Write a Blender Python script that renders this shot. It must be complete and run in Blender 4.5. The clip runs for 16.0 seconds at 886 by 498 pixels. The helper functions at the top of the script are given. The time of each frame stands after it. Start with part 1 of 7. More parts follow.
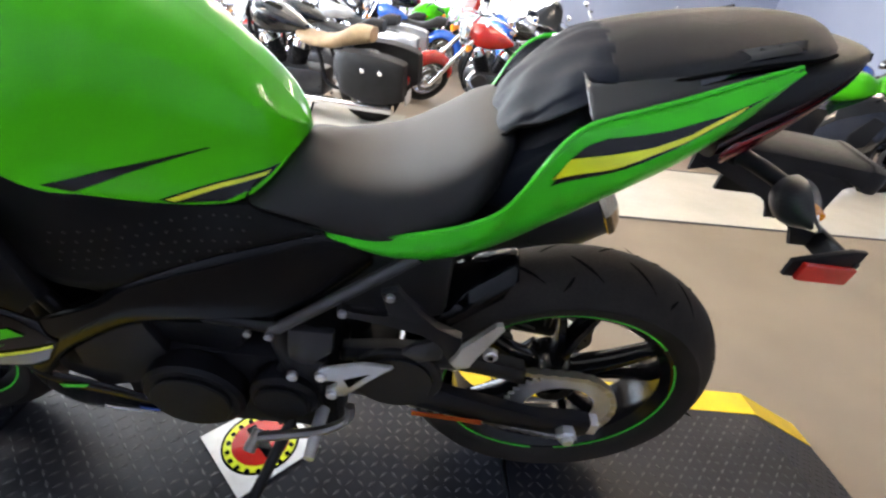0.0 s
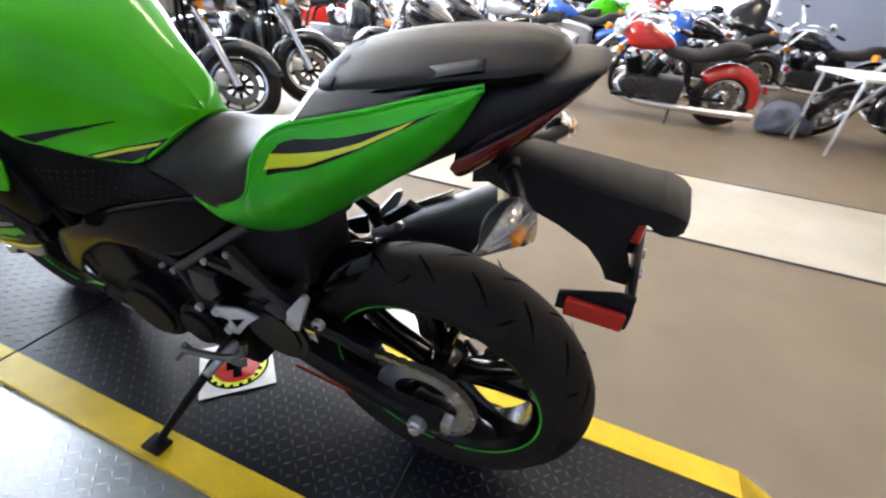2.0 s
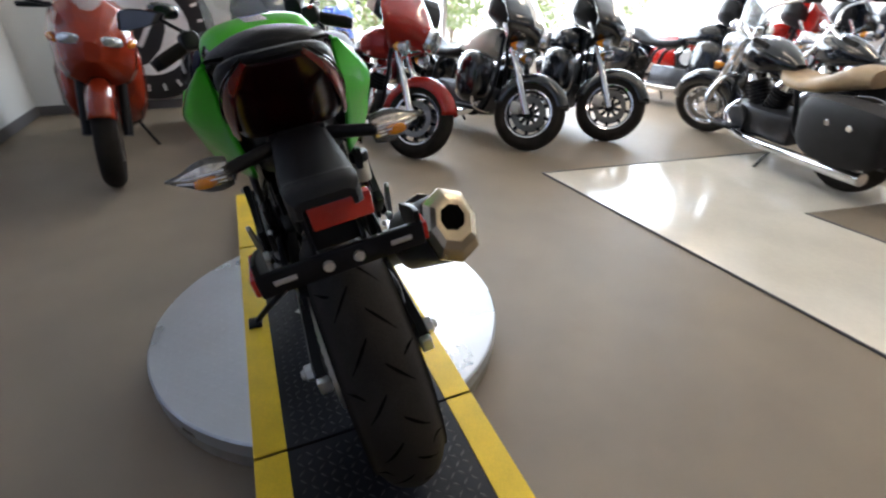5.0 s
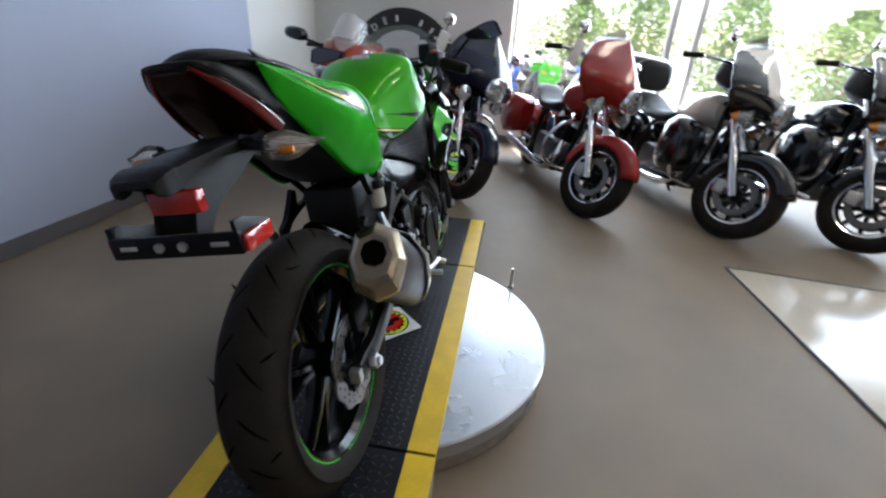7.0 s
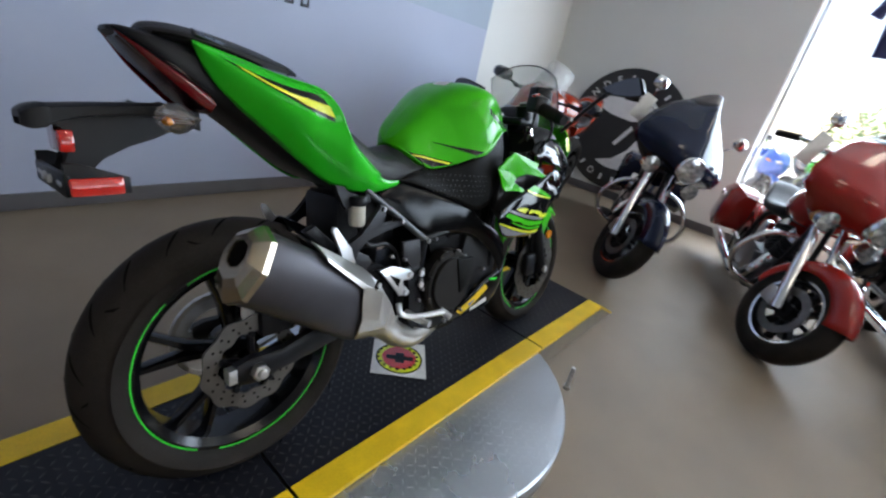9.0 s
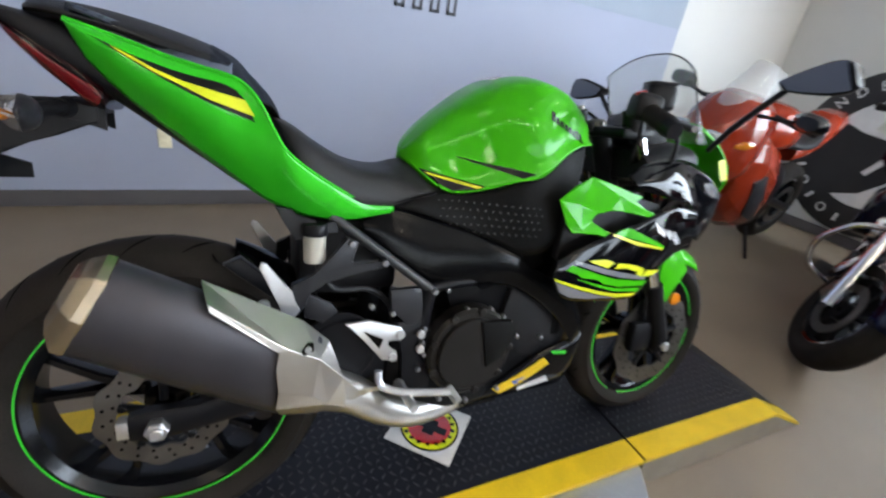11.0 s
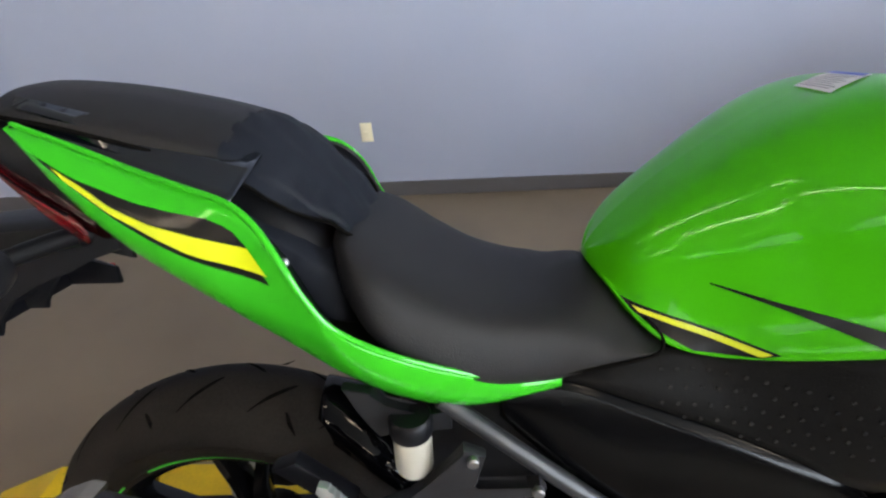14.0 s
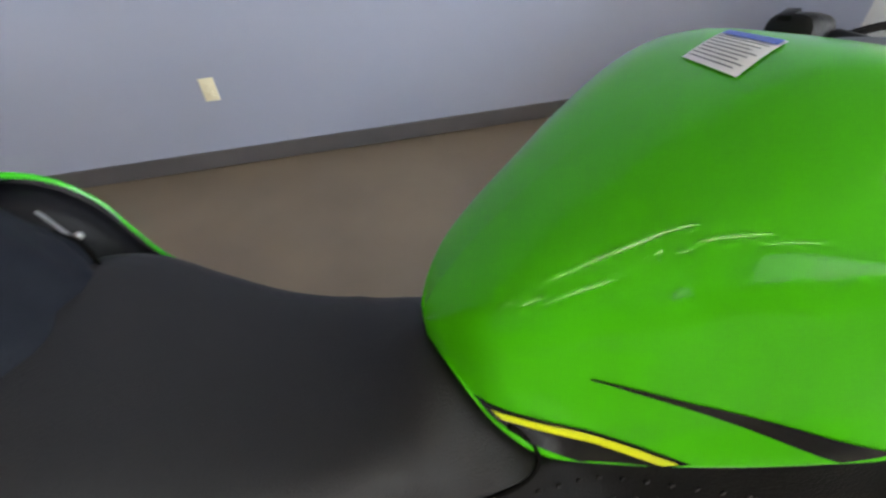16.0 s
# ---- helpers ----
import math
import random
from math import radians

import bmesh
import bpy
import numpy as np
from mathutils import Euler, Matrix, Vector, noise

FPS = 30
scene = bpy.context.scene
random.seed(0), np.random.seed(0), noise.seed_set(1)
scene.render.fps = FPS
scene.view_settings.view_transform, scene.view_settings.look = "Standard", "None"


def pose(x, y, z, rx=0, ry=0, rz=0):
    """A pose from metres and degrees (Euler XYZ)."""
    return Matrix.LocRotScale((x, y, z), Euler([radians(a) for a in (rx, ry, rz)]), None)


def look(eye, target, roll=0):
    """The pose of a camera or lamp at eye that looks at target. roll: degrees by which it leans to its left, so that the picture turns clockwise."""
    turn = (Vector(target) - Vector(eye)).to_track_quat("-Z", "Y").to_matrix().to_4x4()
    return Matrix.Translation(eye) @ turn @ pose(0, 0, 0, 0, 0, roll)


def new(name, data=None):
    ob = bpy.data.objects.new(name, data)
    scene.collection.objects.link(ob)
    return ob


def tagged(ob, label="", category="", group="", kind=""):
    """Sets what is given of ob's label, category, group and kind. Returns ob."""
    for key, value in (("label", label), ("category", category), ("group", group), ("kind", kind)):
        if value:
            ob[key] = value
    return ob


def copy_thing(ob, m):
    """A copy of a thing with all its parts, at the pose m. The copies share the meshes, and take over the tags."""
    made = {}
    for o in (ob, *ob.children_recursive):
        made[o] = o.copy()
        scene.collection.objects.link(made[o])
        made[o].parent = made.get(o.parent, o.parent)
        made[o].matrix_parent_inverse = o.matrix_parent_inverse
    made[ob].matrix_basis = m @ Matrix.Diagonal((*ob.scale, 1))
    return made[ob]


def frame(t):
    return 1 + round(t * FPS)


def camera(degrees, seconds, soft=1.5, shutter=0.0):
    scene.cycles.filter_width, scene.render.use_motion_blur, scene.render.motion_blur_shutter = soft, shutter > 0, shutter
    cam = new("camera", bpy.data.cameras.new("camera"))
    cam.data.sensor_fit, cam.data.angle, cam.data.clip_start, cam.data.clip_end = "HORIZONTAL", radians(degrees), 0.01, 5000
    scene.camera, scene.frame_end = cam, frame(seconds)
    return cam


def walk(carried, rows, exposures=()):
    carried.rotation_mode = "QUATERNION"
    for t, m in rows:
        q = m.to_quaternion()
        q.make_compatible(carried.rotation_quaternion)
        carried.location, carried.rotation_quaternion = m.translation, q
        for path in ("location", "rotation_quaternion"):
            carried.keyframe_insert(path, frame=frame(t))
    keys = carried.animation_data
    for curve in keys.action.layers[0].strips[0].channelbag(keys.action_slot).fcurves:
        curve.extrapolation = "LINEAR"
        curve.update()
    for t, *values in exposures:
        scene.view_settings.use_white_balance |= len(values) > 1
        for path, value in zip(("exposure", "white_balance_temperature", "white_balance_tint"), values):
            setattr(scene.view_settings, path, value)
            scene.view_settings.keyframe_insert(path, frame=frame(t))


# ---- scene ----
from mathutils.bvhtree import BVHTree

cam = camera(88.87, 16.0, soft=2.25, shutter=0.5)
PATH = [
    (0, 0.3294, 0.7466, 1.1630, 60.81, -6.81, 179.71),
    (0.5, 0.2097, 0.7126, 1.1776, 58.12, -7.11, -176.51),
    (1, 0.0874, 0.6724, 1.2005, 57.74, -7.07, -173.06),
    (1.5, -0.0722, 0.6968, 1.2263, 57.10, -6.77, -164.93),
    (2, -0.2119, 0.7093, 1.2476, 57.90, -5.34, -157.78),
    (2.5, -0.3115, 0.6373, 1.2410, 59.08, -4.97, -150.10),
    (3, -0.4128, 0.5511, 1.2503, 58.46, -5.12, -142.58),
    (3.5, -0.5559, 0.4760, 1.2518, 58.30, -3.71, -134.17),
    (4, -0.7272, 0.3963, 1.2493, 59.27, -2.10, -126.55),
    (4.2, -0.7582, 0.3623, 1.2482, 59.43, -1.52, -124.11),
    (6.3, -0.9586, -0.2133, 1.2439, 62.54, -1.66, -92.17),
    (6.5, -0.9615, -0.2720, 1.2459, 63.21, -1.45, -89.06),
    (7, -0.8837, -0.4263, 1.2393, 64.89, -3.28, -81.14),
    (7.5, -0.8196, -0.5718, 1.2552, 66.18, -6.68, -72.89),
    (8, -0.7360, -0.7790, 1.2749, 66.57, -9.73, -63.86),
    (8.5, -0.6402, -0.8960, 1.2756, 66.07, -11.01, -55.41),
    (8.7, -0.5717, -0.9254, 1.2688, 66.16, -11.40, -52.53),
    (10.8, 0.0871, -0.9436, 1.2417, 64.68, -9.32, -26.53),
    (11, 0.1330, -0.8945, 1.2481, 64.06, -8.59, -24.05),
    (11.5, 0.2084, -0.7856, 1.2408, 62.60, -6.49, -18.00),
    (12, 0.3239, -0.6688, 1.2551, 61.87, -3.68, -10.64),
    (12.5, 0.3755, -0.6001, 1.2792, 60.53, -1.22, -4.53),
    (13, 0.3630, -0.5389, 1.2892, 60.23, 0.11, -1.89),
    (13.5, 0.3471, -0.4586, 1.2992, 58.43, 1.81, 0.42),
    (14, 0.3455, -0.3842, 1.2960, 56.47, 2.86, 0.68),
    (14.5, 0.3663, -0.3290, 1.2866, 54.56, 2.58, -0.28),
    (15, 0.3936, -0.2658, 1.2720, 52.95, 2.76, -2.96),
    (15.5, 0.4313, -0.2140, 1.2762, 50.12, 2.65, -7.59),
    (16, 0.4699, -0.1640, 1.2800, 47.79, 2.41, -13.34),
]
EXPOSURES = [(0.0, 3.10, 7000, 16), (1.5, 3.02, 6950, 16), (2.5, 2.60, 6900, 15), (4.2, 2.20, 6950, 15), (6.5, 1.50, 6550, 14), (8.5, 1.54, 6450, 13), (11.0, 1.98, 6750, 14), (12.5, 2.06, 6900, 16), (16.0, 2.12, 7250, 15)]
walk(cam, [(t, pose(x, y, z, rx, ry, rz)) for t, x, y, z, rx, ry, rz in PATH], EXPOSURES)

# ---- world and light ----
WALL_Y, WIN_X, FAR_Y, BACK_X, ROOF = 2.21, 5.3, -13.5, -9.0, 3.4
world = bpy.data.worlds.new("sky")
scene.world = world
world.use_nodes = True
wn = world.node_tree.nodes
sky = wn.new("ShaderNodeTexSky")
sky.sky_type = "NISHITA"
sky.sun_disc = False
sky.sun_elevation, sky.sun_rotation = radians(62), radians(75)
wn["Background"].inputs["Strength"].default_value = 0.15
world.node_tree.links.new(sky.outputs[0], wn["Background"].inputs["Color"])
sun = new("sun", bpy.data.lights.new("sun", "SUN"))
sun.data.energy, sun.data.angle, sun.data.color = 5.0, radians(0.5), (1.0, 0.95, 0.88)
sun.matrix_world = look((5, 0.3, 8), (1.6, -0.6, 0))


def area(name, at, to, sx, sy, power, color):
    ob = new(name, bpy.data.lights.new(name, "AREA"))
    ob.data.shape, ob.data.size, ob.data.size_y = "RECTANGLE", sx, sy
    ob.data.energy, ob.data.color = power, color
    ob.matrix_world = look(at, to)
    return ob


# daylight in the openings of the two glazed walls
area("window_daylight", (WIN_X - 0.05, -4.5, 1.75), (0, -4.5, 0.9), 9.0, 2.2, 245, (0.72, 0.87, 1.0))
area("far_window_daylight", (0, FAR_Y + 0.1, 1.9), (0, -6, 1.0), 9.0, 2.0, 40, (0.82, 0.91, 1.0))

# ---- materials ----


def mat(name, col, rough=0.5, metal=0.0, var=0.10, scale=12.0, bump=0.0, bscale=300.0, coat=0.0, fine=0.0, col2=None, rvar=0.12, spec=0.5):
    m = bpy.data.materials.new(name)
    m.use_nodes = True
    n, ln = m.node_tree.nodes, m.node_tree.links
    b = n["Principled BSDF"]
    tc = n.new("ShaderNodeTexCoord")
    big = n.new("ShaderNodeTexNoise")
    big.inputs["Scale"].default_value, big.inputs["Detail"].default_value = scale, 6
    ln.new(tc.outputs["Object"], big.inputs["Vector"])
    mix = n.new("ShaderNodeMix")
    mix.data_type = "RGBA"
    dark = tuple(c * (1 - var) for c in col) if col2 is None else col2
    light = tuple(min(1, c * (1 + var)) for c in col)
    mix.inputs[6].default_value, mix.inputs[7].default_value = (*dark, 1), (*light, 1)
    ramp = n.new("ShaderNodeValToRGB")
    ramp.color_ramp.elements[0].position, ramp.color_ramp.elements[1].position = 0.35, 0.65
    ln.new(big.outputs["Fac"], ramp.inputs["Fac"])
    ln.new(ramp.outputs["Color"], mix.inputs[0])
    colour = mix.outputs[2]
    small = n.new("ShaderNodeTexNoise")
    small.inputs["Scale"].default_value, small.inputs["Detail"].default_value = bscale, 4
    ln.new(tc.outputs["Object"], small.inputs["Vector"])
    if fine:
        mul = n.new("ShaderNodeMix")
        mul.data_type, mul.blend_type = "RGBA", "MULTIPLY"
        r2 = n.new("ShaderNodeValToRGB")
        r2.color_ramp.elements[0].position, r2.color_ramp.elements[1].position = 0.3, 0.7
        r2.color_ramp.elements[0].color = (1 - fine,) * 3 + (1,)
        ln.new(small.outputs["Fac"], r2.inputs["Fac"])
        mul.inputs[0].default_value = 1.0
        ln.new(colour, mul.inputs[6])
        ln.new(r2.outputs["Color"], mul.inputs[7])
        colour = mul.outputs[2]
    ln.new(colour, b.inputs["Base Color"])
    rr = n.new("ShaderNodeMapRange")
    rr.inputs["To Min"].default_value, rr.inputs["To Max"].default_value = max(0.02, rough * (1 - rvar)), min(1, rough * (1 + rvar))
    ln.new(big.outputs["Fac"], rr.inputs["Value"])
    ln.new(rr.outputs["Result"], b.inputs["Roughness"])
    b.inputs["Metallic"].default_value = metal
    b.inputs["Specular IOR Level"].default_value = spec
    b.inputs["Coat Weight"].default_value, b.inputs["Coat Roughness"].default_value = coat, 0.06
    if bump:
        bp = n.new("ShaderNodeBump")
        bp.inputs["Strength"].default_value, bp.inputs["Distance"].default_value = bump, 0.002
        ln.new(small.outputs["Fac"], bp.inputs["Height"])
        ln.new(bp.outputs["Normal"], b.inputs["Normal"])
    return m


def glow(name, col, strength):
    m = bpy.data.materials.new(name)
    m.use_nodes = True
    b = m.node_tree.nodes["Principled BSDF"]
    b.inputs["Base Color"].default_value = (*col, 1)
    b.inputs["Emission Color"].default_value, b.inputs["Emission Strength"].default_value = (*col, 1), strength
    return m


def clear(name, col=(1, 1, 1), rough=0.02, alpha=None):
    m = bpy.data.materials.new(name)
    m.use_nodes = True
    b = m.node_tree.nodes["Principled BSDF"]
    b.inputs["Base Color"].default_value = (*col, 1)
    b.inputs["Roughness"].default_value = rough
    if alpha is None:
        b.inputs["Transmission Weight"].default_value = 1.0
        b.inputs["IOR"].default_value = 1.45
    else:
        b.inputs["Alpha"].default_value = alpha
    return m


def leafy(name, col):
    """Thin leaves that let some of the sun through."""
    m = mat(name, col, 0.5, var=0.3, scale=3)
    n, ln = m.node_tree.nodes, m.node_tree.links
    thin = n.new("ShaderNodeBsdfTranslucent")
    thin.inputs["Color"].default_value = (col[0] * 2.6, col[1] * 2.3, col[2] * 2.0, 1)
    both_ways = n.new("ShaderNodeMixShader")
    both_ways.inputs[0].default_value = 0.55
    ln.new(n["Principled BSDF"].outputs[0], both_ways.inputs[1])
    ln.new(thin.outputs[0], both_ways.inputs[2])
    ln.new(both_ways.outputs[0], n["Material Output"].inputs["Surface"])
    return m


M = dict(
    carpet=mat("carpet", (0.275, 0.212, 0.150), 0.50, spec=0.50, var=0.10, scale=2.2, bump=0.8, bscale=420, fine=0.32),
    tile=mat("floor_tile", (0.62, 0.57, 0.48), 0.14, var=0.05, scale=3, bscale=40, fine=0.05),
    wall=mat("wall_paint", (0.350, 0.390, 0.510), 0.75, var=0.02, scale=1.2, bump=0.15, bscale=260),
    wall_white=mat("white_wall_paint", (0.64, 0.65, 0.64), 0.75, var=0.02, scale=1.2, bump=0.15, bscale=260),
    wall_band=mat("wall_band_paint", (0.30, 0.36, 0.45), 0.7, var=0.03, scale=2),
    ceiling=mat("ceiling_tile", (0.46, 0.46, 0.45), 0.9, var=0.03, scale=5, bump=0.3, bscale=120),
    base=mat("baseboard_vinyl", (0.10, 0.095, 0.10), 0.5, var=0.06, scale=8),
    frame=mat("window_aluminium", (0.75, 0.76, 0.78), 0.35, 0.6, var=0.04),
    outlet=mat("ivory_plastic", (0.92, 0.86, 0.64), 0.4, var=0.03),
    ink=mat("dark_lettering", (0.05, 0.055, 0.07), 0.6, var=0.05),
    rubber_mat=mat("ramp_tread", (0.010, 0.011, 0.016), 0.38, 0.0, spec=0.26, var=0.25, scale=6, bump=0.25, bscale=160, fine=0.15),
    yellow=mat("yellow_paint", (0.80, 0.53, 0.01), 0.42, var=0.10, scale=9, bump=0.2, bscale=200, fine=0.12),
    silver_plate=mat("tread_plate", (0.50, 0.53, 0.58), 0.28, 0.85, var=0.06, scale=3, bump=0.05, bscale=140, rvar=0.12),
    edge=mat("turntable_rim", (0.35, 0.33, 0.31), 0.45, 0.6, var=0.2, scale=14, bump=0.3, bscale=90),
    green=mat("green_paint", (0.042, 0.45, 0.006), 0.30, 0.0, var=0.04, scale=3, bscale=500, coat=0.38, fine=0.04, spec=0.06),
    black_gloss=mat("black_gloss", (0.0022, 0.0022, 0.003), 0.06, var=0.1, scale=6, coat=0.0, spec=0.20),
    cover_gloss=mat("worn_gloss_cover", (0.003, 0.003, 0.0035), 0.12, var=0.15, scale=7, bump=0.06, bscale=400, spec=0.13),
    # paler than the deck: rubbed bars, with their glint put into the colour too
    tread_worn_glint=mat("worn_glinting_bars", (0.034, 0.034, 0.040), 0.34, 0.2, var=0.3, scale=5, spec=0.5),
    green_tail=mat("green_tail_paint", (0.018, 0.46, 0.016), 0.28, var=0.03, scale=4, coat=0.48, spec=0.08),
    show_black=mat("deep_black_paint", (0.004, 0.005, 0.008), 0.14, var=0.1, scale=6, coat=0.7, spec=0.5),
    black_satin=mat("black_satin", (0.006, 0.006, 0.008), 0.36, spec=0.18, var=0.15, scale=9, bump=0.1, bscale=300),
    plastic=mat("textured_black_plastic", (0.009, 0.009, 0.011), 0.46, spec=0.24, var=0.12, scale=8, bump=0.35, bscale=700, fine=0.15),
    grey_panel=mat("dark_grey_panel", (0.0055, 0.0052, 0.0052), 0.50, spec=0.08, var=0.15, scale=7, bump=0.3, bscale=500, fine=0.1),
    seat=mat("seat_vinyl", (0.0155, 0.0145, 0.0155), 0.50, spec=0.28, var=0.12, scale=10, bump=0.45, bscale=650, fine=0.2),
    seat_blue=mat("pad_fabric", (0.010, 0.012, 0.018), 0.6, spec=0.16, var=0.12, scale=10, bump=0.4, bscale=500),
    rubber=mat("tyre_rubber", (0.023, 0.0195, 0.0175), 0.65, spec=0.10, var=0.2, scale=9, bump=0.3, bscale=260, fine=0.25),
    grip_dot=mat("moulded_dot", (0.010, 0.010, 0.011), 0.30, spec=0.5, var=0.2, scale=40),
    groove=mat("tread_groove", (0.005, 0.0045, 0.004), 0.9, spec=0.02),
    lime=mat("lime_tape", (0.02, 0.55, 0.03), 0.35, var=0.05),
    neon=mat("yellow_decal", (0.66, 0.72, 0.01), 0.32, var=0.04, coat=0.6),
    decal_black=mat("black_decal", (0.006, 0.006, 0.006), 0.24, var=0.1, coat=0.0, spec=0.3),
    decal_grey=mat("grey_decal", (0.16, 0.16, 0.18), 0.35, var=0.05, coat=0.5),
    decal_white=mat("white_decal", (0.70, 0.70, 0.72), 0.4, var=0.04),
    ivory=mat("translucent_plastic", (0.46, 0.44, 0.38), 0.45, var=0.06, scale=20),
    label_white=mat("label_film", (0.88, 0.87, 0.84), 0.35, var=0.03, scale=20),
    ramp_side=mat("painted_side_plate", (0.27, 0.245, 0.21), 0.6, var=0.12, scale=10, bump=0.2, bscale=120),
    decal_blue=mat("blue_decal", (0.03, 0.10, 0.55), 0.4, var=0.04),
    alu=mat("cast_aluminium", (0.64, 0.64, 0.65), 0.34, 0.85, var=0.1, scale=16, bump=0.2, bscale=400),
    steel=mat("brushed_steel", (0.50, 0.475, 0.44), 0.32, 0.95, var=0.06, scale=10, bump=0.03, bscale=300, rvar=0.12),
    disc_steel=mat("dull_disc_steel", (0.16, 0.15, 0.14), 0.36, 0.9, var=0.2, scale=14, bump=0.1, bscale=200, rvar=0.3),
    cap_steel=mat("warm_steel", (0.46, 0.39, 0.29), 0.26, 0.95, var=0.06, scale=18, bump=0.03, bscale=300, rvar=0.12),
    casing=mat("brown_casing", (0.011, 0.0095, 0.0085), 0.42, spec=0.2, var=0.15, scale=12, bump=0.2, bscale=300),
    muffler=mat("muffler_sleeve", (0.046, 0.043, 0.050), 0.42, 0.5, var=0.12, scale=10, bump=0.2, bscale=500),
    mirror_glass=mat("tinted_mirror", (0.20, 0.21, 0.23), 0.03, 1.0, var=0.03, scale=3),
    chrome=mat("chrome", (0.80, 0.80, 0.82), 0.08, 1.0, var=0.04, scale=8),
    engine=mat("engine_casing", (0.005, 0.005, 0.006), 0.42, 0.0, spec=0.09, var=0.2, scale=14, bump=0.3, bscale=300),
    gold=mat("radiator_brass", (0.09, 0.060, 0.026), 0.45, 0.7, var=0.2, scale=16),
    red_lens=mat("red_lens", (0.48, 0.016, 0.010), 0.14, var=0.08, scale=30, coat=0.8),
    lens_clear=clear("clear_lens_shell", (0.90, 0.86, 0.78), 0.04, 0.14),
    rim_black=mat("gloss_black_rim", (0.004, 0.004, 0.005), 0.16, var=0.1, scale=6, spec=0.30),
    bolt=mat("zinc_bolt", (0.30, 0.30, 0.31), 0.38, 0.9, var=0.15, scale=60),
    hanger=mat("dark_grey_casting", (0.022, 0.022, 0.026), 0.36, 0.3, var=0.12, scale=14, bump=0.15, bscale=300, spec=0.4),
    tube_grey=mat("grey_frame_paint", (0.035, 0.036, 0.040), 0.34, 0.2, var=0.08, scale=18, spec=0.5),
    dark_lens=mat("smoked_red_lens", (0.016, 0.0012, 0.002), 0.20, var=0.1, scale=20, coat=0.05, spec=0.25),
    dark_red=mat("dark_red_lens", (0.115, 0.003, 0.005), 0.16, var=0.1, scale=20, coat=0.8),
    amber=mat("amber_lens", (0.62, 0.20, 0.01), 0.2, var=0.08, scale=30, coat=0.8),
    clear_lens=mat("clear_lens", (0.62, 0.56, 0.48), 0.14, 0.8, var=0.45, scale=150, coat=1.0),
    lamp_glass=mat("headlamp_glass", (0.60, 0.62, 0.64), 0.08, 0.7, var=0.4, scale=40, coat=1.0),
    smoked=clear("smoked_screen", (0.03, 0.03, 0.035), 0.05, 0.55),
    screen=clear("windscreen", (0.75, 0.78, 0.80), 0.02, 0.22),
    glass=clear("window_glass", (1, 1, 1), 0.0, 0.06),
    paper=mat("card", (0.66, 0.66, 0.64), 0.45, var=0.08, scale=30, coat=0.5),
    engine_grey=mat("grey_castings", (0.060, 0.060, 0.065), 0.35, 0.7, var=0.2, scale=10),
    red=mat("red_paint", (0.46, 0.012, 0.008), 0.18, var=0.06, scale=6, coat=1.0),
    maroon=mat("maroon_paint", (0.30, 0.014, 0.010), 0.16, var=0.08, scale=6, coat=0.4, spec=0.3),
    orange=mat("burnt_orange_paint", (0.24, 0.024, 0.008), 0.18, var=0.08, scale=6, coat=0.3, spec=0.3),
    white=mat("pearl_white_paint", (0.68, 0.64, 0.56), 0.18, var=0.05, scale=6, coat=1.0),
    navy=mat("navy_paint", (0.006, 0.010, 0.030), 0.12, var=0.1, scale=6, coat=0.2, spec=0.3),
    blue=mat("blue_paint", (0.015, 0.09, 0.42), 0.18, var=0.08, scale=6, coat=1.0),
    silver=mat("silver_paint", (0.50, 0.51, 0.53), 0.22, 0.6, var=0.06, scale=6, coat=1.0),
    tan=mat("tan_leather", (0.33, 0.22, 0.12), 0.5, var=0.15, scale=14, bump=0.3),
    leather=mat("black_leather", (0.015, 0.014, 0.015), 0.55, spec=0.2, var=0.15, scale=12, bump=0.3, bscale=400),
    asphalt=mat("pale_concrete", (0.42, 0.41, 0.39), 0.9, var=0.15, scale=0.8, bump=0.5, bscale=60, fine=0.2),
    leaf=leafy("leaf", (0.12, 0.20, 0.07)),
    sign_black=mat("sign_vinyl", (0.018, 0.017, 0.019), 0.5, var=0.1, scale=6, bump=0.1, bscale=200, spec=0.4),
    shirt=mat("blue_cotton", (0.020, 0.024, 0.085), 0.85, var=0.15, scale=14, bump=0.4, bscale=160),
    cloth=mat("grey_cloth", (0.10, 0.11, 0.15), 0.9, var=0.2, scale=14, bump=0.6, bscale=120),
    table=mat("white_laminate", (0.70, 0.70, 0.68), 0.35, var=0.04, scale=5),
    light=glow("fluorescent_tube", (1.0, 0.89, 0.72), 8.5),
    laptop_screen=glow("lit_screen", (0.12, 0.25, 0.75), 1.2),
)

# ---- mesh helpers ----


def part(name, bm, material, parent=None, label="", smooth=True):
    me = bpy.data.meshes.new(name)
    bmesh.ops.recalc_face_normals(bm, faces=bm.faces)
    bm.to_mesh(me)
    bm.free()
    for m in material if isinstance(material, (list, tuple)) else [material]:
        me.materials.append(m)
    if smooth:
        me.shade_smooth()
        me.set_sharp_from_angle(angle=radians(38))
    ob = new(name, me)
    ob.parent = parent
    if label:
        ob["label"] = label
    return ob


def empty(name, m=None):
    ob = new(name)
    ob.empty_display_size = 0.2
    if m is not None:
        ob.matrix_world = m
    return ob


def solid(ob, thick, offset=-1.0):
    md = ob.modifiers.new("thickness", "SOLIDIFY")
    md.thickness, md.offset = thick, offset
    return ob


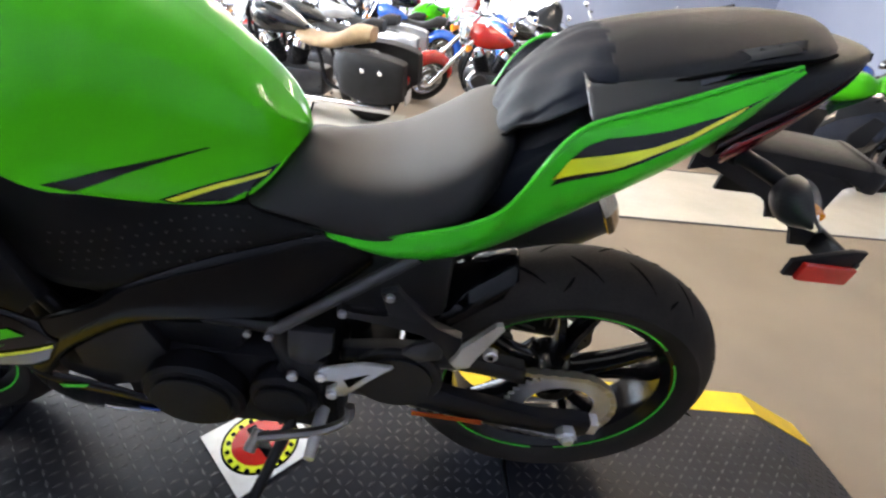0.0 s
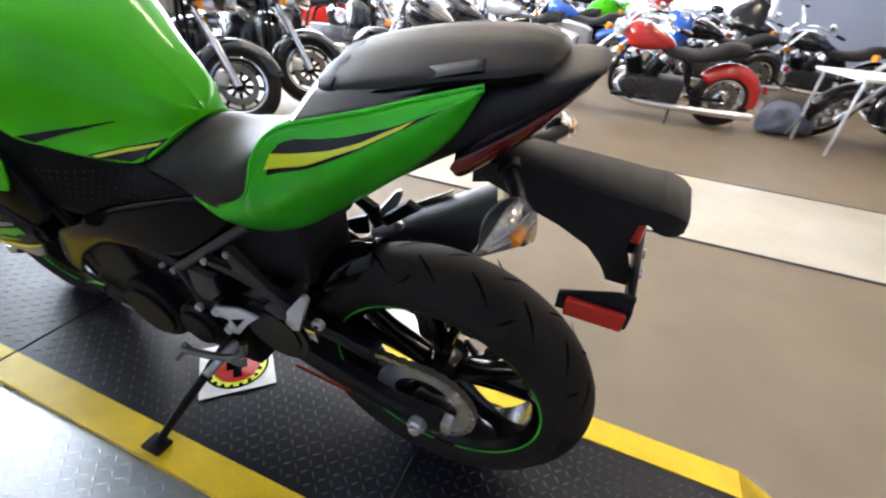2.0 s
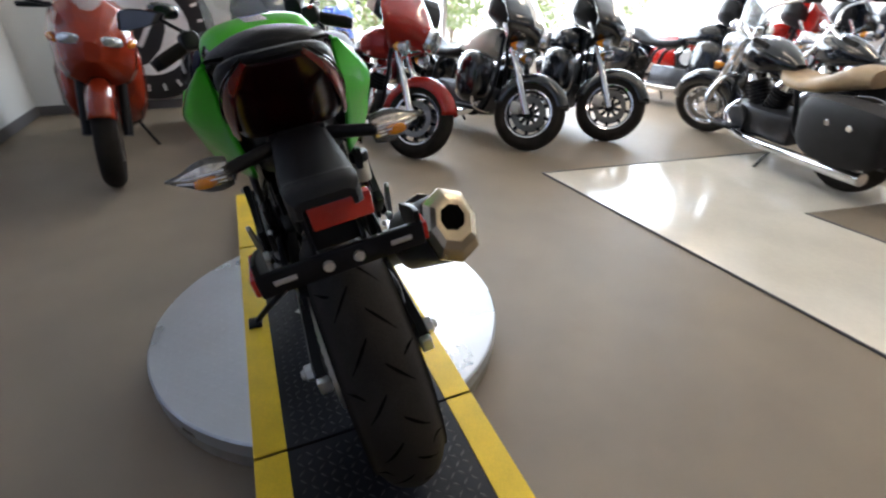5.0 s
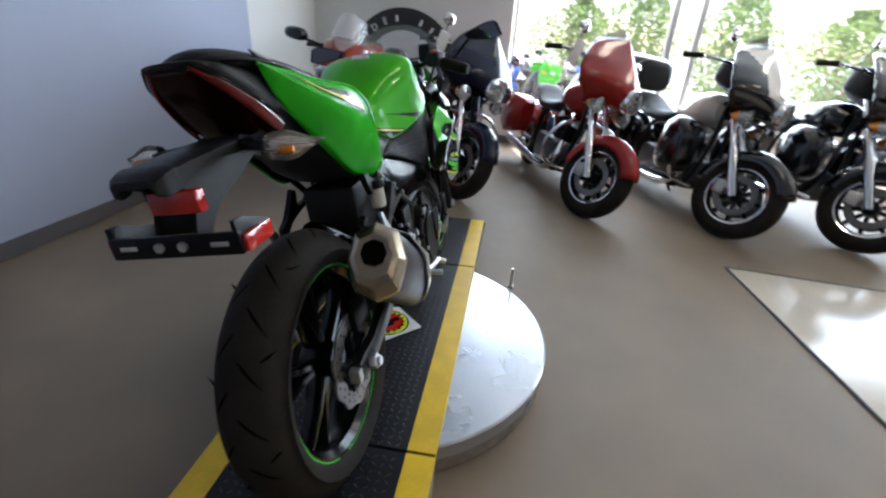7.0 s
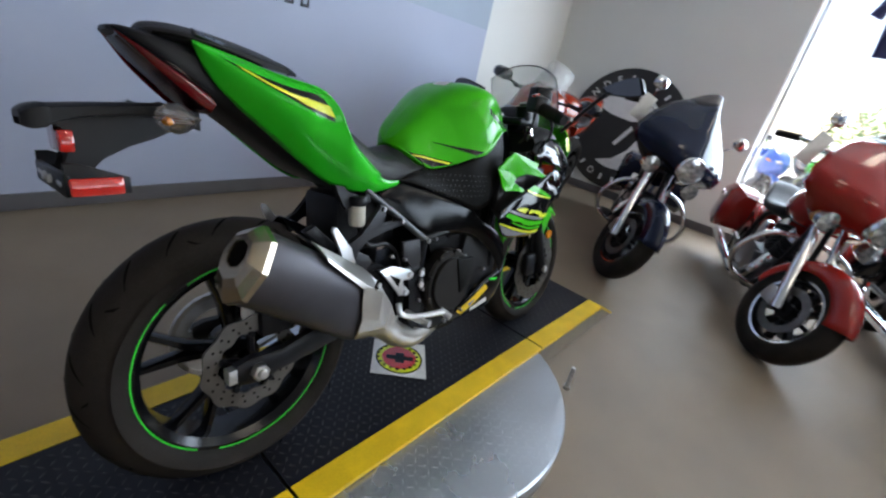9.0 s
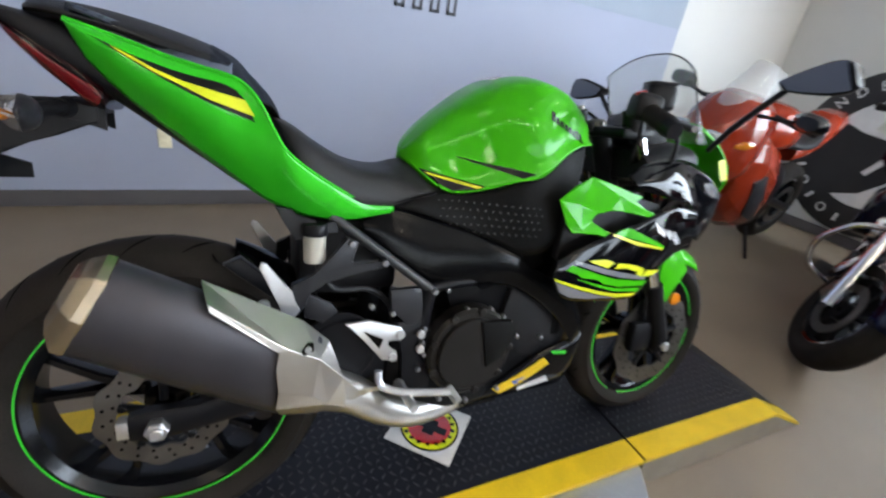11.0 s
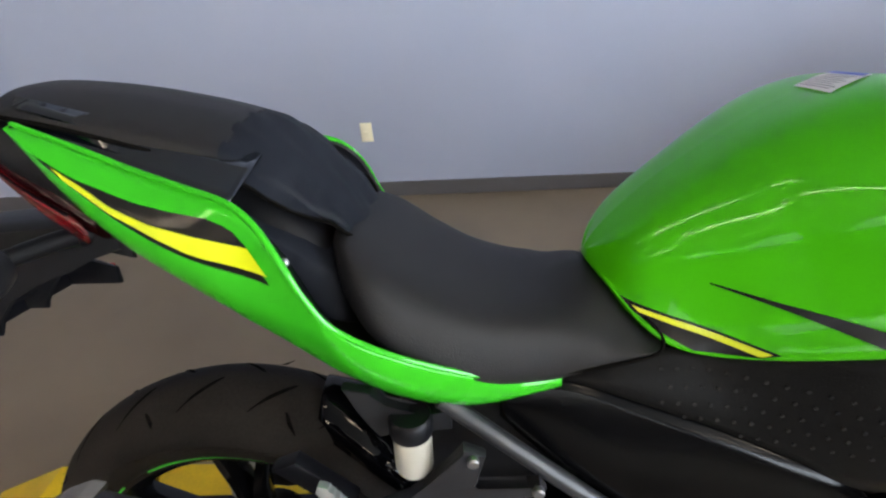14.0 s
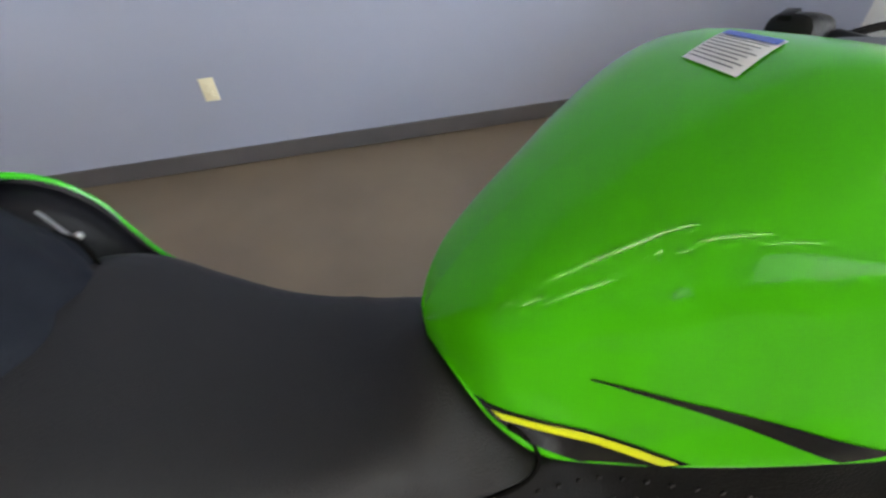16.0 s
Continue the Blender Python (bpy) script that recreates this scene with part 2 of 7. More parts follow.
def crom(pts, n):
    """n points of a smooth curve through the given ones."""
    p = np.array([pts[0], *pts, pts[-1]], float)
    out = []
    for u in np.linspace(0, len(pts) - 1 - 1e-9, n):
        i, f = int(u), u - int(u)
        a, b, c, d = p[i:i + 4]
        out.append(0.5 * (2 * b + (c - a) * f + (2 * a - 5 * b + 4 * c - d) * f * f + (3 * b - a - 3 * c + d) * f ** 3))
    return out


def rings(bm, rows, closed=True, caps=True):
    vs = [[bm.verts.new(tuple(p)) for p in r] for r in rows]
    n = len(vs[0])
    for a, b in zip(vs, vs[1:]):
        for i in range(n if closed else n - 1):
            j = (i + 1) % n
            bm.faces.new((a[i], a[j], b[j], b[i]))
    if caps and closed:
        bm.faces.new(vs[0][::-1])
        bm.faces.new(vs[-1])
    return bm


def box(bm, x0, x1, y0, y1, z0, z1, bevel=0.004, rot=None):
    r = bmesh.ops.create_cube(bm, size=1.0)
    vs = r["verts"]
    bmesh.ops.scale(bm, vec=(x1 - x0, y1 - y0, z1 - z0), verts=vs)
    if bevel:
        es = list({e for v in vs for e in v.link_edges})
        r = bmesh.ops.bevel(bm, geom=es, offset=min(bevel, 0.45 * min(x1 - x0, y1 - y0, z1 - z0)), segments=2, affect="EDGES", profile=0.5)
        vs = list({v for f in r["faces"] for v in f.verts} | {v for v in vs if v.is_valid})
        vs = list({w for v in vs for e in v.link_edges for w in e.verts})
    m = Matrix.Translation(((x0 + x1) / 2, (y0 + y1) / 2, (z0 + z1) / 2))
    if rot is not None:
        m = m @ rot
    bmesh.ops.transform(bm, matrix=m, verts=vs)
    return bm


def tube(bm, pts, r, seg=10, r2=None, caps=True):
    pts = [Vector(p) for p in pts]
    rows, up = [], None
    for i, p in enumerate(pts):
        d = (pts[min(i + 1, len(pts) - 1)] - pts[max(i - 1, 0)]).normalized()
        if up is None:
            up = d.orthogonal().normalized()
        up = (up - d * up.dot(d)).normalized()
        w = d.cross(up)
        rad = r if r2 is None else r + (r2 - r) * i / (len(pts) - 1)
        rows.append([p + rad * (math.cos(a) * up + math.sin(a) * w) for a in (2 * math.pi * k / seg for k in range(seg))])
    return rings(bm, rows, True, caps)


def curve_tube(bm, pts, r, n=24, seg=10, r2=None):
    return tube(bm, crom(pts, n), r, seg, r2)


def lathe(bm, prof, at=(0, 0, 0), seg=48, a0=0.0, a1=2 * math.pi, axis="y", close_profile=False):
    """Turns a profile of (radius, side) about the y axis (or z)."""
    full = abs(a1 - a0 - 2 * math.pi) < 1e-6
    n = seg if full else seg + 1
    rows = []
    for k in range(n):
        a = a0 + (a1 - a0) * k / seg
        if axis == "y":
            rows.append([(at[0] + r * math.cos(a), at[1] + s, at[2] + r * math.sin(a)) for r, s in prof])
        else:
            rows.append([(at[0] + r * math.cos(a), at[1] + r * math.sin(a), at[2] + s) for r, s in prof])
    vs = [[bm.verts.new(p) for p in r] for r in rows]
    for i in range(n if full else n - 1):
        a, b = vs[i], vs[(i + 1) % n]
        for j in range(len(prof) if close_profile else len(prof) - 1):
            q = (j + 1) % len(prof)
            bm.faces.new((a[j], a[q], b[q], b[j]))
    if not full and close_profile:
        bm.faces.new(vs[0])
        bm.faces.new(vs[-1][::-1])
    return bm


def disc(bm, at, r, t, seg=32, axis="y"):
    return lathe(bm, [(0.0001, -t / 2), (r - t * 0.15, -t / 2), (r, -t * 0.35), (r, t * 0.35), (r - t * 0.15, t / 2), (0.0001, t / 2)], at, seg, axis=axis)


def slab(bm, outline, y0, y1, bevel=0.003):
    """A side profile of (x, z), y0 to y1 thick."""
    a = [bm.verts.new((x, y0, z)) for x, z in outline]
    b = [bm.verts.new((x, y1, z)) for x, z in outline]
    fs = [bm.faces.new(a[::-1]), bm.faces.new(b)]
    for i in range(len(a)):
        j = (i + 1) % len(a)
        fs.append(bm.faces.new((a[i], a[j], b[j], b[i])))
    if bevel:
        es = list({e for e in fs[0].edges} | {e for e in fs[1].edges})
        bmesh.ops.bevel(bm, geom=es, offset=bevel, segments=2, affect="EDGES", profile=0.5)
    return bm


def sheet(bm, rows):
    return rings(bm, rows, False, False)


def oval(x, w, zb, zt, n=28, px=0.75, pz=0.8, split=0.45):
    """A rounded section across the bike at x."""
    zc = zb + (zt - zb) * split
    out = []
    for k in range(n):
        a = 2 * math.pi * k / n
        c, s = math.cos(a), math.sin(a)
        y = w * math.copysign(abs(c) ** px, c)
        h = (zt - zc) if s > 0 else (zc - zb)
        out.append((x, y, zc + h * math.copysign(abs(s) ** pz, s)))
    return out


def body(bm, stations, n=24, sub=6, px=0.75, pz=0.8, split=0.45):
    """A smooth body through stations of (x, half width, bottom, top)."""
    st = crom(stations, sub * (len(stations) - 1) + 1)
    return rings(bm, [oval(x, max(w, 0.002), zb, zt, n, px, pz, split) for x, w, zb, zt in st])


def resample(line, n):
    p = np.array(line, float)
    d = np.r_[0, np.cumsum(np.linalg.norm(np.diff(p, axis=0), axis=1))]
    u = np.linspace(0, d[-1], n)
    return np.stack([np.interp(u, d, p[:, i]) for i in range(p.shape[1])], 1)


def cover(tree, upper, lower, side, n=28, m=5, lift=0.0016):
    """A thin film that follows the surface between two side-view lines of (x, z)."""
    bm = bmesh.new()
    a, b = resample(upper, n), resample(lower, n)
    rows = []
    for i in range(n):
        row = []
        for j in range(m):
            x, z = a[i] + (b[i] - a[i]) * j / (m - 1)
            hit = tree.ray_cast(Vector((x, side * 0.6, z)), Vector((0, -side, 0)))
            y = hit[0].y if hit[0] is not None else (row[-1][1] - side * lift if row else (rows[-1][0][1] - side * lift if rows else side * 0.1))
            row.append((x, y + side * lift, z))
        rows.append(row)
    return sheet(bm, rows)


def tree_of(ob):
    bm = bmesh.new()
    bm.from_mesh(ob.data)
    t = BVHTree.FromBMesh(bm)
    bm.free()
    return t


def tyre_profile(R, hw, rim):
    pts = [(rim - 0.012, -hw * 0.62), (rim + 0.004, -hw * 0.86), (rim + (R - rim) * 0.35, -hw * 0.99), (R - 0.050 * hw / 0.075, -hw * 0.93),
           (R - 0.022 * hw / 0.075, -hw * 0.68), (R - 0.006 * hw / 0.075, -hw * 0.35), (R, 0)]
    pts = pts + [(r, -s) for r, s in pts[-2::-1]]
    return [tuple(p) for p in crom(pts, 37)]


def tyre_y(R, hw, rim, s):
    """The tyre's radius at the side offset s."""
    pr = tyre_profile(R, hw, rim)[12:25]
    xs = [p[1] for p in pr]
    return float(np.interp(s, xs, [p[0] for p in pr]))


# ---- the room ----
def structure(name, bm, material, label="", smooth=False):
    return tagged(part(name, bm, material, None, label, smooth), kind="structure")


bm = bmesh.new()
box(bm, BACK_X - 0.2, WIN_X + 0.2, FAR_Y - 0.2, WALL_Y + 0.2, -0.12, 0.0, 0)
structure("floor", bm, M["carpet"], "taupe loop-pile carpet floor of the showroom")

# glossy tile walkway let into the carpet
bm = bmesh.new()
slab(bm, [(1.96, -1.90), (-7.0, -2.34), (-7.0, -3.62), (0.70, -3.12), (0.56, -4.2), (1.70, -4.3)], 0, 1, 0)
bmesh.ops.transform(bm, matrix=Matrix(((1, 0, 0, 0), (0, 0, 1, 0), (0, 0.005, 0, 0.0), (0, 0, 0, 1))), verts=bm.verts)
walkway = structure("walkway", bm, M["tile"], "polished cream floor tile walkway set in the carpet")
bm = bmesh.new()
for a, b in (((1.96, -1.90), (-7.0, -2.34)), ((1.96, -1.90), (1.70, -4.3)), ((0.70, -3.12), (-7.0, -3.62))):
    tube(bm, [(*a, 0.004), (*b, 0.004)], 0.008, 6)
structure("trim", bm, M["base"], "dark edge strip between carpet and tile")

bm = bmesh.new()
box(bm, BACK_X, 3.70, WALL_Y, WALL_Y + 0.15, 0, ROOF, 0)
wall_left = structure("wall_north", bm, M["wall"], "lavender grey painted showroom wall")
bm = bmesh.new()
box(bm, 3.70, WIN_X + 0.2, WALL_Y, WALL_Y + 0.15, 0, ROOF, 0)
structure("wall_north_white", bm, M["wall_white"], "white painted end of the showroom wall")
bm = bmesh.new()
slab(bm, [(2.40, 1.575), (3.696, 1.545), (3.696, 2.5), (1.4, 2.5)], WALL_Y - 0.004, WALL_Y + 0.002, 0)
structure("wall_stripe", bm, M["wall_band"], "blue-grey painted diagonal band high on the wall")
bm = bmesh.new()
box(bm, BACK_X, WIN_X, WALL_Y - 0.012, WALL_Y - 0.001, 0.004, 0.10, 0.003)
structure("baseboard", bm, M["base"], "dark grey vinyl baseboard along the wall")

# glazed front wall: low sill wall, posts, head, panes
bm = bmesh.new()
box(bm, WIN_X, WIN_X + 0.2, -0.30, WALL_Y, 0, ROOF, 0)
box(bm, WIN_X, WIN_X + 0.2, FAR_Y, -0.301, 0, 0.52, 0)
box(bm, WIN_X, WIN_X + 0.2, FAR_Y, -0.301, 2.75, ROOF, 0)
structure("wall_east", bm, M["wall_white"], "off-white wall with a low sill below shop windows")
bm = bmesh.new()
box(bm, WIN_X - 0.012, WIN_X - 0.001, FAR_Y, WALL_Y - 0.015, 0.004, 0.10, 0.003)
structure("baseboard_east", bm, M["base"], "dark vinyl baseboard under the windows")
posts = [-0.33, -2.17, -2.47, -4.6, -6.4, -8.2, -10.0, -11.8, -13.4]
for k, (a, b) in enumerate(zip(posts, posts[1:])):
    win = empty("window_%d" % (k + 1), pose(WIN_X + 0.08, (a + b) / 2, 0.52))
    tagged(win, "tall shop window pane in an aluminium frame", "window", "shop windows", "structure")
    h = (a - b) / 2
    bm = bmesh.new()
    box(bm, -0.04, 0.04, -h, -h + 0.032, 0.0, 2.23, 0.004)
    box(bm, -0.04, 0.04, h - 0.032, h, 0.0, 2.23, 0.004)
    box(bm, -0.04, 0.04, -h + 0.032, h - 0.032, 0.0, 0.05, 0.004)
    box(bm, -0.04, 0.04, -h + 0.032, h - 0.032, 2.18, 2.23, 0.004)
    part("window_frame", bm, M["frame"], win)
    bm = bmesh.new()
    box(bm, -0.004, 0.004, -h + 0.032, h - 0.032, 0.05, 2.18, 0)
    pane = part("pane", bm, M["glass"], win, smooth=False)
    pane.visible_shadow = False
bm = bmesh.new()
box(bm, WIN_X - 0.06, WIN_X - 0.002, FAR_Y, -0.33, 0.50, 0.53, 0.006)
structure("window_sill", bm, M["table"], "pale window sill")

# far glazed wall, side wall behind, ceiling
bm = bmesh.new()
box(bm, BACK_X, WIN_X + 0.2, FAR_Y - 0.2, FAR_Y, 0, 0.9, 0)
box(bm, BACK_X, WIN_X + 0.2, FAR_Y - 0.2, FAR_Y, 2.6, ROOF, 0)
box(bm, BACK_X, -3.0, FAR_Y - 0.2, FAR_Y, 0.901, 2.599, 0)
structure("wall_south", bm, M["wall"], "pale blue-grey far wall of the showroom with windows")
for k in range(4):
    x0 = -3.0 + k * 2.0
    win = tagged(empty("window_%d" % (k + 9), pose(x0 + 1.0, FAR_Y - 0.1, 0.9)), "bright far shop window", "window", "far windows", "structure")
    bm = bmesh.new()
    for u, v in ((-1.0, -0.94), (0.94, 1.0)):
        box(bm, u, v, -0.05, 0.05, 0.001, 1.699, 0.004)
    box(bm, -0.94, 0.94, -0.05, 0.05, 0.001, 0.05, 0.004)
    part("window_frame", bm, M["frame"], win)
    bm = bmesh.new()
    box(bm, -0.94, 0.94, -0.004, 0.004, 0.05, 1.699, 0)
    part("pane", bm, M["glass"], win, smooth=False).visible_shadow = False
bm = bmesh.new()
box(bm, BACK_X - 0.2, BACK_X, FAR_Y - 0.2, WALL_Y + 0.15, 0, ROOF, 0)
structure("wall_west", bm, M["wall"], "pale grey painted showroom end wall")
bm = bmesh.new()
box(bm, BACK_X - 0.2, WIN_X + 0.2, FAR_Y - 0.2, WALL_Y + 0.15, ROOF, ROOF + 0.15, 0)
structure("ceiling", bm, M["ceiling"], "white acoustic tile ceiling")

# fluorescent fittings, seen as bright lines on the paint
lamp0 = tagged(empty("ceiling_light", pose(-2.0, -1.8, ROOF)), "long fluorescent ceiling light fitting", "ceiling light", "ceiling lights")
bm = bmesh.new()
box(bm, -0.62, 0.62, -0.17, 0.17, -0.06, -0.001, 0.006)
part("housing", bm, M["table"], lamp0)
for q in (-0.09, 0.09):
    bm = bmesh.new()
    tube(bm, [(-0.59, q, -0.082), (0.59, q, -0.082)], 0.017, 12)
    part("tube", bm, M["light"], lamp0, "glowing white fluorescent tube")
for x in (-5.2, -2.0, 1.2, 4.2):
    for y in (-1.8, -4.4, -7.4):
        if (x, y) != (-2.0, -1.8):
            copy_thing(lamp0, pose(x, y, ROOF))

# outside
bm = bmesh.new()
box(bm, -400, 400, -400, 400, -0.4, -0.125, 0)
structure("ground", bm, M["asphalt"], "sunlit pale concrete forecourt outside")


def bush(at, r, h, seed):
    rnd = random.Random(seed)
    root = tagged(empty("shrub", pose(*at)), "leafy green shrub outside the window", "shrub", "shrubs outside")
    bm = bmesh.new()
    for k in range(5):
        a = rnd.uniform(0, 6.28)
        tube(bm, [(0, 0, 0), (0.3 * r * math.cos(a), 0.3 * r * math.sin(a), 0.5 * h), (0.7 * r * math.cos(a), 0.7 * r * math.sin(a), 0.8 * h)], 0.03, 6, 0.008)
    part("trunk", bm, M["tan"], root)
    vs, fs = [], []
    for k in range(2300):
        a, u = rnd.uniform(0, 6.28), rnd.random() ** 0.5
        z = rnd.uniform(0.12, 1.0)
        rad = r * u * math.sqrt(max(0.05, 1 - (2 * z - 0.9) ** 2)) * (0.8 + 0.35 * math.sin(3 * a + seed) * math.cos(5 * z))
        p = Vector((rad * math.cos(a), rad * math.sin(a), z * h))
        d = Vector((rnd.uniform(-1, 1), rnd.uniform(-1, 1), rnd.uniform(-0.6, 1))).normalized()
        e = d.orthogonal().normalized()
        s = rnd.uniform(0.05, 0.10)
        i = len(vs)
        vs += [p - d * s, p + e * s * 0.45, p + d * s, p - e * s * 0.45]
        fs.append((i, i + 1, i + 2, i + 3))
    me = bpy.data.meshes.new("crown")
    me.from_pydata([tuple(v) for v in vs], [], fs)
    me.materials.append(M["leaf"])
    ob = new("crown", me)
    ob.parent = root


for k, (x, y, r, h) in enumerate([(12.5, -1.9, 1.3, 2.5), (13.2, -3.6, 1.3, 2.9), (13.0, -6.0, 1.3, 2.9), (13.5, -9.0, 1.5, 2.6), (12.8, 1.5, 1.2, 2.2), (14.2, -12.5, 1.6, 2.4)]):
    bush((x, y, -0.125), r, h, k)

# ---- turntable and ramp ----
ZP, DISC_Z, RC = 0.1355, 0.117, 0.68
turntable = tagged(empty("turntable", pose(RC, -0.012, 0)), "round silver tread-plate turntable lying on the carpet", "turntable")
bm = bmesh.new()
lathe(bm, [(0.0001, DISC_Z), (0.655, DISC_Z), (0.662, DISC_Z - 0.006), (0.662, DISC_Z - 0.055)], seg=96, axis="z")
part("top_plate", bm, M["silver_plate"], turntable, "bright diamond tread plate")
bm = bmesh.new()
lathe(bm, [(0.655, DISC_Z - 0.054), (0.655, 0.004), (0.60, 0.001)], seg=96, axis="z")
part("skirt", bm, M["edge"], turntable, "dull grey rolled rim")


def studs(area, keep, z, step, size, height):
    """Raised tread bars, alternately turned."""
    vs, fs = [], []
    x0, x1, y0, y1 = area
    nx, ny = int((x1 - x0) / step), int((y1 - y0) / step)
    for i in range(nx):
        for j in range(ny):
            x, y = x0 + (i + 0.5) * step, y0 + (j + 0.5) * step
            if not keep(x, y):
                continue
            a = radians(45 if (i + j) % 2 else -45)
            c, s = math.cos(a), math.sin(a)
            k = len(vs)
            zz = z(x, y) if callable(z) else z
            for u, v, w in ((-1, 0, 0), (0, -0.3, 0), (1, 0, 0), (0, 0.3, 0), (-0.55, 0, 1), (0.55, 0, 1)):
                vs.append((x + size * (u * c - v * s), y + size * (u * s + v * c), zz + w * height))
            fs += [(k, k + 1, k + 5, k + 4), (k + 1, k + 2, k + 5), (k + 2, k + 3, k + 4, k + 5), (k + 3, k, k + 4)]
    me = bpy.data.meshes.new("tread_bars")
    me.from_pydata(vs, [], fs)
    me.update()
    return me


me = studs((-0.65, 0.65, -0.65, 0.65), lambda x, y: x * x + y * y < 0.645 ** 2, DISC_Z, 0.027, 0.0120, 0.0008)
me.materials.append(M["silver_plate"])
ob = tagged(new("tread_pattern", me), "raised diamond bars", kind="stuff")
ob.parent = turntable
pin = tagged(empty("peg", pose(1.141, -0.521, DISC_Z)), "thin steel locking peg standing on the turntable", "peg")
bm = bmesh.new()
tube(bm, [(0, 0, 0), (0, 0, 0.105)], 0.008, 10)
part("shaft", bm, M["alu"], pin)
bm = bmesh.new()
tube(bm, [(0, 0, 0.0), (0, 0, 0.012)], 0.016, 10)
part("collar", bm, M["edge"], pin)

RW, STRIP = 0.324, 0.086


def ramp(name, label, stations, skirt=True):
    """A ramp section: deck and yellow borders along stations of (x, z)."""
    root = tagged(empty(name, pose(0, 0, 0)), label, "ramp", "display ramp sections")
    bm = bmesh.new()
    bot = 0.002
    for (xa, za), (xb, zb) in zip(stations, stations[1:]):
        lo = (0.121, 0.121) if not skirt else (bot, bot)
        vs = [bm.verts.new(p) for p in ((xa, -RW + 0.003, za), (xb, -RW + 0.003, zb), (xb, RW - 0.003, zb), (xa, RW - 0.003, za),
                                        (xa, -RW + 0.003, lo[0]), (xb, -RW + 0.003, lo[1]), (xb, RW - 0.003, lo[1]), (xa, RW - 0.003, lo[0]))]
        for f in ((0, 1, 2, 3), (0, 4, 5, 1), (2, 6, 7, 3), (7, 6, 5, 4), (0, 3, 7, 4), (1, 5, 6, 2)):
            bm.faces.new([vs[i] for i in f])
    part("deck", bm, M["rubber_mat"], root, "black tread-plate deck", smooth=False)
    if skirt:
        for s in (-1, 1):
            bm = bmesh.new()
            top = [(x, z - 0.013) for x, z in stations if z > 0.02]
            end = [p for p in stations if p[1] <= 0.02]
            slab(bm, [(x, z) for x, z in top] + [(x, 0.003) for x, z in end] + [(top[0][0], 0.003)], s * (RW - 0.003), s * (RW - 0.0005), 0)
            part("skirt", bm, M["ramp_side"], root, "taupe painted side plate", smooth=False)
    for s in (-1, 1):
        bm = bmesh.new()
        rows = []
        for x, z in stations:
            a, b = s * (RW - STRIP), s * RW
            rows.append([(x, a, z + 0.0025), (x, b, z + 0.0025), (x, b + s * 0.001, z - 0.012), (x, a, z - 0.002)])
        rings(bm, rows)
        part("border", bm, M["yellow"], root, "worn yellow painted edge strip", smooth=False)
    st = np.array(stations)
    x0, x1 = min(st[:, 0]), max(st[:, 0])
    order = st[np.argsort(st[:, 0])]
    me = studs((x0, x1, -RW, RW), lambda x, y: abs(y) < RW - STRIP - 0.012 and abs(x - x0) > 0.012 and abs(x - x1) > 0.012,
               lambda x, y: float(np.interp(x, order[:, 0], order[:, 1])), 0.026, 0.012, 0.0015)
    me.materials.append(M["tread_worn_glint"])
    ob = tagged(new("tread_pattern", me), "raised diamond bars", kind="stuff")
    ob.parent = root
    return root


ramp("ramp", "black tread-plate ramp bridge with yellow edges on the turntable", [(0.050, ZP), (1.271, ZP)], skirt=False)
ramp("ramp", "black tread-plate ramp end with yellow edges, sloping to the carpet", [(1.281, ZP), (1.985, ZP - 0.004), (2.233, 0.012)])
ramp("ramp", "black tread-plate ramp end with yellow edges, sloping to the carpet", [(0.040, ZP), (-0.792, ZP), (-1.042, 0.012)])

# printed card lying on the ramp
card = tagged(empty("card", pose(0.664, -0.010, ZP + 0.0035, 0, 0, 45)), "white card with a round red and yellow emblem on the ramp", "card")
bm = bmesh.new()
box(bm, -0.105, 0.105, -0.105, 0.105, 0, 0.0015, 0)
part("sheet", bm, M["paper"], card, smooth=False)
for r, m, z in ((0.092, "black_gloss", 0.0019), (0.086, "neon", 0.0023), (0.068, "red", 0.0027)):
    bm = bmesh.new()
    lathe(bm, [(0.0001, z), (r, z), (r, z - 0.0003)], seg=40, axis="z")
    part("emblem_ring", bm, M[m], card, smooth=False)
bm = bmesh.new()
box(bm, -0.012, 0.012, -0.055, 0.05, 0.0028, 0.0032, 0)
box(bm, -0.03, 0.03, -0.02, 0.015, 0.0028, 0.0033, 0)
for k in range(18):
    a = k / 18 * 2 * math.pi
    box(bm, 0.074 * math.cos(a), 0.074 * math.cos(a) + 0.010, 0.077 * math.sin(a), 0.077 * math.sin(a) + 0.012, 0.0025, 0.0029, 0)
part("emblem_bar", bm, M["black_gloss"], card, smooth=False)

# outlet plate on the wall
outlet = tagged(empty("outlet", pose(-0.179, WALL_Y - 0.001, 0.423)), "ivory duplex power outlet on the wall", "outlet")
bm = bmesh.new()
box(bm, -0.035, 0.035, -0.006, 0, -0.057, 0.057, 0.003)
part("cover_plate", bm, M["outlet"], outlet)
for s in (-1, 1):
    bm = bmesh.new()
    box(bm, -0.017, 0.017, -0.009, -0.005, s * 0.020 - 0.014, s * 0.020 + 0.014, 0.003)
    part("socket", bm, M["outlet"], outlet, "ivory socket face")
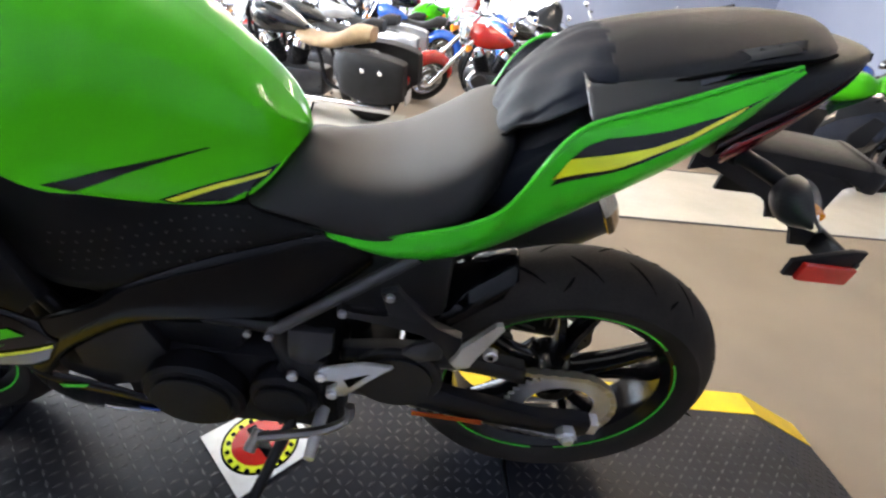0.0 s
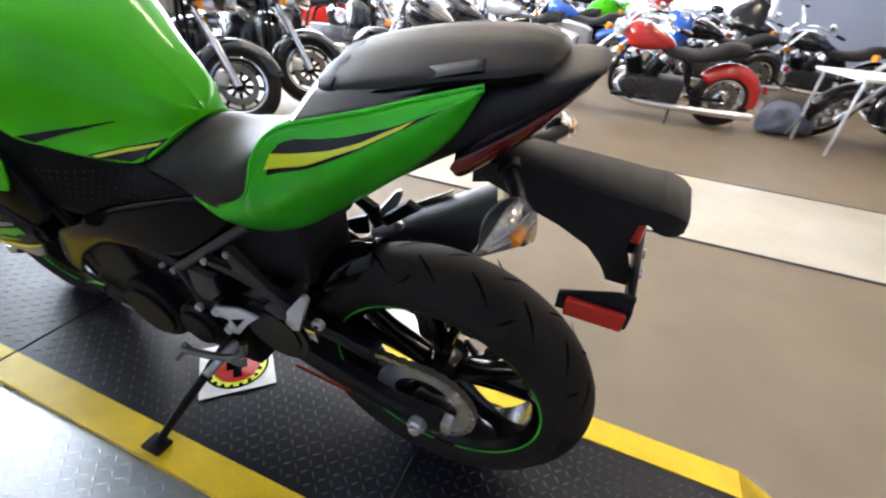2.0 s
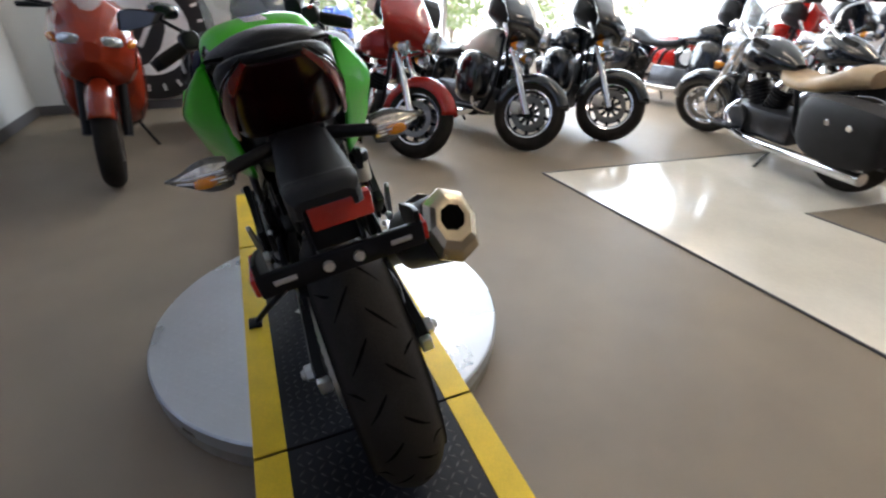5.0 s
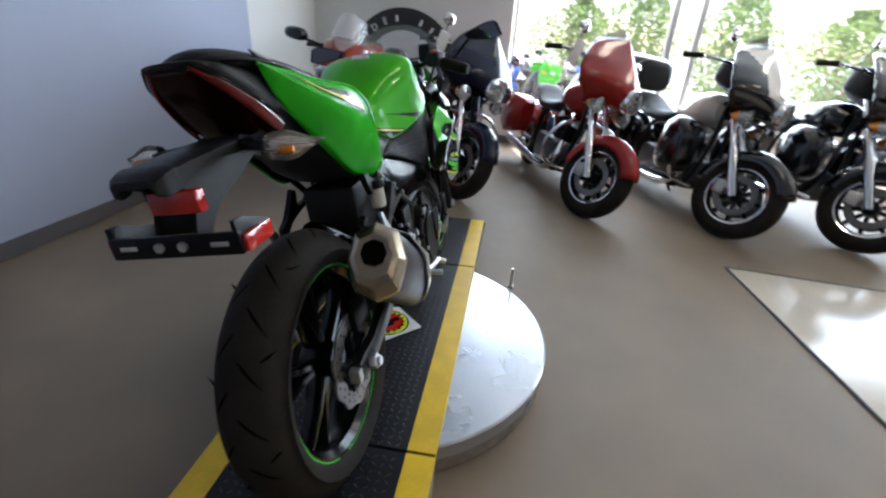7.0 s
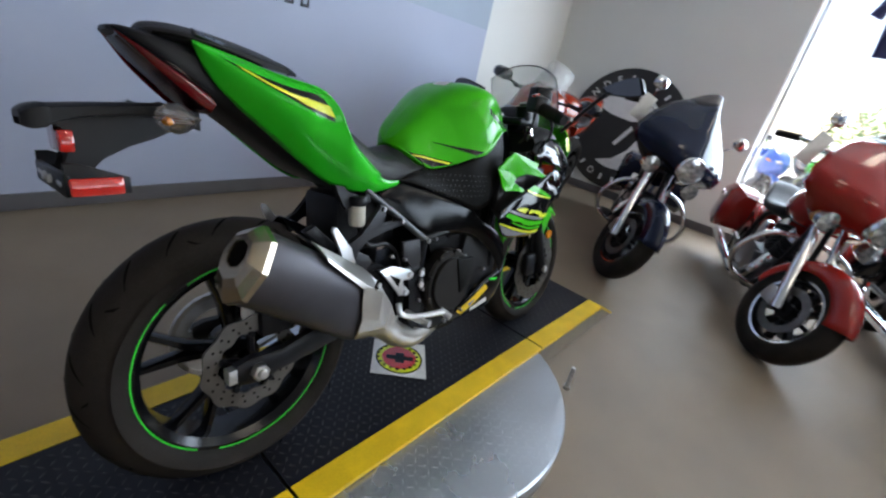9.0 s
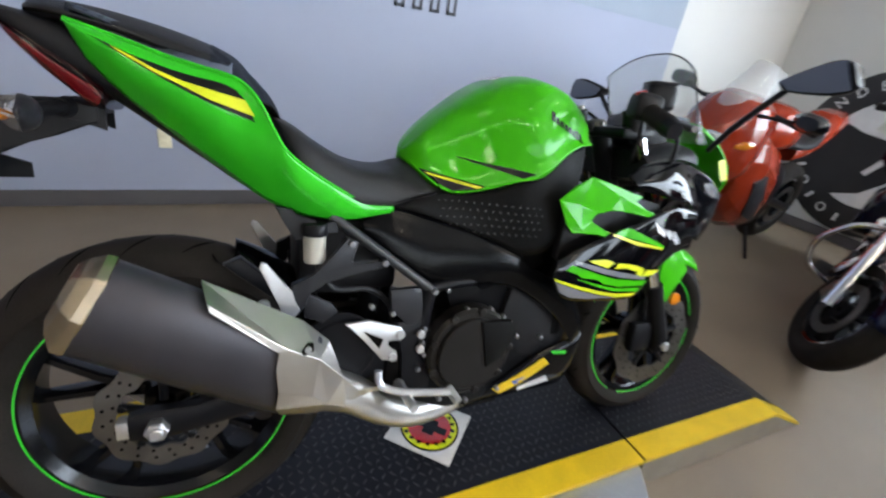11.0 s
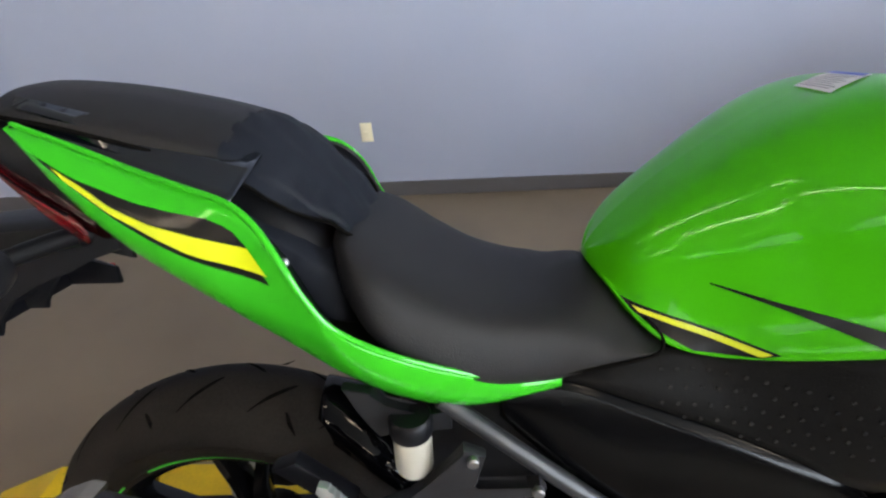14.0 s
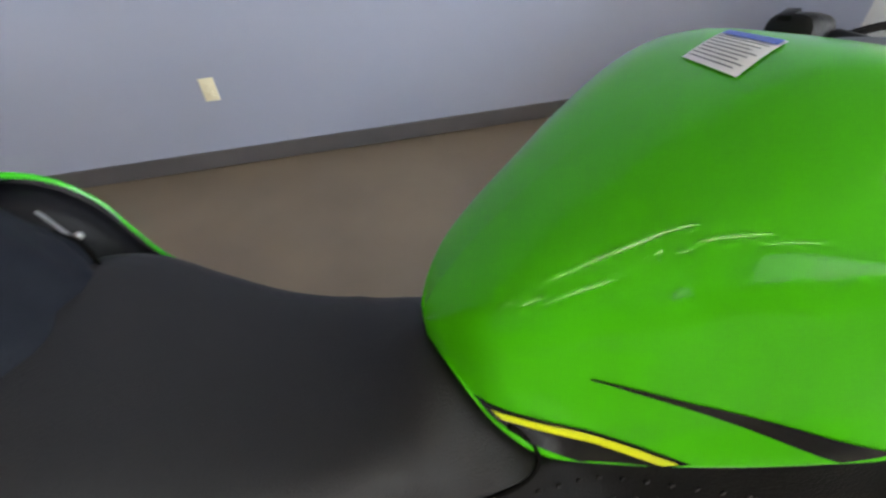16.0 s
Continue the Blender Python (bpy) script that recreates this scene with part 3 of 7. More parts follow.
# a row of painted figures, as plain bars
sign = tagged(empty("wall_figures", pose(1.157, WALL_Y - 0.003, 1.336)), "dark grey painted figures on the wall", "sign")
for k in range(4):
    bm = bmesh.new()
    for a, b, c, d in ((0, 0.07, 0.12, 0.14), (0, 0.02, 0.0, 0.14), (0.05, 0.07, 0.0, 0.14), (0, 0.07, 0.0, 0.02)):
        box(bm, k * 0.122 + a, k * 0.122 + b, -0.002, 0, c, d, 0)
    part("bar", bm, M["ink"], sign, smooth=False)

shirt = tagged(empty("hanging_shirt", pose(5.08, -0.97, 1.96)), "dark blue shirt hanging in the shop window", "shirt")
bm = bmesh.new()
rows = []
for z, w, d in ((0.0, 0.135, 0.020), (0.10, 0.140, 0.034), (0.25, 0.150, 0.040), (0.38, 0.165, 0.042), (0.46, 0.175, 0.038), (0.52, 0.150, 0.028), (0.55, 0.070, 0.020)):
    rows.append([(d * math.sin(a) + 0.006 * math.sin(5 * a + 9 * z), w * math.cos(a), z) for a in np.linspace(0, 2 * math.pi, 29)[:-1]])
rings(bm, rows)
part("body", bm, M["shirt"], shirt)
for q in (-1, 1):
    bm = bmesh.new()
    tube(bm, [(0, q * 0.13, 0.49), (0, q * 0.20, 0.40), (0.01, q * 0.235, 0.30)], 0.045, 12, 0.055)
    part("sleeve", bm, M["shirt"], shirt)
bm = bmesh.new()
curve_tube(bm, [(0, 0.12, 0.50), (0, 0, 0.56), (0, -0.12, 0.50)], 0.006, 10, 6)
tube(bm, [(0, 0, 0.556), (0, 0, 1.438)], 0.003, 6)
part("hanger", bm, M["frame"], shirt, "thin wire hanger")


# ---- the green motorcycle, in its own frame: x forward from the rear axle, y to its left, z up from the deck ----
LEAN = 10.85
bike = empty("motorcycle", pose(0, -0.0706, ZP, -LEAN, 0, -0.90))
tagged(bike, "lime green and black sport motorcycle on its side stand", "motorcycle")


def skin(upper, lower, n=24, m=6, bulge=0.0, side=1, crease=0.0):
    """A curved panel between two lines of (x, y, z), bowed out, or folded along a crease."""
    a, b = crom(upper, n), crom(lower, n)
    rows = []
    for p, q in zip(a, b):
        row = []
        for j in range(m):
            f = j / (m - 1)
            r = p + (q - p) * f
            h = math.sin(math.pi * f) if not crease else min(f / crease, (1 - f) / (1 - crease))
            w = bulge(r[0]) if callable(bulge) else bulge
            row.append((r[0], side * (r[1] + w * h), r[2]))
        rows.append(row)
    return sheet(bmesh.new(), rows)


def wheel(name, at, R, hw, rim, parent, label, tape=True, spokes=5, seg=72, rim_mat="rim_black", steer=0):
    """Rim with spokes as one mesh; tyre, tape and brake disc are its parts."""
    bm = bmesh.new()
    w = hw * 0.72
    lathe(bm, [(rim, -w), (rim - 0.014, -w), (rim - 0.030, -w * 0.75), (rim - 0.034, 0), (rim - 0.030, w * 0.75), (rim - 0.014, w), (rim, w),
               (rim - 0.006, w * 0.7), (rim - 0.016, 0), (rim - 0.006, -w * 0.7)], seg=seg, close_profile=True)
    arms, hub = [], bmesh.new()
    lathe(hub, [(0.014, -0.055), (0.042, -0.055), (0.048, -0.02), (0.048, 0.02), (0.042, 0.055), (0.014, 0.055)], seg=24, close_profile=True)
    for k in range(spokes):
        a0 = 2 * math.pi * k / spokes + 0.35
        for d in (-0.20, 0.20):
            rows = []
            for f in (0, 0.5, 1):
                r, a = 0.036 + (rim - 0.062) * f, a0 + d * (0.25 + 0.75 * f)
                c, s = math.cos(a), math.sin(a)
                t, y = 0.013 - 0.004 * f, 0.026 - 0.008 * f
                rows.append([(r * c - t * s * u, v * y, r * s + t * c * u) for u, v in ((-1, -0.6), (-0.6, -1), (0.6, -1), (1, -0.6), (1, 0.6), (0.6, 1), (-0.6, 1), (-1, 0.6))])
            arms.append(rings(bmesh.new(), rows))
    ob = part(name, bm, M[rim_mat], parent, label)
    ob.matrix_basis = pose(*at, 0, 0, steer)
    for arm in arms:
        part("spoke", arm, M[rim_mat], ob)
    part("hub", hub, M[rim_mat], ob)
    bm = bmesh.new()
    lathe(bm, tyre_profile(R, hw, rim), seg=seg + 24, close_profile=False)
    part("tyre", bm, M["rubber"], ob, "black rubber tyre")
    if tape:
        for s in (-1, 1):
            bm = bmesh.new()
            for k in range(3):
                a0 = k * 2.094 + (0.5 if s > 0 else 0.2)
                lathe(bm, [(rim - 0.001, s * (w + 0.0015)), (rim - 0.009, s * (w + 0.0015)), (rim - 0.009, s * w), (rim - 0.001, s * w)], seg=30, a0=a0, a1=a0 + 1.86, close_profile=True)
            part("rim_tape", bm, M["lime"], ob, "bright green rim tape")
    return ob


def grooves(R, hw, rim, parent, count=20, material="groove"):
    vs, fs = [], []
    for k in range(count):
        for s in (-1, 1):
            base = 2 * math.pi * (k + (0.5 if s > 0 else 0)) / count
            for lo, hi, da, wd in ((0.10, 0.62, 0.16, 0.0036), (0.55, 0.86, 0.07, 0.0026)):
                if hi > 0.7 and k % 2:
                    continue
                n = 6
                i0 = len(vs)
                for i in range(n + 1):
                    f = i / n
                    y = hw * (lo + (hi - lo) * f)
                    r = tyre_y(R, hw, rim, -y) + 0.0016
                    a = base + da * f * (1 if hi < 0.7 else -1)
                    t = wd * (0.35 + math.sin(math.pi * min(1, f + 0.12))) / r
                    for q in (-1, 1):
                        vs.append((r * math.cos(a + q * t), s * y, r * math.sin(a + q * t)))
                for i in range(n):
                    fs.append((i0 + 2 * i, i0 + 2 * i + 1, i0 + 2 * i + 3, i0 + 2 * i + 2))
    me = bpy.data.meshes.new("tread_groove")
    me.from_pydata(vs, [], fs)
    me.materials.append(M[material])
    ob = tagged(new("tread_groove", me), "dark tread grooves", kind="stuff")
    ob.parent = parent
    return ob


RR, RHW, RRIM, RZ = 0.337, 0.084, 0.250, 0.340
FR, FHW, FRIM, FZ, FX = 0.297, 0.060, 0.226, 0.292, 1.382
rear = wheel("rear_wheel", (0, 0, RZ), RR, RHW, RRIM, bike, "gloss black cast rear wheel")
grooves(RR, RHW, RRIM, rear)
front = wheel("front_wheel", (FX, 0, FZ), FR, FHW, FRIM, bike, "gloss black cast front wheel", steer=0)
grooves(FR, FHW, FRIM, front, 18)


def brake_disc(parent, y, r, holes=20):
    bm = bmesh.new()
    prof = []
    n = 120
    outer, inner = [], []
    for k in range(n):
        a = 2 * math.pi * k / n
        rr = r + 0.004 * math.sin(10 * a)
        outer.append((rr * math.cos(a), rr * math.sin(a)))
        ri = r * 0.66 + 0.004 * math.sin(10 * a + 1.5)
        inner.append((ri * math.cos(a), ri * math.sin(a)))
    rows = [[(x, y + s * 0.0025, z) for x, z in lst] for lst, s in ((inner, -1), (outer, -1), (outer, 1), (inner, 1), (inner, -1))]
    rings(bm, rows, True, False)
    ob = part("brake_disc", bm, M["disc_steel"], parent, "petal-edged steel brake disc")
    bm = bmesh.new()
    for k in range(holes):
        a = 2 * math.pi * k / holes
        for rr in (0.75, 0.88):
            b = a + (0.08 if rr > 0.8 else 0)
            disc(bm, (r * rr * math.cos(b), y, r * rr * math.sin(b)), 0.0042, 0.0056, 8)
    tagged(part("disc_hole", bm, M["groove"], ob), "drilled holes", kind="stuff")
    bm = bmesh.new()
    for k in range(5):
        a = 2 * math.pi * k / 5 + 0.3
        tube(bm, [(0.03 * math.cos(a), y, 0.03 * math.sin(a)), (r * 0.68 * math.cos(a), y, r * 0.68 * math.sin(a))], 0.009, 6)
    for k in range(5):
        a = 2 * math.pi * k / 5 + 0.3
        disc(bm, (r * 0.62 * math.cos(a), y * 1.05, r * 0.62 * math.sin(a)), 0.008, 0.010, 10)
    part("disc_carrier", bm, M["black_satin"], ob)
    return ob


brake_disc(rear, -0.098, 0.118)
brake_disc(front, -0.078, 0.158)
bm = bmesh.new()
n = 42
outer = []
for k in range(n * 4):
    a = 2 * math.pi * k / (n * 4)
    rr = 0.112 + (0.004 if k % 4 < 2 else -0.004)
    outer.append((rr * math.cos(a), rr * math.sin(a)))
inner = [(0.075 * math.cos(2 * math.pi * k / (n * 4)), 0.075 * math.sin(2 * math.pi * k / (n * 4))) for k in range(n * 4)]
rings(bm, [[(x, 0.098 + s * 0.003, z) for x, z in l] for l, s in ((inner, -1), (outer, -1), (outer, 1), (inner, 1), (inner, -1))], True, False)
part("rear_sprocket", bm, M["alu"], rear, "steel toothed sprocket")

# swingarm, chain, guard, axle ends
for s in (-1, 1):
    bm = bmesh.new()
    rows = []
    for x, z, h, y in ((-0.055, RZ, 0.024, 0.128), (-0.02, RZ, 0.032, 0.130), (0.06, RZ + 0.004, 0.026, 0.130), (0.22, RZ + 0.03, 0.034, 0.124), (0.36, RZ + 0.055, 0.044, 0.110), (0.52, RZ + 0.06, 0.05, 0.095)):
        rows.append([(x, s * (y + u * 0.016), z + v * h) for u, v in ((-1, -0.7), (-0.7, -1), (0.7, -1), (1, -0.7), (1, 0.7), (0.7, 1), (-0.7, 1), (-1, 0.7))])
    rings(bm, rows)
    arm = part("swingarm", bm, M["black_satin"], bike, "black swingarm beam")
    bm = bmesh.new()
    disc(bm, (-0.008, s * 0.155, RZ), 0.021, 0.022, 6)
    disc(bm, (-0.008, s * 0.168, RZ), 0.012, 0.014, 16)
    part("axle_nut", bm, M["alu"], arm, "bright axle nut")
    bm = bmesh.new()
    box(bm, -0.075, -0.050, s * 0.128 - 0.014, s * 0.128 + 0.014, RZ - 0.018, RZ + 0.018, 0.003)
    part("chain_adjuster", bm, M["alu"], arm, "bright chain adjuster block")
bm = bmesh.new()
tube(bm, [(0.50, -0.13, 0.40), (0.50, 0.13, 0.40)], 0.032, 18)
box(bm, 0.34, 0.44, -0.095, 0.095, 0.365, 0.435, 0.01)
part("swingarm_pivot", bm, M["black_satin"], bike)
bm = bmesh.new()
path = []
for a in np.linspace(math.pi * 0.52, math.pi * 1.46, 26):
    path.append((0.112 * math.cos(a), 0.112 * math.sin(a) + RZ))
for a in np.linspace(-math.pi * 0.5, math.pi * 0.5, 10):
    path.append((0.505 + 0.042 * math.cos(a), 0.042 * math.sin(a) + 0.405))
path.append(path[0])
pts = resample(path, 118)
for k in range(len(pts) - 1):
    (x0, z0), (x1, z1) = pts[k], pts[k + 1]
    a = math.atan2(z1 - z0, x1 - x0)
    box(bm, (x0 + x1) / 2 - 0.0068, (x0 + x1) / 2 + 0.0068, 0.092 if k % 2 else 0.090, 0.104 if k % 2 else 0.106, (z0 + z1) / 2 - 0.0055, (z0 + z1) / 2 + 0.0055, 0, Matrix.Rotation(-a, 4, "Y"))
tagged(part("chain", bm, M["steel"], bike, "steel drive chain", smooth=False), kind="stuff")
bm = bmesh.new()
sk = [(0.10, 0.118, 0.475), (0.22, 0.118, 0.500), (0.34, 0.116, 0.500), (0.44, 0.110, 0.485)]
rows = [[(x, 0.088, z), (x, y, z + 0.004), (x, y + 0.006, z - 0.012), (x, y + 0.004, z - 0.030)] for x, y, z in crom(sk, 14)]
sheet(bm, rows)
solid(part("chain_guard", bm, M["plastic"], bike, "black plastic chain guard"), 0.003)
bm = bmesh.new()
slab(bm, [(0.16, 0.330), (0.30, 0.345), (0.30, 0.357), (0.16, 0.345)], 0.144, 0.1465, 0)
part("warning_sticker", bm, M["orange"], bike, "orange warning sticker on the swingarm", smooth=False)

# mudguard close over the tyre
bm = bmesh.new()
rows = []
for a in np.linspace(radians(22), radians(66), 22):
    r = RR + 0.020 + 0.006 * math.sin(a * 3)
    w = 0.050 + 0.030 * math.sin(math.pi * (a - radians(22)) / radians(44))
    rows.append([(r * math.cos(a) * (1 - 0.05 * abs(u) ** 3), u * w, RZ + r * math.sin(a) - 0.05 * abs(u) ** 2.5) for u in np.linspace(-1, 1, 13)])
sheet(bm, rows)
solid(part("rear_hugger", bm, M["black_gloss"], bike, "glossy black tyre hugger"), 0.004)

# ---- fuel tank ----
TANK = [  # x, half width low, half width mid, height of mid, bottom, top
    (0.496, 0.014, 0.012, 0.860, 0.850, 0.866), (0.508, 0.050, 0.044, 0.848, 0.838, 0.886), (0.530, 0.086, 0.074, 0.844, 0.813, 0.912), (0.56, 0.106, 0.090, 0.848, 0.791, 0.941), (0.600, 0.118, 0.106, 0.860, 0.782, 0.972),
    (0.66, 0.146, 0.133, 0.884, 0.795, 1.012), (0.72, 0.174, 0.158, 0.918, 0.817, 1.040), (0.775, 0.186, 0.174, 0.936, 0.831, 1.050), (0.84, 0.182, 0.168, 0.943, 0.880, 1.036),
    (0.89, 0.166, 0.148, 0.943, 0.898, 1.010), (0.940, 0.142, 0.120, 0.935, 0.902, 0.972), (0.972, 0.100, 0.088, 0.925, 0.904, 0.944)]
bm = bmesh.new()
rows = []
for x, wl, wm, zm, zb, zt in crom(TANK, 190):
    k = max(0.0, min(1.0, (x - 0.58) / 0.14))
    half = crom([(wl * 0.90, zb), (wl, zb + 0.004), (wl + (wm - wl) * 0.6, zb + (zm - zb) * 0.45), (wm, zm), (wm * (0.96 + 0.005 * k), zm + (zt - zm) * 0.43), (wm * (0.79 + 0.03 * k), zm + (zt - zm) * 0.80), (wm * 0.46, zt - 0.005 + 0.002 * k), (0, zt)], 60)
    row = []
    for y, z in half:
        # a hard ridge runs down the flank; ahead of it the panel turns in, behind it a wedge is pressed in
        d = x - (0.726 + (0.48 * (0.978 - z) if z < 0.978 else 1.8 * (z - 0.978)))
        k2 = math.exp(-((z - 0.925) / 0.085) ** 2)
        soft = math.sqrt(d * d + 0.004 ** 2)
        lift = max(0.0, 0.011 - 0.070 * (soft + d) - 0.055 * (soft - d))
        f = max(0.0, min(1.0, (x - 0.590) / 0.08))
        w = 0.946 + 0.16 * (x - 0.558) - z
        w = max(0.0, min(1.0, (w + 0.004) / 0.012)) * max(0.0, 1 - max(0.0, w) / 0.07)
        w = w * w * (3 - 2 * w)
        g = max(0.0, min(1.0, -d / 0.05))
        dent = -0.0007 * f * f * (3 - 2 * f) * w * g * g * (3 - 2 * g)
        row.append((x, max(0.0, y + (lift * k2 + dent) * min(1.0, y / 0.06)), z))
    rows.append(row + [(x, -y, z) for x, y, z in row[-2::-1]])
rings(bm, rows, True, True)
tank = part("fuel_tank", bm, M["green"], bike, "glossy lime green fuel tank")
TT = tree_of(tank)
for s in (-1, 1):
    for nm, up, lo, m, lift in (
            ("stripe", [(0.595, 0.8635), (0.653, 0.853), (0.707, 0.846), (0.757, 0.837)], [(0.595, 0.862), (0.654, 0.847), (0.708, 0.832), (0.728, 0.826)], "decal_black", 0.0014),
            ("stripe", [(0.520, 0.832), (0.578, 0.819), (0.655, 0.802)], [(0.529, 0.822), (0.555, 0.804), (0.588, 0.788), (0.640, 0.794)], "decal_black", 0.0014),
            ("stripe", [(0.530, 0.826), (0.578, 0.8165), (0.648, 0.801)], [(0.536, 0.8205), (0.578, 0.810), (0.639, 0.796)], "neon", 0.0022)):
        part(nm, cover(TT, up, lo, s, lift=lift), M[m], tank)
    # the maker's word as a row of plain slanted strokes
    for k in range(8):
        u = k / 8
        x, z = 0.784 + 0.114 * u, 0.9695 - 0.049 * u
        hgt = 0.0200 if k in (0, 6, 7) else 0.0135
        part("tank_mark", cover(TT, [(x, z - 0.0145 + hgt), (x + 0.0104, z - 0.0185 + hgt)], [(x + 0.0006, z - 0.0145), (x + 0.0108, z - 0.0185)], s, n=3, m=3, lift=0.0014), M["decal_black"], tank, "dark mark as plain bars")
# rating label on top, slightly to the left
bm = bmesh.new()
rows = []
for u in np.linspace(0, 1, 8):
    row = []
    for v in np.linspace(0, 1, 7):
        x, y = 0.714 + 0.048 * u - 0.007 * v, 0.018 + 0.016 * u - 0.063 * v
        h = TT.ray_cast(Vector((x, y, 1.4)), Vector((0, 0, -1)))[0]
        row.append((x, y, h.z + 0.0016))
    rows.append(row)
sheet(bm, rows)
label = part("rating_label", bm, M["label_white"], tank, "white printed warning label with a blue header")


def label_patch(name, u0, u1, v0, v1, m):
    bm = bmesh.new()
    rows = []
    for u in (u0, u1):
        row = []
        for v in np.linspace(v0, v1, 6):
            x, y = 0.714 + 0.048 * u - 0.007 * v, 0.018 + 0.016 * u - 0.063 * v
            h = TT.ray_cast(Vector((x, y, 1.4)), Vector((0, 0, -1)))[0]
            row.append((x, y, h.z + 0.0024))
        rows.append(row)
    part(name, sheet(bm, rows), M[m], label, smooth=False)


label_patch("header", 0.80, 0.98, 0.03, 0.97, "decal_blue")
for k in range(8):
    label_patch("text_line", 0.72 - 0.088 * k, 0.698 - 0.088 * k, 0.06, 0.92 - 0.07 * (k % 3), "ink")
bm = bmesh.new()
lathe(bm, [(0.0001, 0.012), (0.030, 0.012), (0.034, 0.006), (0.046, 0.004), (0.050, -0.01)], (0.855, 0, 1.024), 32, axis="z")
part("filler_cap", bm, M["black_satin"], tank, "black filler cap")

# ---- seats and tail ----
SEAT = [(0.212, 0.090, 0.905, 0.922), (0.228, 0.125, 0.872, 0.922), (0.26, 0.152, 0.836, 0.905), (0.31, 0.152, 0.796, 0.872), (0.37, 0.140, 0.772, 0.842), (0.44, 0.122, 0.764, 0.830),
        (0.495, 0.119, 0.776, 0.846), (0.525, 0.119, 0.783, 0.828), (0.545, 0.117, 0.787, 0.803), (0.558, 0.108, 0.790, 0.797)]
bm = bmesh.new()
rows = []
for x, w, ze, zt in crom(SEAT, 44):
    k = max(0.0, min(1.0, (x - 0.44) / 0.06))
    half = crom([(w * 0.93, ze - 0.014), (w, ze), (w * 0.97, ze + (zt - ze) * (0.45 - 0.30 * k)), (w * 0.84, ze + (zt - ze) * (0.83 - 0.45 * k)), (w * 0.5, ze + (zt - ze) * (0.97 - 0.17 * k)), (0, zt)], 16)
    rows.append([(x, y, z) for y, z in half] + [(x, -y, z) for y, z in half[-2::-1]])
rings(bm, rows, True, True)
rider = part("rider_seat", bm, M["seat"], bike, "dark grey vinyl rider seat")
for q in (-1, 1):
    bm = bmesh.new()
    curve_tube(bm, [(x, q * y, z) for x, y, z in ((0.452, 0.117, 0.763), (0.503, 0.1195, 0.775), (0.540, 0.1185, 0.784), (0.557, 0.110, 0.790), (0.556, 0.101, 0.802), (0.540, 0.094, 0.818))], 0.0022, 24, 6)
    part("piping", bm, M["groove"], rider)
PILL = [(-0.142, 0.030, 1.055, 1.066), (-0.130, 0.062, 1.052, 1.076), (-0.095, 0.086, 1.049, 1.080), (-0.040, 0.097, 1.040, 1.076), (0.020, 0.103, 1.025, 1.066), (0.080, 0.105, 1.007, 1.052), (0.124, 0.105, 0.994, 1.039)]


def cushion(stations, n, seam=0.0, flare=0.0):
    """A flat-topped pad with a crisp upper edge: stations of (x, half width, lower edge, top)."""
    rows = []
    for x, w, ze, zt in crom(stations, n):
        # the top is crowned towards the middle
        h = zt - ze
        e = zt - min(0.030, 0.8 * h)
        half = crom([(w * 0.88, ze - 0.006), (w * (1.0 + flare), ze), (w * (1.0 + 0.5 * flare), ze + 0.5 * (e - 0.006 - ze)), (w * 0.99, e - 0.006), (w * 0.94, e + 0.003), (w * 0.74, e + 0.45 * (zt - e)), (w * 0.40, e + 0.84 * (zt - e)), (0, zt)], 30)
        rows.append([(x, y, z) for y, z in half] + [(x, -y, z) for y, z in half[-2::-1]])
    return rings(bmesh.new(), rows, True, True)


pillion = part("pillion_seat", cushion(PILL, 40), M["seat"], bike, "dark grey vinyl pillion seat")
bm = bmesh.new()
for q in (-1, 1):
    curve_tube(bm, [(x, q * (w + 0.001), ze + 0.001) for x, w, ze, zt in PILL[1:]], 0.0026, 30, 6)
part("piping", bm, M["groove"], pillion)
# padded step between the seats: a creased apron that hangs over a lower flap
PAD = [(0.120, 0.1060, 0.996, 1.0400), (0.142, 0.1030, 0.984, 1.0310), (0.164, 0.0995, 0.966, 1.016), (0.182, 0.095, 0.952, 0.999), (0.200, 0.091, 0.943, 0.980), (0.216, 0.086, 0.936, 0.958), (0.228, 0.077, 0.920, 0.936), (0.238, 0.058, 0.903, 0.914)]
FLAP = [(0.130, 0.104, 0.866, 0.968), (0.165, 0.108, 0.850, 0.948), (0.195, 0.108, 0.838, 0.926), (0.220, 0.102, 0.828, 0.906), (0.240, 0.088, 0.822, 0.880), (0.250, 0.056, 0.822, 0.860)]
step = None
for nm, st, fl in (("seat_step", PAD, 0.11), ("lower_flap", FLAP, 0.05)):
    bm = cushion(st, 46, flare=fl)
    for v in bm.verts:
        x, y, z = v.co
        fold = math.sin(44 * z + 26 * x + 9 * abs(y)) * math.sin(70 * x - 30 * z) + 0.6 * math.sin(120 * z + 55 * abs(y))
        v.co.y += math.copysign(0.0016 * fold, y)
        v.co.x += 0.0022 * math.sin(85 * y + 38 * z) * min(1.0, max(0.0, (x - 0.12) / 0.03))
        v.co.z += 0.0012 * math.sin(160 * y + 90 * x)
    ob = part(nm, bm, M["seat_blue"], step or bike, "dark padded step between the two seats" if step is None else "")
    step = step or ob
for q in (-1, 1):
    bm = bmesh.new()
    curve_tube(bm, [(x, q * (w * 1.11 + 0.0006), ze) for x, w, ze, zt in PAD], 0.0024, 30, 6)
    part("seam", bm, M["groove"], step)
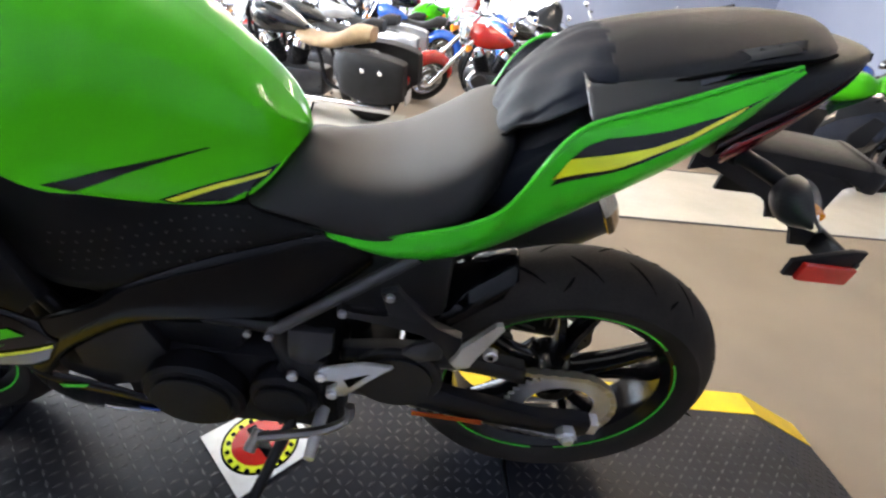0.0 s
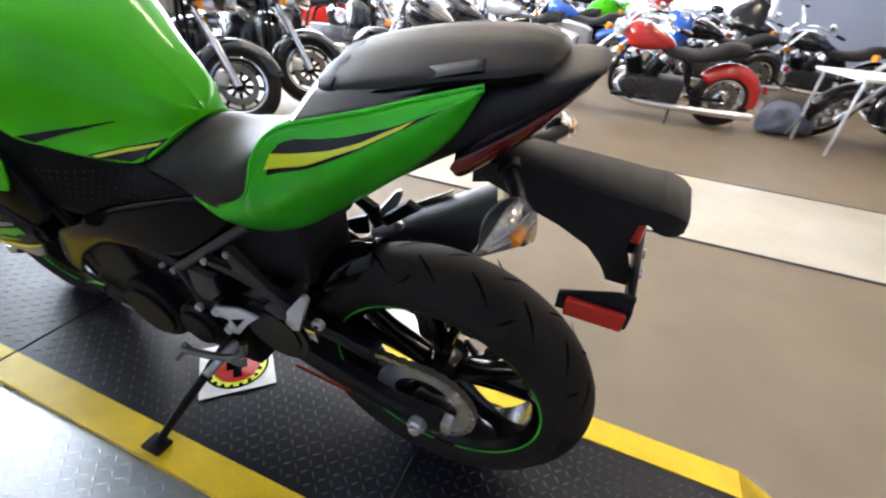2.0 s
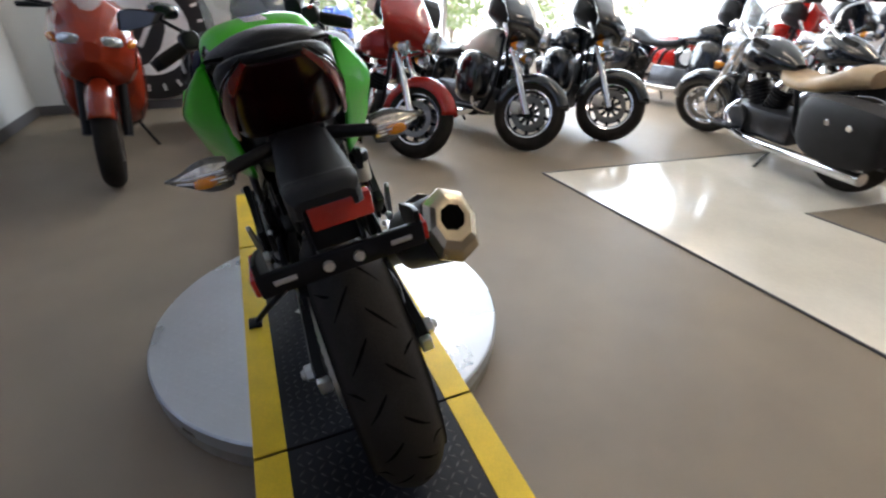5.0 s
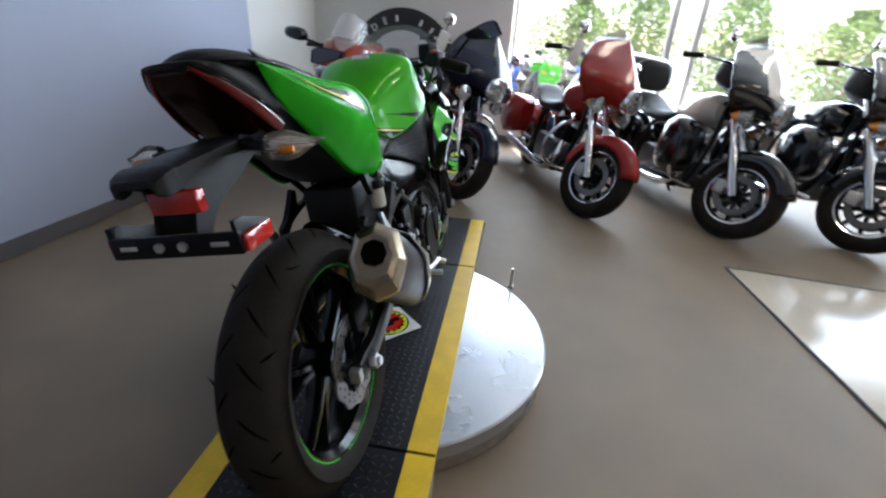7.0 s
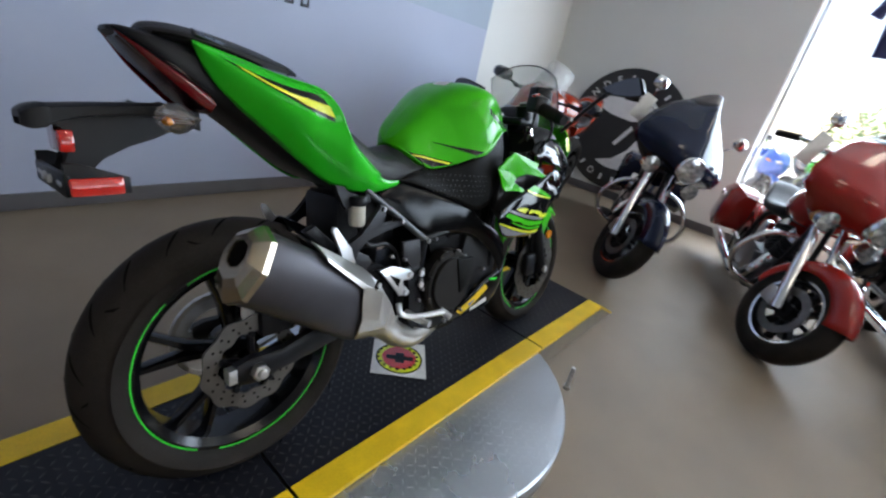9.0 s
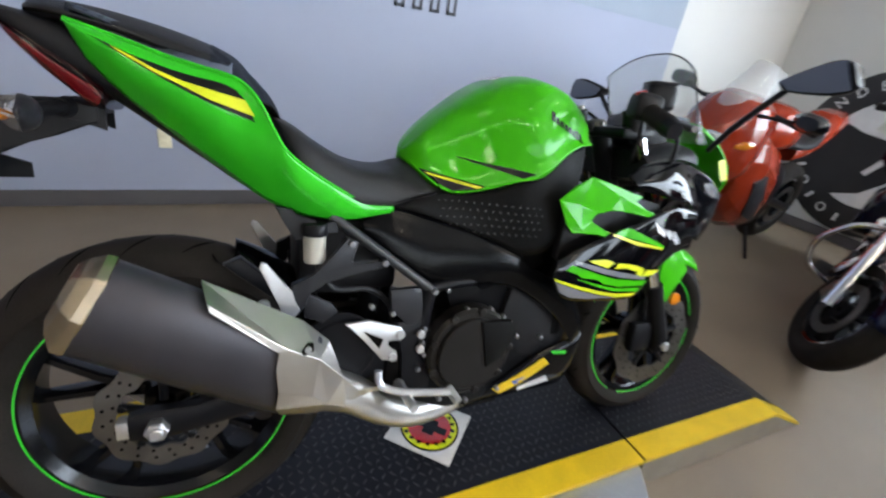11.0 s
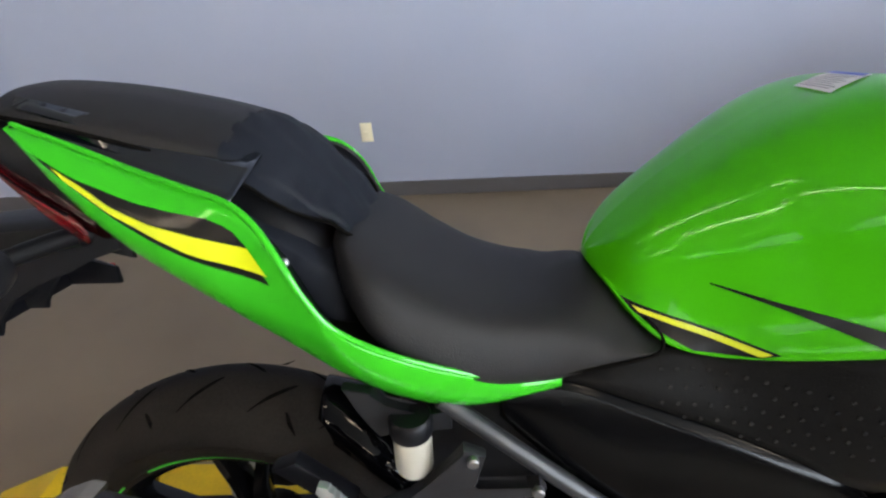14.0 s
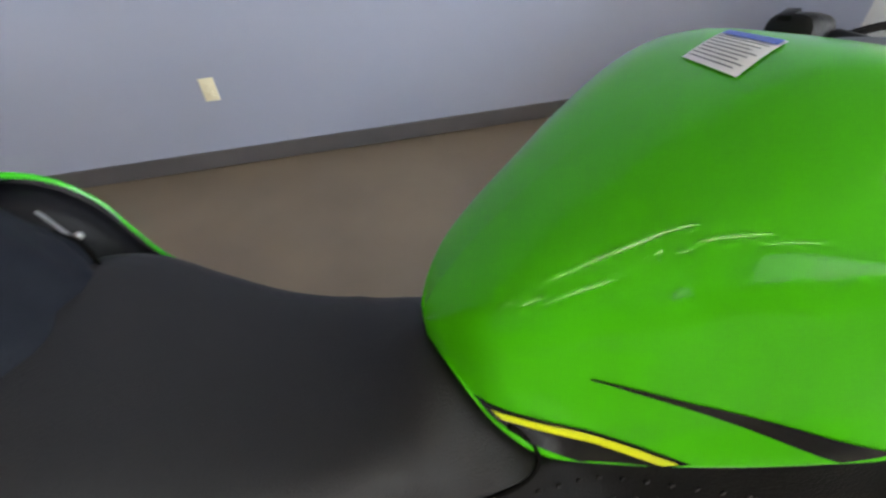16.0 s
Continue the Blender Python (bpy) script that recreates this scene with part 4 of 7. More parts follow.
for q in (-1, 1):
    bm = bmesh.new()
    slab(bm, [(0.214, 0.905), (0.238, 0.896), (0.250, 0.868), (0.240, 0.852), (0.218, 0.866)], q * 0.070, q * 0.100, 0.004)
    pod = part("seat_latch", bm, M["plastic"], bike, "black plastic seat latch housing")
    bm = bmesh.new()
    disc(bm, (0.238, q * 0.101, 0.874), 0.009, 0.006, 16)
    part("latch_hole", bm, M["groove"], pod)
COWL = [(-0.192, 0.024, 1.051, 1.059), (-0.178, 0.054, 1.043, 1.060), (-0.150, 0.076, 1.022, 1.056), (-0.11, 0.088, 0.987, 1.049), (-0.06, 0.091, 0.948, 1.042), (0.0, 0.088, 0.905, 1.044), (0.10, 0.088, 0.830, 1.016), (0.18, 0.100, 0.775, 0.95), (0.30, 0.095, 0.728, 0.79), (0.42, 0.085, 0.718, 0.765)]
bm = bmesh.new()
body(bm, COWL, px=0.55, pz=0.6)
part("tail_cowl", bm, M["plastic"], bike, "matte black tail cowl")
U = [(-0.076, 0.098, 1.043), (0.0, 0.120, 1.021), (0.05, 0.134, 1.005), (0.10, 0.150, 0.992), (0.15, 0.168, 0.980), (0.176, 0.179, 0.963), (0.196, 0.189, 0.934), (0.212, 0.191, 0.899), (0.234, 0.187, 0.864), (0.284, 0.171, 0.824), (0.358, 0.142, 0.779), (0.406, 0.126, 0.763), (0.452, 0.113, 0.759)]
L = [(-0.077, 0.096, 1.039), (-0.05, 0.099, 0.985), (0.0, 0.103, 0.930), (0.05, 0.105, 0.887), (0.10, 0.106, 0.845), (0.15, 0.107, 0.805), (0.20, 0.110, 0.768), (0.25, 0.117, 0.744), (0.29, 0.124, 0.735), (0.33, 0.128, 0.731), (0.376, 0.126, 0.732), (0.452, 0.112, 0.741)]
TAILS = {}


def tail_bulge(x):
    return float(np.interp(x, (-0.08, 0.0, 0.05, 0.09, 0.13, 0.17, 0.21, 0.28, 0.45), (0.008, 0.031, 0.042, 0.044, 0.039, 0.026, 0.017, 0.014, 0.004)))


for s in (-1, 1):
    ob = part("tail_fairing", skin(U, L, 60, 16, tail_bulge, s), [M["green_tail"], M["plastic"]], bike, "lime green tail side fairing with black and yellow stripes")
    TAILS[s] = ob
    tt = tree_of(ob)
    for up, lo, m, lift in (
            ([(-0.044, 1.023), (-0.016, 1.011), (0.015, 0.998), (0.069, 0.981), (0.102, 0.974), (0.135, 0.969), (0.155, 0.961), (0.168, 0.946)], [(-0.034, 1.018), (0.023, 0.985), (0.067, 0.961), (0.111, 0.939), (0.183, 0.911)], "decal_black", 0.0014),
            ([(-0.014, 1.010), (0.015, 0.996), (0.045, 0.980), (0.082, 0.966), (0.118, 0.957), (0.169, 0.945)], [(0.001, 0.999), (0.045, 0.975), (0.081, 0.959), (0.116, 0.942), (0.183, 0.920)], "neon", 0.0024)):
        part("stripe", cover(tt, up, lo, s, lift=lift), M[m], ob)
    solid(ob, 0.005)
    ob.modifiers["thickness"].material_offset = 1
    bm = bmesh.new()
    curve_tube(bm, [(x, s * (y - 0.002), z + 0.0005) for x, y, z in U[:-1]], 0.0032, 50, 8)
    part("panel_lip", bm, M["green_tail"], ob)
    # inner lip along the seat
    bm = bmesh.new()
    rows = [[(x, s * (y - 0.002), z - 0.002), (x + 0.002, s * (y - 0.018), z + 0.003), (x + 0.003, s * (0.3 * y + 0.7 * min(y, 0.090)), z + 0.016), (x + 0.004, s * min(y - 0.01, 0.085), z + 0.026)] for x, y, z in crom(U[0:5], 20)]
    sheet(bm, rows)
    solid(part("seat_side_trim", bm, M["show_black"], bike, "glossy black trim below the pillion seat"), 0.003)
    bm = bmesh.new()
    rows = [[(x, s * (y - 0.006), z - 0.006), (x - 0.004, s * (y - 0.022), z - 0.022), (x - 0.010, s * (y - 0.044), z - 0.044), (x - 0.012, s * (y - 0.070), z - 0.050)] for x, y, z in crom(U[3:10], 20)]
    sheet(bm, rows)
    solid(part("step_side_trim", bm, M["black_satin"], bike, "black trim beside the seat step"), 0.003)

    if s > 0:
        bm = bmesh.new()
        box(bm, -0.0013, 0.0013, -0.002, 0.002, -0.019, 0.019, 0.0008)
        tab = part("seat_tab", bm, M["alu"], bike, "thin bright metal tab beside the seat step")
        tab.matrix_basis = pose(0.171, 0.150, 0.932, 0, -28, 0)
    bm = bmesh.new()
    disc(bm, (0.184, s * 0.151, 0.917), 0.0045, 0.006, 12)
    part("tab_bolt", bm, M["alu"], bike, "small bright bolt")

# tail lamp, fender, indicators, plate bracket, reflectors
bm = bmesh.new()
body(bm, [(-0.180, 0.040, 1.040, 1.052), (-0.152, 0.070, 1.010, 1.042), (-0.11, 0.086, 0.972, 1.020), (-0.070, 0.091, 0.934, 0.990), (-0.040, 0.086, 0.912, 0.955)], px=0.5)
part("tail_lamp", bm, M["dark_lens"], bike, "smoked dark red tail lamp")
for s in (-1, 1):
    up = [(-0.186, 0.040, 1.052), (-0.150, 0.074, 1.022), (-0.100, 0.0925, 0.985), (-0.052, 0.0975, 0.950), (-0.040, 0.097, 0.935)]
    lo = [(-0.184, 0.036, 1.046), (-0.146, 0.066, 1.002), (-0.098, 0.083, 0.956), (-0.054, 0.090, 0.920), (-0.041, 0.096, 0.928)]
    lens = part("side_lens", skin(up, lo, 26, 6, 0.003, s), M["dark_red"], bike, "deep red wedge of the tail lamp")
    solid(lens, 0.004)
    bm = bmesh.new()
    curve_tube(bm, [(x - 0.002, s * (y + 0.001), z + 0.003) for x, y, z in up[:-1]], 0.0016, 20, 6)
    part("lens_rim", bm, M["black_gloss"], lens)
bm = bmesh.new()
rows = []
for x, w, z, t in crom([(-0.050, 0.036, 0.918, 0.040), (-0.10, 0.042, 0.927, 0.032), (-0.16, 0.045, 0.926, 0.022), (-0.24, 0.047, 0.922, 0.022), (-0.288, 0.048, 0.918, 0.030), (-0.298, 0.049, 0.919, 0.038), (-0.318, 0.047, 0.914, 0.036), (-0.331, 0.039, 0.905, 0.022)], 34):
    rows.append([(x, -w, z - t), (x, -w, z - 0.006), (x, -w * 0.8, z), (x, w * 0.8, z), (x, w, z - 0.006), (x, w, z - t), (x, w * 0.85, z - t - 0.002), (x, w * 0.8, z - 0.012), (x, -w * 0.8, z - 0.012), (x, -w * 0.85, z - t - 0.002)])
rings(bm, rows)
fender = part("tail_fender", bm, M["plastic"], bike, "black plastic tail fender")
for s in (-1, 1):
    bm = bmesh.new()
    slab(bm, [(-0.060, 0.918), (-0.12, 0.922), (-0.300, 0.906), (-0.304, 0.886), (-0.276, 0.880), (-0.272, 0.836), (-0.284, 0.806), (-0.300, 0.800), (-0.296, 0.772), (-0.262, 0.772), (-0.252, 0.800), (-0.228, 0.826), (-0.182, 0.846), (-0.140, 0.860), (-0.095, 0.880), (-0.06, 0.890)], s * 0.033, s * 0.040, 0.003)
    part("fender_web", bm, M["plastic"], fender, "black plastic web under the fender")
bm = bmesh.new()
box(bm, -0.273, -0.266, -0.034, 0.034, 0.800, 0.905, 0.002)
box(bm, -0.266, -0.120, -0.034, 0.034, 0.886, 0.892, 0.002)
part("fender_back", bm, M["plastic"], fender, "black plastic back plate under the fender")
bm = bmesh.new()
box(bm, -0.302, -0.292, -0.122, 0.122, 0.770, 0.808, 0.003)
for y in (-1, 1):
    slab(bm, [(-0.300, 0.772), (-0.208, 0.772), (-0.208, 0.800), (-0.280, 0.826), (-0.300, 0.826)], y * 0.112, y * 0.120, 0.001)
bracket = part("plate_bracket", bm, M["black_satin"], bike, "empty black number plate bracket")
for y in (-0.020, 0.024):
    bm = bmesh.new()
    tube(bm, [(-0.302, y, 0.790), (-0.308, y, 0.790)], 0.008, 12)
    part("bolt", bm, M["alu"], bracket, "bright bolt")
for y in (-0.085, 0.085):
    bm = bmesh.new()
    box(bm, -0.3035, -0.3015, y - 0.016, y + 0.016, 0.786, 0.794, 0.001)
    part("slot", bm, M["alu"], bracket)
for s in (-1, 1):
    bm = bmesh.new()
    box(bm, -0.296, -0.220, s * 0.125 - 0.005, s * 0.125 + 0.005, 0.772, 0.802, 0.003)
    part("side_reflector", bm, M["red_lens"], bracket, "red side reflector")
bm = bmesh.new()
box(bm, -0.290, -0.268, -0.062, 0.028, 0.838, 0.876, 0.004)
part("rear_reflector", bm, M["red_lens"], bike, "red rear reflector block")
for s in (-1, 1):
    bm = bmesh.new()
    curve_tube(bm, [(-0.100, s * 0.036, 0.912), (-0.122, s * 0.074, 0.910), (-0.142, s * 0.122, 0.906)], 0.012, 10, 10, 0.010)
    stalk = part("indicator_stalk", bm, M["plastic"], bike, "black indicator stalk")
    bm = bmesh.new()
    tube(bm, [(-0.102, s * 0.032, 0.912), (-0.108, s * 0.046, 0.912)], 0.019, 14, 0.016)
    part("stalk_collar", bm, M["plastic"], stalk)
    def lens_half(a0, r0, lift):
        rows = []
        for f in np.linspace(0, 1, 17):
            r = r0 * (0.55 + 0.45 * math.sin(math.pi * min(1.0, 0.2 + 1.05 * f))) * (1 - f ** 3.2) + 0.0012
            c = Vector((-0.136 + 0.018 * f, s * (0.114 + 0.094 * f), 0.905 - 0.008 * f + 0.010 * f * f))
            rows.append([(c.x + lift + r * 0.95 * math.cos(a), c.y, c.z + r * math.sin(a)) for a in np.linspace(radians(a0), radians(a0 + 180), 15)])
        return rings(bmesh.new(), rows)
    part("indicator_shell", lens_half(270, 0.0262, 0.0), M["hanger"], stalk, "dark grey indicator shell")
    bm = bmesh.new()
    lathe(bm, [(0.0001, -0.016), (0.006, -0.015), (0.0085, -0.006), (0.0085, 0.006), (0.006, 0.015), (0.0001, 0.016)], seg=14)
    bulb = part("indicator_bulb", bm, M["amber"], stalk, "amber bulb inside the lens")
    bulb.matrix_basis = pose(-0.149, s * 0.150, 0.900)
    part("reflector", lens_half(90, 0.0190, 0.0045), M["clear_lens"], stalk, "faceted bright reflector")
    lens = part("indicator_lens", lens_half(90, 0.0262, 0.0), M["lens_clear"], stalk, "clear ribbed indicator lens")
    bm = bmesh.new()
    for k in range(3):
        dz = (k - 1) * 0.0085
        curve_tube(bm, [(-0.1605 + 0.008 * abs(k - 1) + 0.020 * f + 0.022 * f ** 3, s * (0.120 + 0.080 * f), 0.905 + dz * (1 - 0.75 * f) - 0.004 * f) for f in (0.0, 0.3, 0.6, 0.9)], 0.0011, 10, 5)
    part("lens_rib", bm, M["alu"], lens, "fine bright lens ribs")

# ---- exhaust on the right ----
EA, EB = Vector((-0.062, -0.239, 0.636)), Vector((0.242, -0.204, 0.446))
ED = (EB - EA).normalized()
EU = Vector((0, -1, 0)).cross(ED).normalized()
ES = ED.cross(EU)


def hexring(c, ru, rs, n=32, p=0.9):
    return [c + EU * ru * math.copysign(abs(math.sin(a)) ** p, math.sin(a)) + ES * rs * math.copysign(abs(math.cos(a)) ** p, math.cos(a)) for a in (2 * math.pi * k / n for k in range(n))]


bm = bmesh.new()
rings(bm, [hexring(EA + ED * d, ru, rs) for d, ru, rs in ((-0.004, 0.076, 0.054), (0.006, 0.079, 0.057), (0.12, 0.082, 0.058), (0.28, 0.086, 0.055), (0.355, 0.087, 0.050), (0.36, 0.085, 0.048))])
muf = part("muffler", bm, M["muffler"], bike, "dark grey muffler sleeve")
bm = bmesh.new()
rings(bm, [hexring(EA + ED * d + EU * e, ru, rs, 8, 0.9) for d, ru, rs, e in ((-0.014, 0.026, 0.024, 0.014), (-0.034, 0.029, 0.028, 0.014), (-0.035, 0.048, 0.040, 0.008), (-0.027, 0.064, 0.052, 0.004), (-0.011, 0.083, 0.063, 0.0), (0.002, 0.085, 0.064, 0.0), (0.005, 0.082, 0.061, 0.0))])
part("end_cap", bm, M["cap_steel"], muf, "faceted brushed steel end cap", smooth=False)
bm = bmesh.new()
tube(bm, [EA - ED * 0.030 + EU * 0.016, EA - ED * 0.014 + EU * 0.016], 0.0255, 20)
part("outlet_pipe", bm, M["groove"], muf, "dark exhaust outlet")
SH = dict(  # corners of the folded shield: along the muffler, across it, out from its axis
    a0=(0.118, 0.0985, -0.004), a2=(0.139, 0.081, 0.0450), a1=(0.147, 0.072, 0.0510), b0=(0.282, 0.049, 0.0605), b2=(0.291, 0.061, 0.0590), b1=(0.312, 0.0985, -0.004),
    c1=(0.294, 0.020, 0.0625), c2=(0.322, -0.019, 0.0625), c3=(0.339, -0.056, 0.053), c4=(0.363, -0.077, 0.030), f1=(0.357, 0.063, 0.0575), f0=(0.378, 0.084, 0.006), f2=(0.387, -0.008, 0.0600),
    h1=(0.430, 0.040, 0.047), h2=(0.430, -0.020, 0.051), g0=(0.430, -0.054, 0.030), i1=(0.490, 0.016, 0.026), i2=(0.490, -0.030, 0.021), k1=(0.560, 0.022, -0.016), k2=(0.572, -0.014, -0.020))
bm = bmesh.new()
SV = {k: bm.verts.new(EA + ED * d + EU * h - Vector((0, o, 0))) for k, (d, h, o) in SH.items()}
for f in ("a0 a2 b2 b1", "a2 a1 b0 b2", "b1 b2 f1 f0", "b2 b0 c1 f1", "c1 c2 f2 f1", "c2 c3 f2", "c3 c4 g0", "c3 g0 h2 f2", "f0 f1 h1", "f1 f2 h2 h1", "h1 h2 i2 i1", "h2 g0 i2", "i1 i2 k2 k1"):
    bm.faces.new([SV[k] for k in f.split()])
shield = solid(part("heat_shield", bm, M["steel"], muf, "folded brushed steel heat shield", smooth=False), 0.003)
md = shield.modifiers.new("edges", "BEVEL")
md.width, md.segments, md.limit_method, md.angle_limit = 0.0022, 2, "ANGLE", radians(8)
bm = bmesh.new()
curve_tube(bm, [EA + ED * 0.33 - EU * 0.012, EA + ED * 0.40 - EU * 0.018, (0.355, -0.165, 0.350), (0.44, -0.145, 0.280), (0.54, -0.12, 0.235), (0.70, -0.06, 0.215), (0.86, -0.02, 0.23)], 0.050, 30, 18, 0.026)
part("exhaust_pipe", bm, M["steel"], bike, "steel exhaust pipe")
for dy in (-0.085, -0.025):
    bm = bmesh.new()
    curve_tube(bm, [(0.84, dy * 0.4, 0.225), (0.93, dy, 0.245), (0.985, dy, 0.31), (0.985, dy, 0.40), (0.93, dy, 0.47), (0.86, dy, 0.49)], 0.020, 24, 12)
    part("header_pipe", bm, M["gold"], bike, "heat-tinted header pipe")
bm = bmesh.new()
slab(bm, [(-0.006, -0.012), (0.012, -0.004), (0.012, 0.012), (0.002, 0.014), (-0.010, -0.002)], 0, 0.004, 0.001)
ob = part("shield_pocket", bm, M["groove"], muf, "dark bolt pocket in the shield")
ob.matrix_basis = Matrix.Translation(EA + ED * 0.325 + EU * 0.072 - Vector((0, 0.0595, 0)))
bm = bmesh.new()
tube(bm, [EA + ED * 0.326 + EU * 0.074 + Vector((0, -0.058, 0)), EA + ED * 0.326 + EU * 0.074 + Vector((0, -0.064, 0))], 0.006, 10)
part("muffler_bolt", bm, M["alu"], muf)

# ---- engine and frame ----
bm = bmesh.new()
box(bm, 0.44, 0.86, -0.135, 0.135, 0.225, 0.470, 0.03)
eng = part("engine", bm, M["engine"], bike, "black parallel twin engine")
for nm, dims, rot in (("cylinder_block", (0.60, 0.84, -0.120, 0.120, 0.46, 0.60), -18), ("cylinder_head", (0.66, 0.86, -0.13, 0.13, 0.565, 0.640), -18), ("oil_pan", (0.50, 0.80, -0.09, 0.09, 0.180, 0.24), 0)):
    bm = bmesh.new()
    box(bm, *dims, 0.02, Matrix.Rotation(radians(rot), 4, "Y"))
    part(nm, bm, M["engine"], eng)
bm = bmesh.new()
disc(bm, (0.640, -0.155, 0.412), 0.112, 0.05, 40)
disc(bm, (0.640, -0.182, 0.412), 0.090, 0.02, 40)
for k in range(9):
    a = k * 2 * math.pi / 9
    disc(bm, (0.640 + 0.105 * math.cos(a), -0.178, 0.412 + 0.105 * math.sin(a)), 0.010, 0.014, 8)
part("clutch_cover", bm, M["casing"], eng, "black round clutch cover")
bm = bmesh.new()
slab(bm, [(0.652, 0.497), (0.735, 0.490), (0.752, 0.452), (0.715, 0.395), (0.674, 0.376)], -0.198, -0.180, 0.005)
part("side_cover", bm, M["grey_panel"], eng, "dark grey casing plate")
for y, r, x, z in ((0.148, 0.092, 0.70, 0.375), (0.150, 0.062, 0.535, 0.40)):
    bm = bmesh.new()
    disc(bm, (x, y, z), r, 0.05, 36)
    disc(bm, (x, y + 0.026, z), r * 0.78, 0.016, 36)
    part("generator_cover", bm, M["engine"], eng, "black round casing cover")
bolts = bmesh.new()
for x, y, z in ((0.522, -0.160, 0.480), (0.519, -0.160, 0.446), (0.525, -0.160, 0.415), (0.512, -0.160, 0.380), (0.552, -0.160, 0.397), (0.578, -0.165, 0.466), (0.625, -0.165, 0.519), (0.691, -0.165, 0.512), (0.729, -0.163, 0.487), (0.739, -0.163, 0.468), (0.777, -0.160, 0.427), (0.854, -0.158, 0.412), (0.401, -0.150, 0.544), (0.446, -0.158, 0.527), (0.575, -0.155, 0.285), (0.65, -0.155, 0.265), (0.74, -0.155, 0.28)):
    disc(bolts, (x, y, z), 0.0062, 0.016, 8)
tagged(part("casing_bolt", bolts, M["bolt"], eng, "bright casing bolts"), kind="stuff")
for s in (-1, 1):
    for pts, r in (([(0.535, 0.145, 0.572), (0.70, 0.140, 0.58), (0.86, 0.135, 0.53)], 0.013), ([(0.535, 0.145, 0.575), (0.52, 0.138, 0.46), (0.51, 0.130, 0.36)], 0.018),
                   ([(0.95, 0.12, 0.80), (0.90, 0.14, 0.62), (0.86, 0.145, 0.53)], 0.013)):
        bm = bmesh.new()
        curve_tube(bm, [(x, s * y, z) for x, y, z in pts], r, 14, 10)
        part("frame_tube", bm, M["black_satin"], bike, "black steel frame tube")
    # black frame cover
    up = [(0.385, 0.103, 0.722), (0.452, 0.111, 0.753), (0.542, 0.124, 0.730), (0.608, 0.136, 0.707), (0.692, 0.150, 0.674), (0.763, 0.160, 0.640), (0.80, 0.163, 0.607), (0.930, 0.160, 0.535), (0.990, 0.158, 0.435)]
    lo = [(0.385, 0.103, 0.692), (0.450, 0.128, 0.642), (0.535, 0.146, 0.588), (0.60, 0.150, 0.574), (0.68, 0.155, 0.572), (0.77, 0.158, 0.552), (0.89, 0.160, 0.468), (0.965, 0.156, 0.375)]
    solid(part("frame_cover", skin(up, lo, 40, 8, 0.005, s), M["cover_gloss"], bike, "gloss black frame cover"), 0.004)
    up = [(0.452, 0.108, 0.760), (0.503, 0.110, 0.775), (0.556, 0.104, 0.786), (0.60, 0.108, 0.784), (0.675, 0.140, 0.798), (0.736, 0.168, 0.822), (0.80, 0.172, 0.852), (0.86, 0.156, 0.892), (0.935, 0.126, 0.905)]
    lo = [(0.456, 0.112, 0.750), (0.506, 0.126, 0.741), (0.608, 0.138, 0.707), (0.692, 0.152, 0.675), (0.763, 0.162, 0.642), (0.83, 0.170, 0.655), (0.855, 0.176, 0.720), (0.885, 0.172, 0.790)]
    solid(part("knee_panel", skin(up, lo, 40, 10, 0.008, s), M["grey_panel"], bike, "dark grey textured knee panel"), 0.004)
    # rows of small moulded grip dots
    kp = BVHTree.FromBMesh(skin(up, lo, 40, 10, 0.008, s))
    dots = bmesh.new()
    for i in range(15):
        for j in range(5):
            x, z = 0.555 + 0.0165 * i + 0.008 * (j % 2), 0.768 - 0.0165 * j - 0.0008 * i
            h = kp.ray_cast(Vector((x, s * 0.5, z)), Vector((0, -s, 0)))
            if h[0] is not None:
                disc(dots, (x, h[0].y + s * 0.0003, z), 0.0023, 0.0014, 6)
    tagged(part("grip_dots", dots, M["grip_dot"], bike, "fine moulded grip dots"), kind="stuff")
    # straight seat rail with its bolts
    bm = bmesh.new()
    tube(bm, [(0.318, s * 0.128, 0.740), (0.430, s * 0.142, 0.654), (0.540, s * 0.152, 0.569)], 0.0105, 12)
    rail = part("seat_rail", bm, M["tube_grey"], bike, "dark grey straight seat rail")
    for x, z, r in ((0.541, 0.570, 0.010), (0.574, 0.571, 0.008)):
        bm = bmesh.new()
        disc(bm, (x, s * 0.164, z), r * 0.75, 0.010, 10)
        part("bolt", bm, M["bolt"], rail, "bright bolt")
    # three-armed foot peg hanger
    bm = bmesh.new()
    slab(bm, [(0.342, 0.703), (0.366, 0.693), (0.356, 0.652), (0.348, 0.643), (0.412, 0.645), (0.424, 0.656), (0.432, 0.644), (0.420, 0.633), (0.354, 0.630), (0.302, 0.612), (0.270, 0.596), (0.266, 0.573), (0.250, 0.546), (0.232, 0.560), (0.238, 0.614), (0.282, 0.628), (0.310, 0.656)], s * 0.150, s * 0.166, 0.004)
    hanger = part("peg_hanger", bm, M["hanger" if s < 0 else "black_satin"], bike, "dark grey cast passenger peg hanger")
    for x, z in ((0.352, 0.690), (0.422, 0.646)):
        bm = bmesh.new()
        disc(bm, (x, s * 0.168, z), 0.0068, 0.010, 10)
        part("bolt", bm, M["bolt"], hanger, "bright bolt")
    bm = bmesh.new()
    slab(bm, [(0.262, 0.590), (0.316, 0.560), (0.330, 0.540), (0.300, 0.520), (0.262, 0.535)], s * 0.140, s * 0.152, 0.003)
    part("gusset", bm, M["hanger"], hanger)
    # folded passenger peg with a toothed upper edge
    teeth = []
